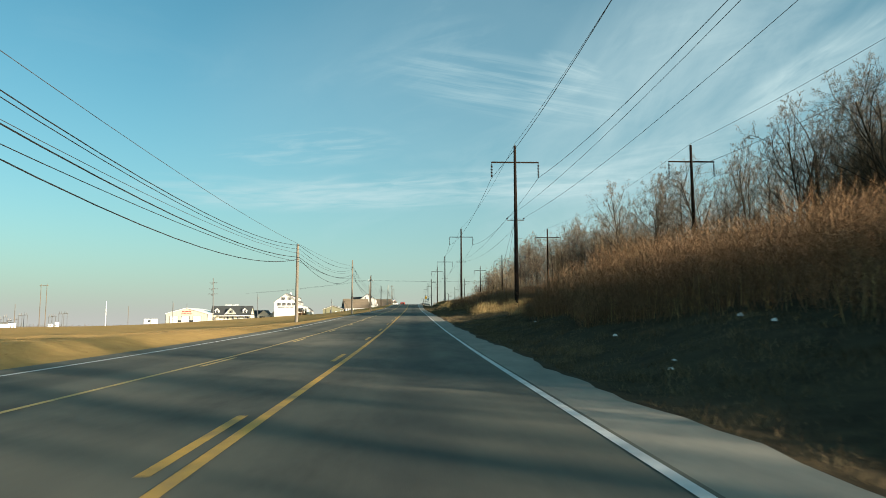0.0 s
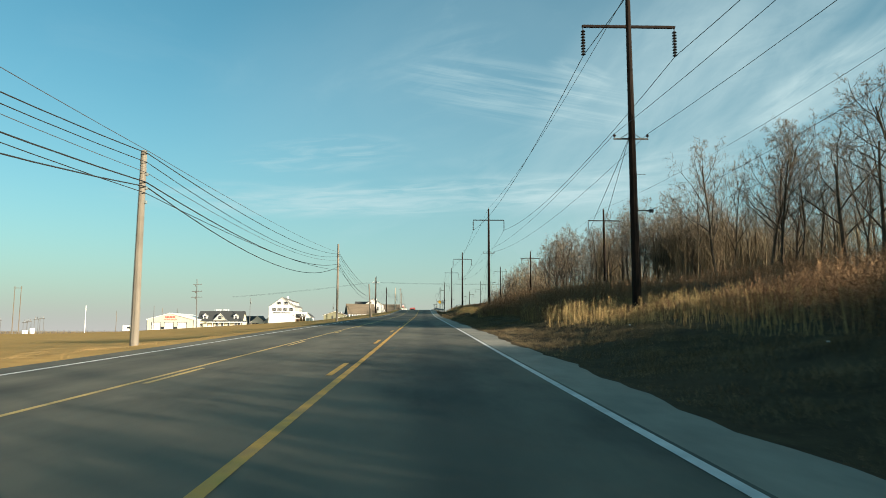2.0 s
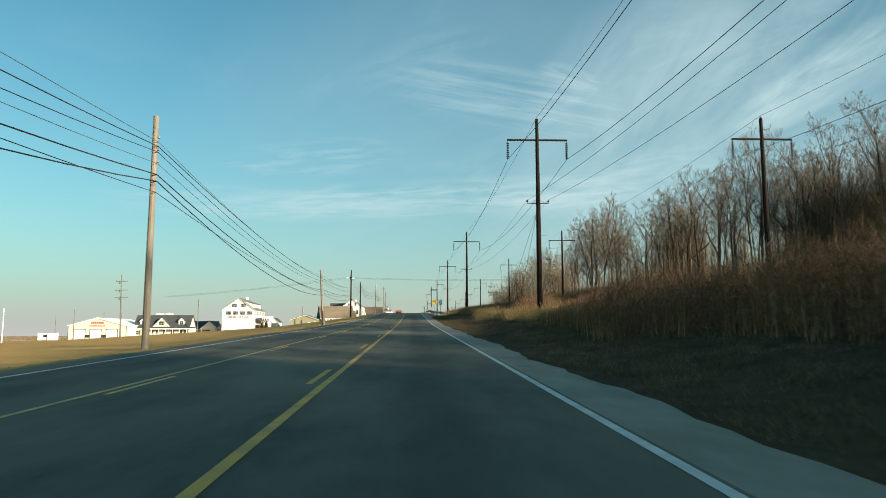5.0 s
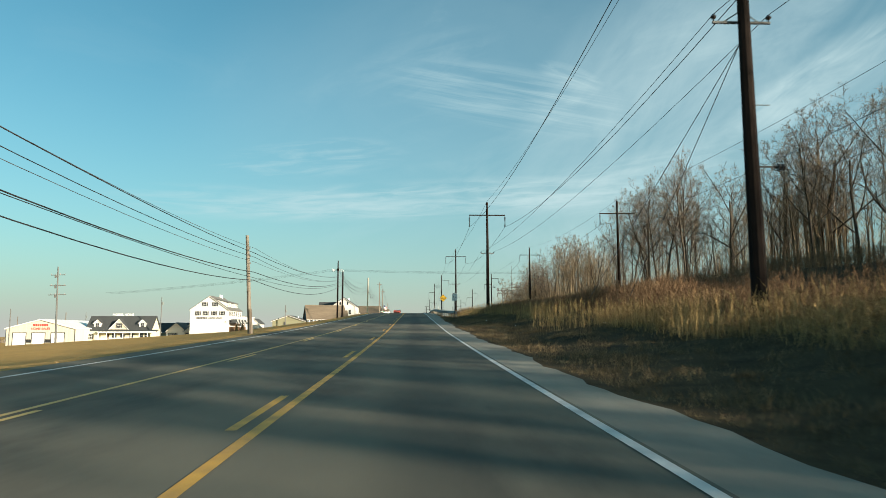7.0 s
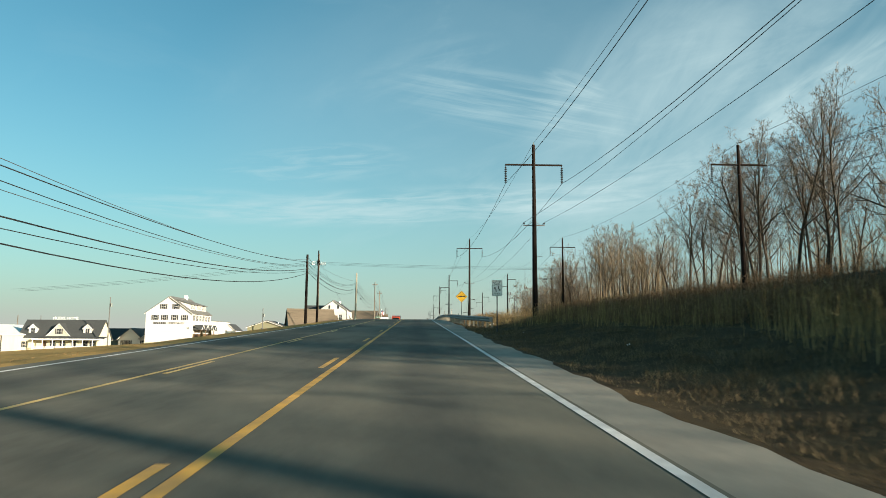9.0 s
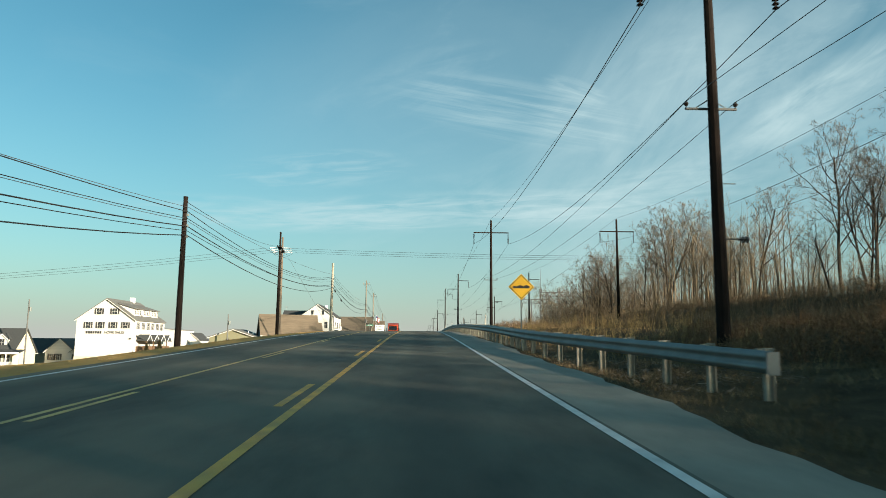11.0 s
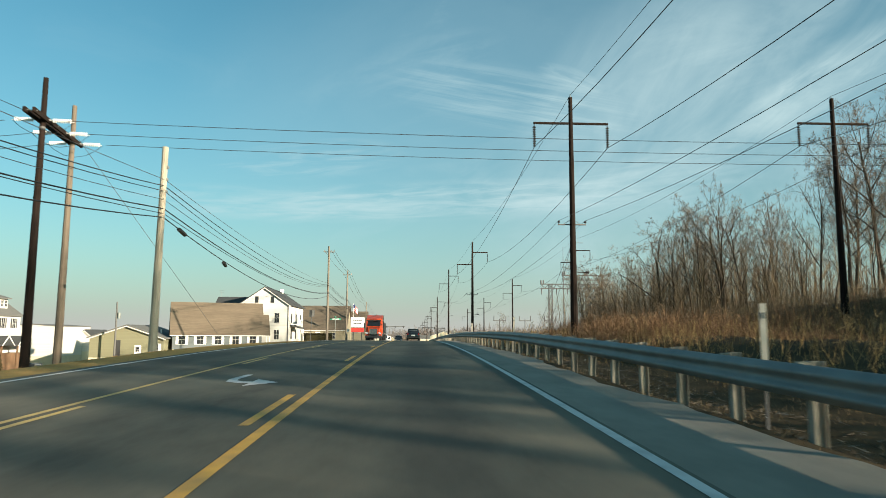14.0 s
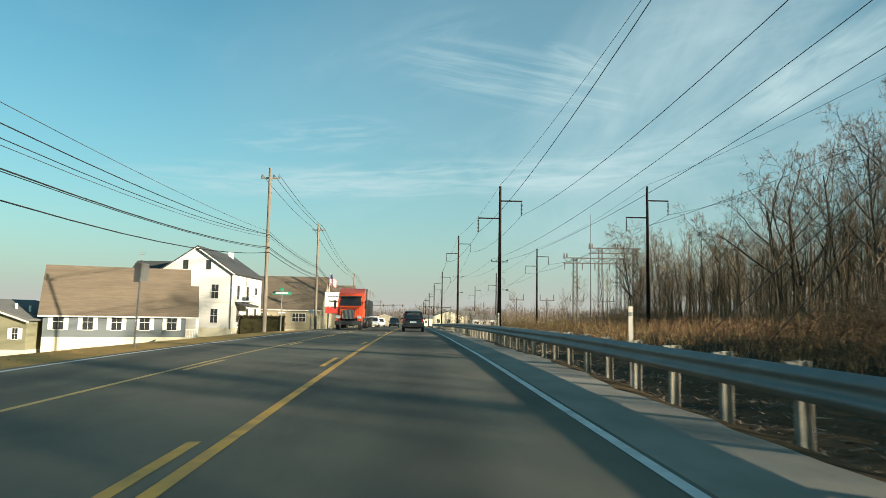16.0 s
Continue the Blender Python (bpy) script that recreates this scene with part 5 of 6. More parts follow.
def semi_truck(x, y):
    """A conventional tractor, nose towards local -y, with a tank trailer."""
    t = thing("semi_truck", "orange-red semi truck with chrome grille and trailer", "truck", pose(x, y, float(road_z(y)) + 0.01))
    part("sleeper_cab", MB().prism([(1.7, 1.1), (5.2, 1.1), (5.2, 3.55), (4.6, 3.9), (2.7, 3.35), (2.35, 3.0), (1.75, 2.1)], "x", -1.18, 1.18), TRUCK_RED, t)
    hood = MB().face_set([(-0.78, 0.25, 1.05), (0.78, 0.25, 1.05), (0.78, 0.15, 1.85), (-0.78, 0.15, 1.85), (-1.0, 2.0, 1.0), (1.0, 2.0, 1.0), (1.0, 2.0, 2.15), (-1.0, 2.0, 2.15)],
                         [(0, 1, 2, 3), (1, 5, 6, 2), (5, 4, 7, 6), (4, 0, 3, 7), (3, 2, 6, 7), (0, 4, 5, 1)])
    part("hood", hood, TRUCK_RED, t)
    part("grille", MB().box(-0.55, 0.55, 0.06, 0.2, 0.95, 1.8, 0.04), CHROME, t, "chrome grille")
    g = MB()
    for k in range(9):
        g.box(-0.5 + k * 0.12, -0.45 + k * 0.12, 0.03, 0.07, 1.0, 1.75)
    part("grille_bars", g, BLACK, t)
    part("bumper", MB().box(-1.2, 1.2, -0.05, 0.3, 0.42, 0.82, 0.05), DARK_TRIM, t)
    part("windscreen", MB().face_set([(-1.0, 1.72, 2.2), (1.0, 1.72, 2.2), (0.92, 2.3, 3.0), (-0.92, 2.3, 3.0)], [(0, 1, 2, 3)]), GLASS, t)
    part("sun_visor", MB().box(-1.05, 1.05, 2.1, 2.35, 2.98, 3.12, 0.02), DARK_TRIM, t)
    for s in (-1, 1):
        part("fender", MB().prism([(0.35, 0.75), (0.5, 1.2), (1.1, 1.35), (1.75, 1.15), (1.85, 0.7), (1.6, 0.7), (1.4, 1.05), (0.8, 1.05), (0.65, 0.7)], "x", min(s * 0.78, s * 1.2), max(s * 0.78, s * 1.2)), TRUCK_RED, t)
        part("head_lamp", MB().box(s * 0.95 - 0.2, s * 0.95 + 0.2, 0.18, 0.4, 1.0, 1.28, 0.03), LAMP_CLEAR, t)
        part("mirror", MB().box(s * 1.42 - 0.1, s * 1.42 + 0.1, 1.7, 1.8, 1.9, 2.7, 0.02).tube((s * 1.18, 1.78, 2.5), (s * 1.4, 1.76, 2.5), 0.02, n=5), BLACK, t)
        part("exhaust_stack", MB().tube((s * 1.25, 5.35, 0.9), (s * 1.25, 5.35, 3.9), 0.08, n=10), CHROME, t)
        part("fuel_tank", MB().tube((s * 0.95, 2.6, 0.75), (s * 0.95, 4.4, 0.75), 0.33, n=14), CHROME, t)
        for yy in (1.1, 6.4, 7.7):
            wheel(t, s * 1.02, yy, 0.5, 0.32 if yy < 2 else 0.55)
        for yy in (14.5, 15.8):
            wheel(t, s * 1.0, yy, 0.5, 0.55)
    part("chassis", MB().box(-0.45, 0.45, 1.5, 8.6, 0.75, 1.05), BLACK, t)
    part("trailer", MB().box(-1.22, 1.22, 6.0, 17.0, 1.2, 2.9, 0.06), BLACK, t, "dark trailer")
    return t


semi_truck(-5.95, 390.0)

# ---- roadside things by the houses ----
s = thing("shop_sign", "white shop sign board on a brick-red base", "sign", pose(-10.6, 420.0, gz(-10.6, 420.0)))
part("post", MB().box(-0.9, -0.7, -0.1, 0.1, -0.5, 4.6).box(0.7, 0.9, -0.1, 0.1, -0.5, 4.6), DARK_TRIM, s)
part("board", MB().box(-1.3, 1.3, -0.15, 0.15, 3.0, 4.9, 0.03), SIGN_WHITE, s)
part("lower_board", MB().box(-1.2, 1.2, -0.13, 0.13, 2.1, 2.9, 0.03), RED_SIGN, s)
for k, w in enumerate((0.9, 0.75)):
    for q in range(5):
        part("letter_bar", MB().box(-w + 2 * w * q / 5, -w + 2 * w * q / 5 + 0.24, -0.17, -0.14, 4.28 - 0.65 * k, 4.46 - 0.65 * k), DARK_TRIM, s)

s = thing("street_name_sign", "green street name sign on a steel post", "street sign", pose(-10.9, 384.0, gz(-10.9, 384.0)))
part("post", MB().tube((0, 0, -0.3), (0, 0, 3.3), 0.04, n=8), STEEL, s)
part("name_blade", MB().box(-0.75, 0.75, -0.02, 0.02, 3.0, 3.25), SIGN_GREEN, s)
part("name_blade", MB().box(-0.02, 0.02, -0.7, 0.7, 3.3, 3.55), SIGN_GREEN, s)
part("letter_bar", MB().box(-0.5, 0.5, -0.026, -0.02, 3.07, 3.18), SIGN_WHITE, s)

f = thing("flag_pole", "flag hanging on a white pole beside the shop", "flag", pose(-11.9, 425.0, gz(-11.9, 425.0)))
part("pole", MB().tube((0, 0, -0.3), (0, 0, 8.2), 0.05, 0.035, 8), SIGN_WHITE, f)
for k in range(7):
    sh = MB()
    z0 = 8.0 - 0.17 * (k + 1)
    n = 7
    pts = [(-0.04 + 1.5 * i / (n - 1) * 0.62, 0.10 * math.sin(i * 1.3), -0.75 * i / (n - 1) + 0.05 * math.sin(i * 1.1)) for i in range(n)]
    sh.face_set([(x, y, z0 + z) for x, y, z in pts] + [(x, y, z0 + 0.17 + z) for x, y, z in pts], [(i, i + 1, n + i + 1, n + i) for i in range(n - 1)])
    part("flag_stripe", sh, RED_SIGN if k % 2 == 0 else SIGN_WHITE, f)
part("flag_canton", MB().box(-0.03, 0.35, -0.03, -0.012, 7.35, 8.0), mat("blue_flag_cloth", (0.02, 0.03, 0.12), (0.015, 0.025, 0.1), 2, 0.8), f)

for x, y, h in ((-10.2, 396.0, 1.6),):
    s = thing("small_sign", "small white notice on a thin post", "sign", pose(x, y, gz(x, y)))
    part("post", MB().tube((0, 0, -0.2), (0, 0, h), 0.03, n=6), STEEL, s)
    part("plate", MB().box(-0.2, 0.2, -0.03, -0.01, h - 0.05, h + 0.35), SIGN_WHITE, s)

m = thing("road_sign", "grey-backed road signs on a thin leaning post in the grass", "road sign", pose(-9.4, 350.0, gz(-9.4, 350.0), 0, 2, 0))
part("post", MB().box(-0.03, 0.03, -0.025, 0.025, -0.3, 2.9, 0.006), STEEL_DARK, m)
part("panel", MB().prism([(-0.24, 0.04), (-0.015, -0.05), (-0.015, -0.035), (-0.24, 0.055)], "z", 2.15, 2.8), POLE_GREY, m)
part("panel", MB().prism([(0.015, -0.05), (0.22, 0.09), (0.22, 0.105), (0.015, -0.035)], "z", 2.2, 2.8), POLE_GREY, m)

# ---- vegetation ----
rng = np.random.default_rng(7)


def bare_tree(seed, height, form, fine_forks):
    """One leafless tree: tapered sticks for trunk, limbs and branches, and bare lines for the twigs.
    form: vase (forking low, limbs sweeping out) or tall (one stem with rising limbs)."""
    r = np.random.default_rng(seed)
    wood, twig = [], []
    vase = form == "vase"
    counts = (6 if vase else 11, 6, 5, 5, fine_forks)

    def grow(p, d, length, rad, level):
        segs = (7, 5, 4, 2, 2, 1)[level]
        q, dd = np.array(p), np.array(d, float)
        pts, dirs = [q], [dd]
        for k in range(segs):
            dd = dd + r.normal(0, (0.05, 0.13, 0.20, 0.24, 0.26, 0.2)[level], 3)
            dd[2] += (0.05, 0.10, 0.06, 0.03, 0.02, 0.0)[level]
            dd /= np.linalg.norm(dd)
            n = q + dd * length / segs
            taper = 0.62 if level == 0 else 0.7
            if level < 4:
                wood.append((*q, *n, max(rad * (1 - taper * k / segs), 0.011), max(rad * (1 - taper * (k + 1) / segs), 0.009), level))
            else:
                twig.append((*q, *n))
            q = n
            pts.append(q)
            dirs.append(dd)
        if level == 5:
            return
        count = counts[level]
        lo = ((0.30 if vase else 0.34), 0.25, 0.2, 0.15, 0.1)[level]
        turn = r.uniform(0, 6.28)
        for j in range(count):
            u = min(lo + (1.0 - lo) * (j + r.uniform(0.1, 0.9)) / count, 0.99)
            f = u * segs
            i = int(f)
            s = pts[i] + (pts[i + 1] - pts[i]) * (f - i)
            dv = dirs[i + 1]
            turn += 2.4 + r.normal(0, 0.35)
            side = np.cross(dv, (math.cos(turn), math.sin(turn), 0.3))
            side /= np.linalg.norm(side) + 1e-9
            ang = ((0.95 if vase else 1.0) - 0.45 * u if level == 0 else r.uniform(0.5, 1.1))
            nd = dv * math.cos(ang) + side * math.sin(ang)
            if level == 0:
                ln = length * r.uniform(0.46, 0.66) * ((1.2 - 0.45 * u) if vase else (1.0 - 0.5 * u))
                rr = rad * (1 - taper * u) * r.uniform(0.45, 0.65)
            else:
                ln = length * r.uniform(0.34, 0.60) * (1.1 - 0.45 * u)
                rr = rad * (1 - taper * u) * 0.55
            grow(s, nd, max(ln, 0.28), rr, level + 1)

    grow((0, 0, -0.4), (r.normal(0, 0.07), r.normal(0, 0.07), 1), height * (0.70 if vase else 0.86), height * (0.0135 if vase else 0.0105), 0)
    return np.array(wood), np.array(twig)


def slivers(p, q, width):
    """Thin single triangles from p to q."""
    n = len(p)
    a = rng.uniform(0, 2 * math.pi, n)
    side = np.stack([np.cos(a), np.sin(a), rng.uniform(-0.6, 0.6, n)], 1) * (width * 0.5)
    return np.stack([p - side, p + side, q], 1).reshape(-1, 3), np.arange(3 * n).reshape(-1, 3)


TREES = []
for k in range(14):
    form = "vase" if k % 3 == 0 else "tall"
    hgt = (17.5, 19.0, 18.0, 16.5, 19.5, 17.0, 18.5)[k % 7]
    wood, twig = bare_tree(300 + k, hgt, form, 4 if k < 7 else 2)
    stout = wood[:, 8] < 2
    v0, f0 = sticks(wood[stout, :3], wood[stout, 3:6], wood[stout, 6], wood[stout, 7], 6 if k < 7 else 4)
    v1, f1 = sticks(wood[~stout, :3], wood[~stout, 3:6], wood[~stout, 6], wood[~stout, 7], 3)
    v0, f0 = np.concatenate([v0, v1]), np.concatenate([f0, f1 + len(v0)])
    tv, tf = slivers(twig[:, :3], twig[:, 3:6], 0.026 if k < 7 else 0.036)
    TREES.append((raw_mesh("trunk", v0, f0, BARK), raw_mesh("crown", tv, tf, TWIG)))


def plant_tree(kind, x, y, scale, label, girth=1.0):
    tr = thing("bare_tree", label, "tree", pose(x, y, gz(x, y) - 0.1, rng.uniform(-3, 3), rng.uniform(-3, 3), rng.uniform(0, 360)), "bare trees of the wood")
    tr.scale = (scale * girth * rng.uniform(0.9, 1.12), scale * girth * rng.uniform(0.9, 1.12), scale)
    for nm, me in zip(("trunk", "crown"), TREES[kind]):
        o = new(nm, me)
        o.parent = tr


TREE_LABEL = "leafless deciduous tree with thin grey branches"
VASE_LABEL = "broad leafless tree with limbs spreading from a low fork"
# single trees that stand out along the wood's edge; the first five, out of view, are added to shade the verge
for x, y, kind, scale in ((47.0, 53.0, 2, 0.95), (51.0, 57.0, 4, 0.95), (45.0, 60.0, 1, 0.9), (54.0, 54.0, 5, 0.95), (49.0, 63.5, 6, 0.92), (47.0, 78.0, 0, 1.12), (51.3, 97.5, 2, 0.95), (52.5, 109.0, 4, 0.9), (43.8, 99.4, 1, 0.88), (44.0, 126.0, 5, 0.98), (44.3, 129.0, 1, 1.04), (43.7, 143.8, 4, 1.05), (49.7, 173.0, 2, 1.0), (48.9, 184.8, 3, 1.05), (47.5, 195.0, 4, 1.0),
                          (49.0, 212.0, 0, 1.05), (48.0, 221.0, 3, 1.08), (50.5, 228.0, 4, 1.0), (50.4, 250.8, 6, 1.08), (44.4, 264.0, 1, 1.0), (43.6, 271.0, 4, 0.98), (46.0, 273.5, 2, 1.0), (47.0, 291.0, 1, 0.95), (46.0, 299.0, 4, 0.92), (48.8, 344.6, 0, 1.0), (45.0, 349.2, 1, 1.0), (47.0, 353.0, 4, 0.98),
                          (46.5, 358.0, 2, 0.98), (45.0, 385.5, 3, 1.0), (43.2, 389.5, 2, 0.82), (45.2, 408.5, 6, 0.95), (47.5, 410.0, 0, 1.04), (54.5, 445.0, 3, 1.02), (46.3, 471.0, 5, 0.95)):
    plant_tree(kind, x, y, scale * (1.1 if y < 90 else (1.04 if y < 200 else (1.08 if y < 380 else 1.3))), VASE_LABEL if kind % 3 == 0 else TREE_LABEL, 1.3 if kind % 3 == 0 else 1.0)


def wood_density(y):
    """How thickly the wood stands along its length; thin where the low sun shines through onto the road, thick where
    shade is wanted.
    """
    return float(np.interp(y, (-60, -25, -18, 20, 26, 49, 52, 112, 140, 146, 160, 166, 203, 207, 212, 232, 237, 247, 250, 303, 308, 338, 341, 425, 440, 480), (1.0, 1.0, 0.15, 0.15, 0.15, 0.15, 1.2, 1.0, 1.0, 0.2, 0.2, 1.5, 1.2, 0.5, 0.9, 0.8, 0.2, 0.2, 0.75, 0.7, 0.12, 0.12, 0.65, 0.65, 0.45, 0.45)))


# trees up to about y 69 stand out of view, added for their shadows
y = -48.0
while y < 478:
    d = wood_density(y)
    small = 1.0 if 140 < y < 200 or y < 60 else (1.1 if y < 380 else 1.25)
    if rng.uniform() < 0.42 * d:
        plant_tree(int(rng.integers(0, 7)), rng.uniform(44, 50), y + rng.uniform(-2, 2), rng.uniform(0.78, 1.0) * small, TREE_LABEL)
    for x0, chance in ((46, 0.8), (52, 0.75), (59, 0.55)):
        if rng.uniform() < chance * d:
            plant_tree(int(rng.integers(7, 14)), x0 + rng.uniform(-2, 5), y + rng.uniform(-2.2, 2.2), rng.uniform(0.68, 1.0) * small, TREE_LABEL, rng.uniform(0.6, 1.0))
    if rng.uniform() < 0.22 * d and y > 118:
        plant_tree(7 + int(rng.integers(0, 7)), rng.uniform(33, 44), y + rng.uniform(-2, 2), rng.uniform(0.28, 0.5), "young leafless tree rising from the brush", 1.2)
    y += 4.6
for k in range(12):
    plant_tree(int(rng.integers(7, 14)), rng.uniform(46, 150), rng.uniform(490, 700), rng.uniform(0.65, 0.9), TREE_LABEL)
for k in range(8):
    plant_tree(int(rng.integers(7, 14)), rng.choice([-1, 1]) * rng.uniform(22, 70) + 6, rng.uniform(560, 800), rng.uniform(0.5, 0.7), TREE_LABEL)

# undergrowth of the wood, brush on the bank, reeds and grass: uncountable


def scatter(n, x0, x1, y0, y1):
    return rng.uniform(x0, x1, n), rng.uniform(y0, y1, n)


def clump(x, y, s=0.17, seed=0.0):
    """Uneven density over the ground, from zero to one."""
    a = np.sin(x * s * 2.1 + 3.1 * np.sin(y * s * 0.7 + seed)) * np.sin(y * s * 1.3 + 2.3 * np.sin(x * s + seed * 2))
    b = np.sin(x * s * 5.3 + y * s * 3.7 + seed) * np.sin(y * s * 6.1 - x * s * 2.9)
    return 0.5 + 0.35 * a + 0.15 * b


def brush_cloud(name, label, xs, ys, height, spread, width, twigs, material, twig_len=0.3):
    """Leaning stems, each with many short twigs all round."""
    n = len(xs)
    base = np.stack([xs, ys, ground_z(xs, ys) - 0.03], 1)
    lean = rng.normal(0, spread, (n, 2))
    tip = base + np.stack([lean[:, 0] * height, lean[:, 1] * height, height], 1)
    v0, f0 = slivers(base, tip, width)
    v1, f1 = slivers(tip, base + (tip - base) * 0.02, width * 0.5)
    vs, fs, off = [v0, v1], [f0, f1 + len(v0)], len(v0) + len(v1)
    for k in range(twigs):
        u = rng.uniform(0.12, 1.0, n) ** 0.8
        p = base + (tip - base) * u[:, None]
        l = (0.12 + twig_len * height) * rng.uniform(0.4, 1.1, n)
        a, e = rng.uniform(0, 2 * math.pi, n), rng.normal(0.55, 0.45, n)
        q = p + np.stack([np.cos(a) * np.cos(e) * l, np.sin(a) * np.cos(e) * l, np.sin(e) * l], 1)
        v, f = slivers(p, q, width * 0.75)
        vs.append(v)
        fs.append(f + off)
        off += len(v)
    ob = new(name, raw_mesh(name, np.concatenate(vs), np.concatenate(fs), material))
    return tagged(ob, label, "brush", kind="stuff")


def deep_wood(name, label, n, x0, x1, y0, y1):
    """The depth of the wood: slender trunks with limbs and twigs, too many to count."""
    xs, ys = scatter(n, x0, x1, y0, y1)
    keep = rng.uniform(0, 1, n) < np.array([wood_density(v) for v in ys])
    xs, ys = xs[keep], ys[keep]
    n = len(xs)
    hh = rng.uniform(8, 16.5, n)
    base = np.stack([xs, ys, ground_z(xs, ys) - 0.2], 1)
    lean = rng.normal(0, 0.05, (n, 2))
    top = base + np.stack([lean[:, 0] * hh, lean[:, 1] * hh, hh], 1)
    vs, fs, off = [], [], 0

    def add(p, q, w):
        nonlocal off
        v, f = slivers(p, q, w)
        vs.append(v)
        fs.append(f + off)
        off += len(v)

    for k in range(2):
        add(base, top, 0.24)
    for k in range(14):
        u = rng.uniform(0.3, 0.95, n)
        p = base + (top - base) * u[:, None]
        a, l = rng.uniform(0, 2 * math.pi, n), hh * (1.05 - u) * rng.uniform(0.3, 0.6, n)
        q = p + np.stack([np.cos(a) * l * 0.6, np.sin(a) * l * 0.6, l * rng.uniform(0.6, 1.1, n)], 1)
        add(p, q, 0.08)
        for j in range(6):
            w = rng.uniform(0.25, 1.0, n)
            s = p + (q - p) * w[:, None]
            a2, l2 = rng.uniform(0, 2 * math.pi, n), l * rng.uniform(0.25, 0.6, n)
            add(s, s + np.stack([np.cos(a2) * l2 * 0.7, np.sin(a2) * l2 * 0.7, l2 * rng.uniform(0.2, 1.0, n)], 1), 0.04)
    return tagged(new(name, raw_mesh(name, np.concatenate(vs), np.concatenate(fs), BACK_WOOD)), label, "wood", kind="stuff")


deep_wood("deep_wood", "depth of the leafless brown wood behind the first trees", 900, 50, 78, 20, 340)
deep_wood("deep_wood", "depth of the leafless brown wood behind the guard rail", 600, 47, 80, 338, 480)
# extra stand, added to cast shade on the road beyond y 200
deep_wood("deep_wood", "thick stand of slender leafless trees added in the wood to shade the road", 640, 50, 80, 158, 197)
# stand out of view, added to shade verge and right lane past y 90
deep_wood("deep_wood", "thick stand of slender leafless trees added in the wood to shade the road", 260, 50, 80, 50, 74)
# three closer stands on the ridge, added for the shade they throw roadwards
deep_wood("deep_wood", "thick stand of slender leafless trees added on the ridge to shade the road", 130, 46, 58, 162, 192)
deep_wood("deep_wood", "thick stand of slender leafless trees added on the ridge to shade the road", 260, 45, 54, 54, 78)
deep_wood("deep_wood", "thick stand of slender leafless trees added on the ridge to shade the road", 160, 45, 54, 218, 244)
# added only to shade the marsh brush; out of view from beside the marsh
deep_wood("deep_wood", "thick stand of slender leafless trees added at the marsh's edge for shade", 750, 37, 52, 312, 334)
deep_wood("deep_wood", "thick stand of slender leafless trees behind the marsh", 620, 38, 62, 384, 470)
# reddish brush thicket on the bank, in mounds; it gives way to grass where the bank is open
n = 95000
xs, ys = scatter(n, 7.0, 21.0, 2, 262)
front = 8.1 + 1.0 * np.sin(ys * 0.13) + 0.7 * np.sin(ys * 0.37 + 1) + 2.4 * smooth(ys, 54, 62) * (1 - smooth(ys, 78, 86)) + 1.4 * smooth(ys, 150, 158) * (1 - smooth(ys, 172, 180)) + 3.6 * smooth(ys, 172, 182) * (1 - smooth(ys, 198, 208)) + 1.5 * smooth(ys, 203, 215)
tall = np.interp(ys, (0, 20, 45, 58, 68, 75, 89, 95, 125, 140, 150, 165, 173, 180, 188, 205, 213, 220, 240, 262), (2.3, 2.5, 2.9, 1.8, 1.3, 0.5, 0.55, 2.3, 2.4, 1.8, 0.9, 0.7, 1.0, 1.3, 1.9, 1.4, 0.45, 0.9, 1.1, 0.9))
keep = (xs > front) & (rng.uniform(0, 1, n) < (0.35 + 0.8 * clump(xs, ys, 0.2, 1.0)) * (1.1 - 0.7 * smooth(xs - front, 3, 9)) * np.clip(0.2 + tall, 0, 1))
xs, ys, fr, tall = xs[keep], ys[keep], front[keep], tall[keep]
hh = tall * (0.62 + 0.5 * clump(xs, ys, 0.16, 0.4) + 0.25 * (clump(xs, ys, 0.5, 3.3) - 0.5)) * rng.uniform(0.45, 1.12, len(xs)) * (0.45 + 0.55 * smooth(xs - fr, 0, 1.6))
brush_cloud("brush_thicket", "dense reddish-brown leafless brush on the bank", xs, ys, hh, 0.26, 0.021, 16, BRUSH, 0.34)
# stalks of dead weeds standing out of the thicket's front
n = 9500
xs, ys = scatter(n, 0.0, 2.4, 4, 232)
xs = xs + 8.0 + np.where(ys < 56, xs * 1.2, 0.0) + 1.0 * np.sin(ys * 0.13) + 0.7 * np.sin(ys * 0.37 + 1)
keep = rng.uniform(0, 1, n) < clump(xs, ys, 0.35, 6.0) ** 1.5 * 1.6
xs, ys = xs[keep], ys[keep]
brush_cloud("weed_stalks", "pale dead weed stalks along the foot of the brush", xs, ys, rng.uniform(0.5, 1.35, len(xs)), 0.10, 0.026, 2, REED, 0.16)
n = 21000
xs, ys = scatter(n, 19.0, 40.0, 0, 345)
keep = (rng.uniform(0, 1, n) < 0.15 + 0.9 * clump(xs, ys, 0.1, 2.2)) & ((ys < 246) | (xs > 33))
xs, ys = xs[keep], ys[keep]
hh = (0.35 + 1.9 * clump(xs, ys, 0.09, 1.1) ** 1.5) * rng.uniform(0.6, 1.25, len(xs)) * (1 - 0.35 * smooth(ys, 250, 270))
brush_cloud("undergrowth", "brown leafless undergrowth on the slope", xs, ys, hh, 0.24, 0.034, 14, BRUSH, 0.34)
n = 17000
xs, ys = scatter(n, 38.0, 62.0, 40, 480)
keep = rng.uniform(0, 1, n) < 0.2 + 0.9 * clump(xs, ys, 0.12, 5.2)
xs, ys = xs[keep], ys[keep]
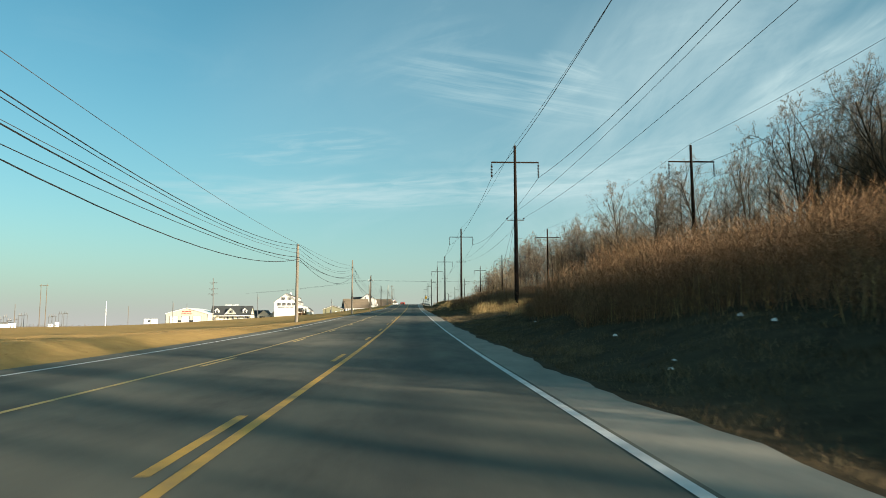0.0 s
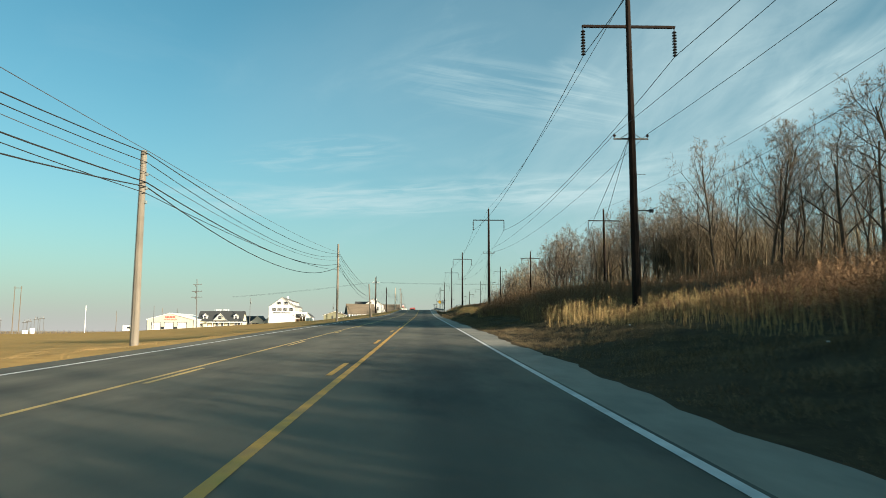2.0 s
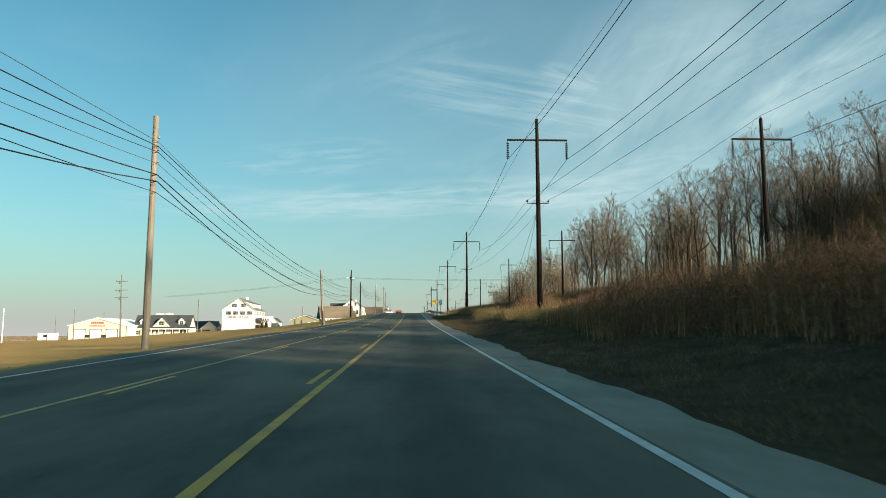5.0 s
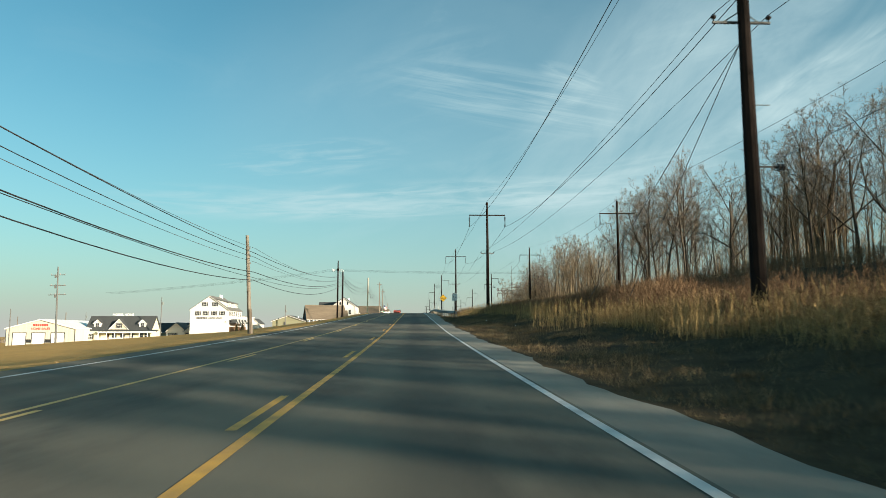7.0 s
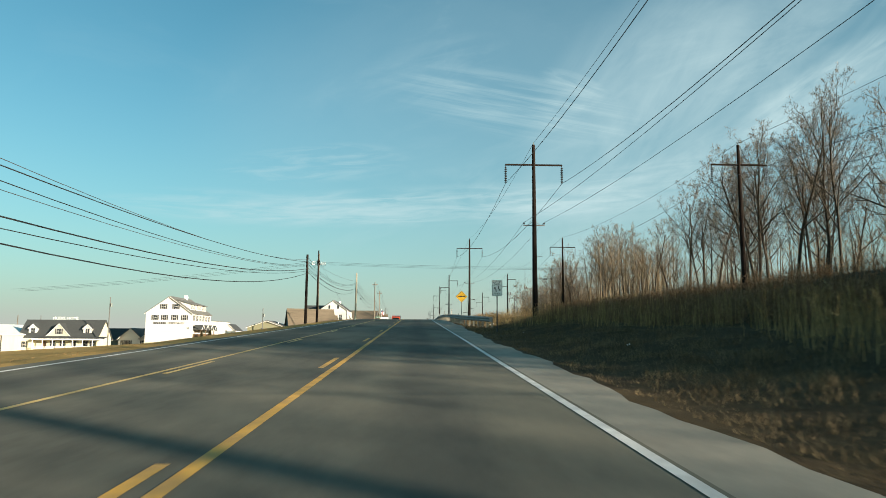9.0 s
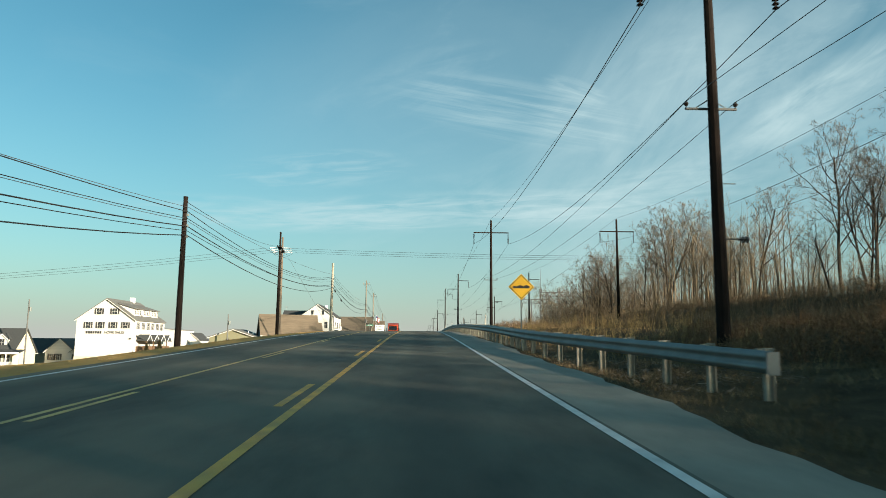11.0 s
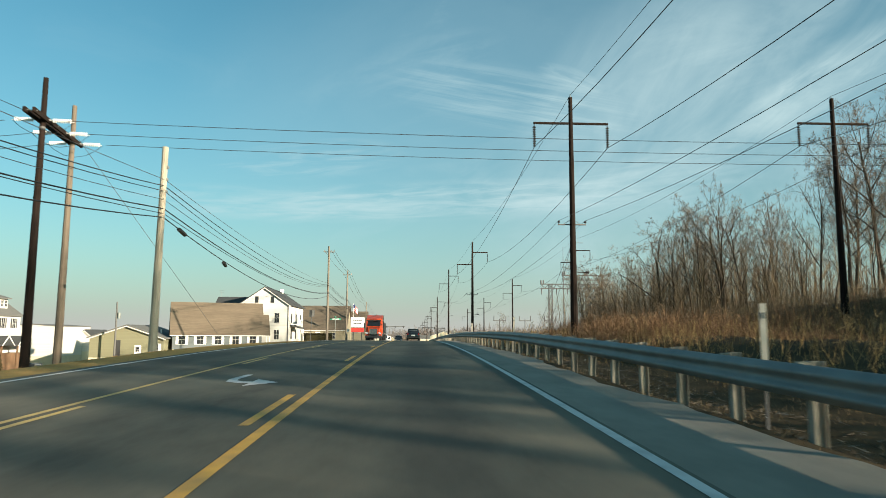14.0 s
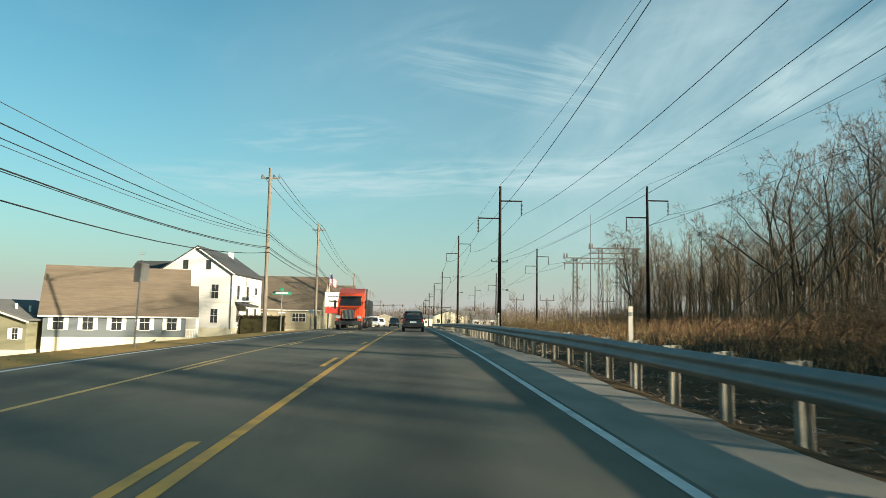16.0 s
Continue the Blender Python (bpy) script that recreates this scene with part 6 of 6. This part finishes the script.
hh = (0.7 + 3.2 * clump(xs, ys, 0.10, 3.1) ** 1.4) * rng.uniform(0.5, 1.25, len(xs))
brush_cloud("saplings", "tan saplings and scrub below the trees", xs, ys, hh, 0.18, 0.036, 14, BACK_WOOD, 0.36)
n = 20000
xs, ys = scatter(n, 9.5, 28.0, 318, 450)
keep = (xs > 10.6 + 1.5 * np.sin(ys * 0.11)) & (rng.uniform(0, 1, n) < (0.25 + 0.9 * clump(xs, ys, 0.14, 4.2)) * (1 - 0.15 * smooth(ys, 346, 356)))
xs, ys = xs[keep], ys[keep]
hh = (0.25 + 0.75 * clump(xs, ys, 0.12, 2.0) + 0.6 * smooth(xs, 13, 22) * smooth(ys, 346, 356) * clump(xs, ys, 0.2, 7.0) + 0.9 * smooth(ys, 322, 330) * (1 - smooth(ys, 346, 356))) * rng.uniform(0.5, 1.15, len(xs))
brush_cloud("marsh_brush", "low reddish-brown brush behind the guard rail", xs, ys, hh, 0.24, 0.026, 15, BRUSH, 0.36)
n = 3200
xs, ys = scatter(n, 29.0, 52.0, 372, 472)
hh = (1.2 + 4.6 * clump(xs, ys, 0.13, 1.4)) * rng.uniform(0.5, 1.2, n)
brush_cloud("saplings", "tan saplings and scrub behind the marsh", xs, ys, hh, 0.12, 0.04, 18, BACK_WOOD, 0.24)
n = 15000
xs, ys = scatter(n, 25.0, 40.0, 246, 372)
keep = rng.uniform(0, 1, n) < 0.25 + 0.9 * clump(xs, ys, 0.2, 0.7)
xs, ys = xs[keep], ys[keep]
brush_cloud("bank_brush", "tan brush along the top of the bank", xs, ys, rng.uniform(0.4, 1.5, len(xs)), 0.24, 0.028, 14, BACK_WOOD)
# pale reeds and tall grass
n = 100000
xs, ys = scatter(n, 6.2, 15.5, 5, 440)
zone = 0.05 + 0.9 * smooth(ys, 68, 76) * (1 - smooth(ys, 96, 103)) + 1.1 * smooth(ys, 146, 152) * (1 - smooth(ys, 174, 182)) + 0.16 * smooth(ys, 250, 262)
keep = (rng.uniform(0, 1, n) < zone * (0.4 + 0.8 * clump(xs, ys, 0.3, 3.0))) & (xs > 8.2 + 1.1 * smooth(ys, 240, 262)) & ((xs < 12.2) | (ys > 240) | ((ys > 70) & (ys < 102)))
xs, ys = xs[keep], ys[keep]
brush_cloud("tall_dry_grass", "tall straw-coloured dry grass and reeds", xs, ys, rng.uniform(0.3, 1.1, len(xs)) * (0.35 + 0.95 * clump(xs, ys, 0.45, 1.7)) * np.where(ys < 110, 0.35 + 0.65 * smooth(xs, 8.0, 12.0), 1.0 + 0.45 * smooth(ys, 245, 255)), 0.32, 0.018, 6, REED, 0.30)


def short_grass(name, label, xs, ys, h, material, width=0.02):
    """Single-faced tapering blades."""
    n = len(xs)
    base = np.stack([xs, ys, ground_z(xs, ys) - 0.01], 1)
    a = rng.uniform(0, 2 * math.pi, n)
    side = np.stack([np.cos(a), np.sin(a), np.zeros(n)], 1) * width * 0.5
    tip = base + np.stack([rng.normal(0, 0.45, n) * h, rng.normal(0, 0.45, n) * h, h], 1)
    v = np.stack([base - side, base + side, tip], 1).reshape(-1, 3)
    f = np.arange(3 * n).reshape(-1, 3)
    return tagged(new(name, raw_mesh(name, v, f, material)), label, "grass", kind="stuff")


# verge grass in lumps
n = 560000
xs, ys = scatter(n, 3.3, 9.5, -2, 330)
e = xs - right_edge(ys)
cl = clump(xs, ys, 0.9, 5.0) * 0.6 + clump(xs, ys, 2.3, 2.0) * 0.4
keep = (e > 0.05) & (rng.uniform(0, 1, n) < np.clip((cl - 0.25) * 2.2, 0.05, 1) * (0.6 + 0.4 * smooth(e, 0.0, 0.5)) * (1 - 0.8 * smooth(ys, 242, 256)))
xs, ys, cl, e = xs[keep], ys[keep], cl[keep], e[keep]
short_grass("verge_grass", "short dry brown grass on the verge", xs, ys, (0.03 + 0.34 * cl ** 1.6 * (0.3 + 0.7 * smooth(e, 0, 1.6))) * rng.uniform(0.4, 1.1, len(xs)), BLADE, 0.013)
n = 150000
xs, ys = scatter(n, -30.0, -8.6, 0, 350)
keep = (xs < left_white(ys) - 1.1) & (rng.uniform(0, 1, n) < np.clip(1.1 - (-9 - xs) / 22, 0.06, 1))
xs, ys = xs[keep], ys[keep]
short_grass("field_grass", "golden dry field grass beside the road", xs, ys, rng.uniform(0.015, 0.06, len(xs)), mat("golden_grass_blade", (0.34, 0.215, 0.08), (0.24, 0.15, 0.06), 0.6, 0.9, isl=0.25), 0.022)


def hedge(x0, x1, y0, y1, h, label):
    """A clipped hedge: a dark lumpy core and small leaves standing off it."""
    hd = thing("hedge", label, "hedge", pose((x0 + x1) / 2, (y0 + y1) / 2, gz((x0 + x1) / 2, (y0 + y1) / 2)))
    a, b_ = (x1 - x0) / 2, (y1 - y0) / 2
    part("core", MB().box(-a * 0.95, a * 0.95, -b_ * 0.9, b_ * 0.9, -0.2, h * 0.93, 0.25), HEDGE, hd)
    n = 5200
    side = rng.integers(0, 3, n)
    px, py, pz = rng.uniform(-a, a, n), rng.uniform(-b_, b_, n), rng.uniform(0.02, 1, n) * h
    px = np.where(side == 0, np.sign(px) * a * 0.95, px)
    py = np.where(side == 1, np.sign(py) * b_ * 0.9, py)
    pz = np.where(side == 2, h * 0.92, np.minimum(pz, h * 0.93))
    base = np.stack([px, py, pz], 1)
    v, f = blades(base, base + rng.normal(0, 0.10, (n, 3)) + np.array([0, 0, 0.04]), np.full(n, 0.06), rng, 0.1)
    o = new("leaves", raw_mesh("leaves", v, f, HEDGE))
    o.parent = hd
    return hd


hedge(-16.5, -12.4, 392.0, 394.5, 2.1, "dark clipped hedge before the farmhouse")


def conifer(x, y, h, label):
    t = thing("conifer", label, "shrub", pose(x, y, gz(x, y)))
    part("trunk", MB().pole(h * 0.9, 0.07, 0.03, n=6, rings=2, foot=-0.2), BARK, t)
    n = 5000
    u = rng.uniform(0, 1, n) ** 0.7
    r, a = (1 - u) * h * 0.26 * rng.uniform(0.55, 1.05, n), rng.uniform(0, 2 * math.pi, n)
    base = np.stack([np.cos(a) * r, np.sin(a) * r, 0.1 + u * (h - 0.1)], 1)
    v, f = blades(base, base + np.stack([np.cos(a) * 0.16, np.sin(a) * 0.16, rng.uniform(0.05, 0.25, n)], 1), np.full(n, 0.05), rng, 0.1)
    o = new("foliage", raw_mesh("foliage", v, f, HEDGE))
    o.parent = t


conifer(-59.6, 381.8, 3.6, "dark evergreen shrub before the timber porch")
conifer(-59.4, 389.0, 4.4, "dark evergreen shrub before the timber porch")

# ---- substation ----


def lattice_mast(parent, x, y, h, w=0.9):
    mb = MB()
    c = [(-w / 2, -w / 2), (w / 2, -w / 2), (w / 2, w / 2), (-w / 2, w / 2)]
    for a, b_ in c:
        mb.tube((x + a, y + b_, 0), (x + a * 0.8, y + b_ * 0.8, h), 0.13, n=4)
    k = 13
    for i in range(k):
        z0, z1 = h * i / k, h * (i + 1) / k
        for j in range(4):
            (a0, b0), (a1, b1) = c[j], c[(j + 1) % 4]
            s0, s1 = 1 - 0.2 * i / k, 1 - 0.2 * (i + 1) / k
            mb.tube((x + a0 * s0, y + b0 * s0, z0), (x + a1 * s1, y + b1 * s1, z1), 0.07, n=3, cap=False)
    part("lattice_mast", mb, STEEL_DARK, parent)


SX, SY = 60.5, 553.0
sub = thing("substation", "steel lattice substation gantry with insulators", "substation", pose(SX, SY, gz(SX, SY)))
top = 33.5 - gz(SX, SY)
LOW = top - 3.4
for dx, h in ((-7.4, LOW), (1.0, top), (7.0, LOW), (12.5, top)):
    lattice_mast(sub, dx, 0, h, 1.5)
part("lightning_mast", MB().tube((-2.6, -1.5, -1), (-2.6, -1.5, top + 11), 0.28, 0.06, 8), STEEL_DARK, sub)


def truss(parent, a, b_, z):
    """A boxed lattice beam: four chords and a zigzag on each face."""
    mb = MB()
    for y in (-0.7, 0.7):
        for dz in (0.0, -1.7):
            mb.box(a, b_, y - 0.11, y + 0.11, z + dz - 0.13, z + dz + 0.13)
        n = int((b_ - a) / 1.5)
        w = (b_ - a) / n
        for i in range(n):
            up = i % 2
            mb.tube((a + i * w, y, z - 1.7 * up), (a + (i + 1) * w, y, z - 1.7 * (1 - up)), 0.08, n=4)
    part("gantry_beam", mb, STEEL_DARK, parent)


truss(sub, -11.2, 11.0, LOW)
truss(sub, -2.8, 14.5, top)
for x, z in ((-11.0, LOW), (-2.6, top), (6.0, top)):
    part("bushing", MB().tube((x, 0, z + 0.1), (x, 0, z + 1.5), 0.34, 0.26, 8).tube((x + 0.9, 0, z + 0.1), (x + 0.9, 0, z + 1.5), 0.3, 0.24, 8), STEEL_DARK, sub)
for x in (-10.8, -5.0, -0.8, 4.0, 10.6):
    part("insulator_stack", MB().tube((x, 0, LOW - 1.8), (x, 0, LOW - 4.0), 0.22, 0.16, 8), PORCELAIN, sub)
for i in range(5):
    x = -30 + i * 9.0
    part("bus_support", MB().tube((x, -22, 0), (x, -22, 9.0), 0.2, 0.15, 6).box(x - 2.2, x + 2.2, -22.1, -21.9, 8.2, 8.45).tube((x - 2, -22, 8.4), (x - 2, -22, 10.0), 0.14, n=6).tube((x + 2, -22, 8.4), (x + 2, -22, 10.0), 0.14, n=6), STEEL_DARK, sub)

# ---- distance ----
# far plant beyond the field: frames, tanks and a long low shed
for x, y, h, w in ((-217.5, 420, 25.5, 3.4), (-239, 430, 14, 0), (-262, 430, 16, 0), (-181, 420, 15, 0), (-208, 520, 15, 0), (-159, 470, 15, 0)):
    p = thing("line_structure", "distant pole structure beyond the field", "pole", pose(x, y, gz(x, y)))
    if w:
        part("post", MB().tube((-w / 2, 0, -1), (-w / 2, 0, h), 0.25, 0.18, 6), POLE_BROWN, p)
        part("post", MB().tube((w / 2, 0, -1), (w / 2, 0, h), 0.25, 0.18, 6), POLE_BROWN, p)
        part("crossbar", MB().box(-w / 2 - 0.8, w / 2 + 0.8, -0.12, 0.12, h - 1.2, h - 0.9), POLE_BROWN, p)
    else:
        part("post", MB().tube((0, 0, -1), (0, 0, h), 0.22, 0.15, 6), SIGN_WHITE if x == -181 else POLE_BROWN, p)


def switchyard(x, y, width, seed):
    """A low yard of steel frames, switch posts and cabinets behind a fence."""
    r = np.random.default_rng(seed)
    yard = thing("switchyard", "distant switchyard of grey steel frames and pale cabinets", "switchyard", pose(x, y, gz(x, y)))
    for k in range(int(width / 3.2)):
        a, h = -width / 2 + 3.2 * k + r.uniform(-0.6, 0.6), r.uniform(4.0, 8.5)
        part("frame", MB().tube((a, 0, -0.5), (a, 0, h), 0.16, 0.12, 5).tube((a + 2.0, 0, -0.5), (a + 2.0, 0, h), 0.16, 0.12, 5).box(a - 0.5, a + 2.5, -0.15, 0.15, h - 0.35, h), POLE_GREY, yard)
        part("insulator_post", MB().tube((a + 0.4, 0, h), (a + 0.4, 0, h + 1.3), 0.16, 0.12, 6).tube((a + 1.6, 0, h), (a + 1.6, 0, h + 1.3), 0.16, 0.12, 6), PORCELAIN, yard)
        if r.uniform() < 0.6:
            w, t = r.uniform(1.2, 2.6), r.uniform(1.6, 3.4)
            part("cabinet", MB().box(a - w / 2, a + w / 2, -2.4, -0.9, -0.5, t, 0.08), STEEL if r.uniform() < 0.5 else SIGN_WHITE, yard)
    fence = MB()
    for k in range(int(width / 1.5)):
        fence.box(-width / 2 - 2 + 1.6 * k, -width / 2 - 1.9 + 1.6 * k, -5.05, -4.95, -0.5, 2.0)
    fence.box(-width / 2 - 2, width / 2 + 2, -5.03, -4.97, 1.85, 1.95).box(-width / 2 - 2, width / 2 + 2, -5.03, -4.97, 0.9, 0.98)
    part("fence", fence, STEEL, yard, "grey wire-mesh fence posts and rails")


switchyard(-246, 432, 34, 3)
switchyard(-212, 428, 13, 4)
for x, y, w, h in ((-300, 470, 26, 1.6), (-235, 405, 5, 2.6), (-285, 500, 8, 3.6)):
    p = thing("plant_shed", "distant pale industrial shed beyond the field", "shed", pose(x, y, gz(x, y) - 0.3))
    part("body", MB().box(-w / 2, w / 2, 0, 8, 0, h, 0.05), SIGN_WHITE, p)
    part("roof", MB().prism([(-w / 2 - 0.2, h), (w / 2 + 0.2, h), (0, h + 0.6)], "y", -0.2, 8.2), GREY_ROOF, p)
b = thing("white_trailer", "white box trailer parked beside the workshop", "trailer", pose(-137.5, 372.0, gz(-137.5, 372)))
part("box", MB().box(-3.2, 3.2, 0, 2.5, 0.9, 3.6, 0.05), SIGN_WHITE, b)
part("window", MB().box(-1.2, 0.2, -0.04, 0.0, 2.0, 2.9), GLASS, b)
for s in (-1.5, 1.5):
    wheel(b, s, 0.4, 0.4, 0.3)


def far_wood(name, x0, x1, y0, y1, n, h, width, material, label):
    """A far belt of bare trees: stems with limbs all round, in uneven height."""
    xs, ys = scatter(n, x0, x1, y0, y1)
    hh = h * (0.55 + 0.5 * clump(xs, ys, 0.03, 1.2)) * rng.uniform(0.6, 1.15, n)
    return brush_cloud(name, label, xs, ys, hh, 0.06, width, 14, material, 0.24)


far_wood("far_wood", -900, -380, 900, 1500, 1500, 7, 0.5, FAR_WOOD, "distant tree line beyond the field")
far_wood("far_wood", -160, 420, 1050, 1350, 5200, 19, 0.45, FAR_WOOD, "distant wooded hill")
far_wood("far_scrub", 12, 120, 478, 700, 2200, 5.5, 0.12, BACK_WOOD, "bare scrub round the substation")

# far buildings along the road beyond the crest
for i, (x, y, w, h, mt) in enumerate(((-18, 520, 10, 5, TAN_WALL), (-22, 560, 14, 6, WHITE), (14, 600, 12, 6, CREAM), (20, 640, 16, 7, TAN_WALL), (-20, 640, 12, 6, CREAM), (24, 560, 8, 4.5, WHITE), (-16, 720, 14, 7, TAN_WALL), (12, 720, 14, 6, CREAM))):
    bb = gable_house("far_building", "distant low roadside building", x, y, w, 10, gz(x, y), gz(x, y) + h * 0.65, gz(x, y) + h, "x" if i % 2 else "y", mt, GREY_ROOF, 0.3, cat="building")
    for k in range(3):
        window(bb, -w / 3 + k * w / 3, h * 0.35, 1.2, 1.4, 0.0)



def signal_mast(x, y, reach):
    """A traffic signal pole whose arm reaches over the road."""
    z = float(road_z(y))
    p = thing("traffic_signal", "grey traffic signal mast reaching over the far road", "traffic signal", pose(x, y, z))
    part("pole", MB().tube((0, 0, -1.0), (0, 0, 7.6), 0.16, 0.12, 8), POLE_GREY, p)
    part("arm", MB().tube((0, 0, 7.2), (reach, 0, 7.5), 0.17, 0.12, 8), POLE_GREY, p)
    for k in (0.45, 0.7, 0.95):
        part("signal_head", MB().box(reach * k - 0.17, reach * k + 0.17, -0.3, 0.0, 6.75, 7.65, 0.04), DARK_TRIM, p, "dark signal housing")


signal_mast(-16.6, 575.0, 13.5)
signal_mast(14.0, 590.0, -10.0)


# pale litter caught in the verge
def litter(x, y, size, tall):
    r = np.random.default_rng(int(x * 100 + y))
    n = 7
    ring = [(size * r.uniform(0.6, 1.1) * math.cos(i * 6.283 / n), size * 0.7 * r.uniform(0.6, 1.1) * math.sin(i * 6.283 / n), r.uniform(0.0, tall)) for i in range(n)]
    top = [(a * 0.55, b * 0.55, tall + r.uniform(0.0, tall)) for a, b, c in ring]
    o = part("litter", MB().face_set(ring + top + [(0, 0, tall * 1.3)], [(i, (i + 1) % n, n + (i + 1) % n, n + i) for i in range(n)] + [(n + i, n + (i + 1) % n, 2 * n) for i in range(n)]), SIGN_WHITE)
    o.location = (x, y, gz(x, y) + 0.02)
    tagged(o, "crumpled piece of white litter lying in the grass", "litter", "litter on the verge")


for x, y, size, tall in ((7.1, 40.6, 0.2, 0.1), (9.0, 19.0, 0.2, 0.1), (8.5, 16.2, 0.16, 0.08), (6.6, 22.8, 0.2, 0.08), (5.0, 13.6, 0.14, 0.06), (5.6, 15.0, 0.12, 0.05), (7.6, 54.5, 0.08, 0.04), (8.6, 71.0, 0.10, 0.05), (8.9, 176.0, 0.10, 0.05), (6.3, 205.0, 0.12, 0.06), (5.6, 221.0, 0.10, 0.05), (6.8, 190.5, 0.08, 0.04), (6.2, 262.0, 0.12, 0.05), (6.9, 300.0, 0.10, 0.05), (10.4, 281.9, 0.34, 0.13), (10.8, 282.2, 0.24, 0.10), (8.6, 321.5, 0.12, 0.06)):
    litter(x, y, size * (1.0 if size > 0.2 else 0.55), tall * (1.0 if size > 0.2 else 0.6))

# twigs, leaves and scraps washed up on the ground behind the guard rail
n = 9000
xs, ys = scatter(n, 4.4, 8.0, 238, 400)
base = np.stack([xs, ys, ground_z(xs, ys) + 0.02], 1)
ang, ln = rng.uniform(0, 2 * math.pi, n), rng.uniform(0.05, 0.35, n)
v, f = slivers(base, base + np.stack([np.cos(ang) * ln, np.sin(ang) * ln, rng.uniform(0.0, 0.10, n)], 1), 0.045)
tagged(new("ground_debris", raw_mesh("ground_debris", v, f, mat("dry_scraps", (0.20, 0.165, 0.12), (0.07, 0.055, 0.04), 0.8, 0.9, isl=0.6))), "scattered twigs and pale scraps on dark soil", "debris", kind="stuff")
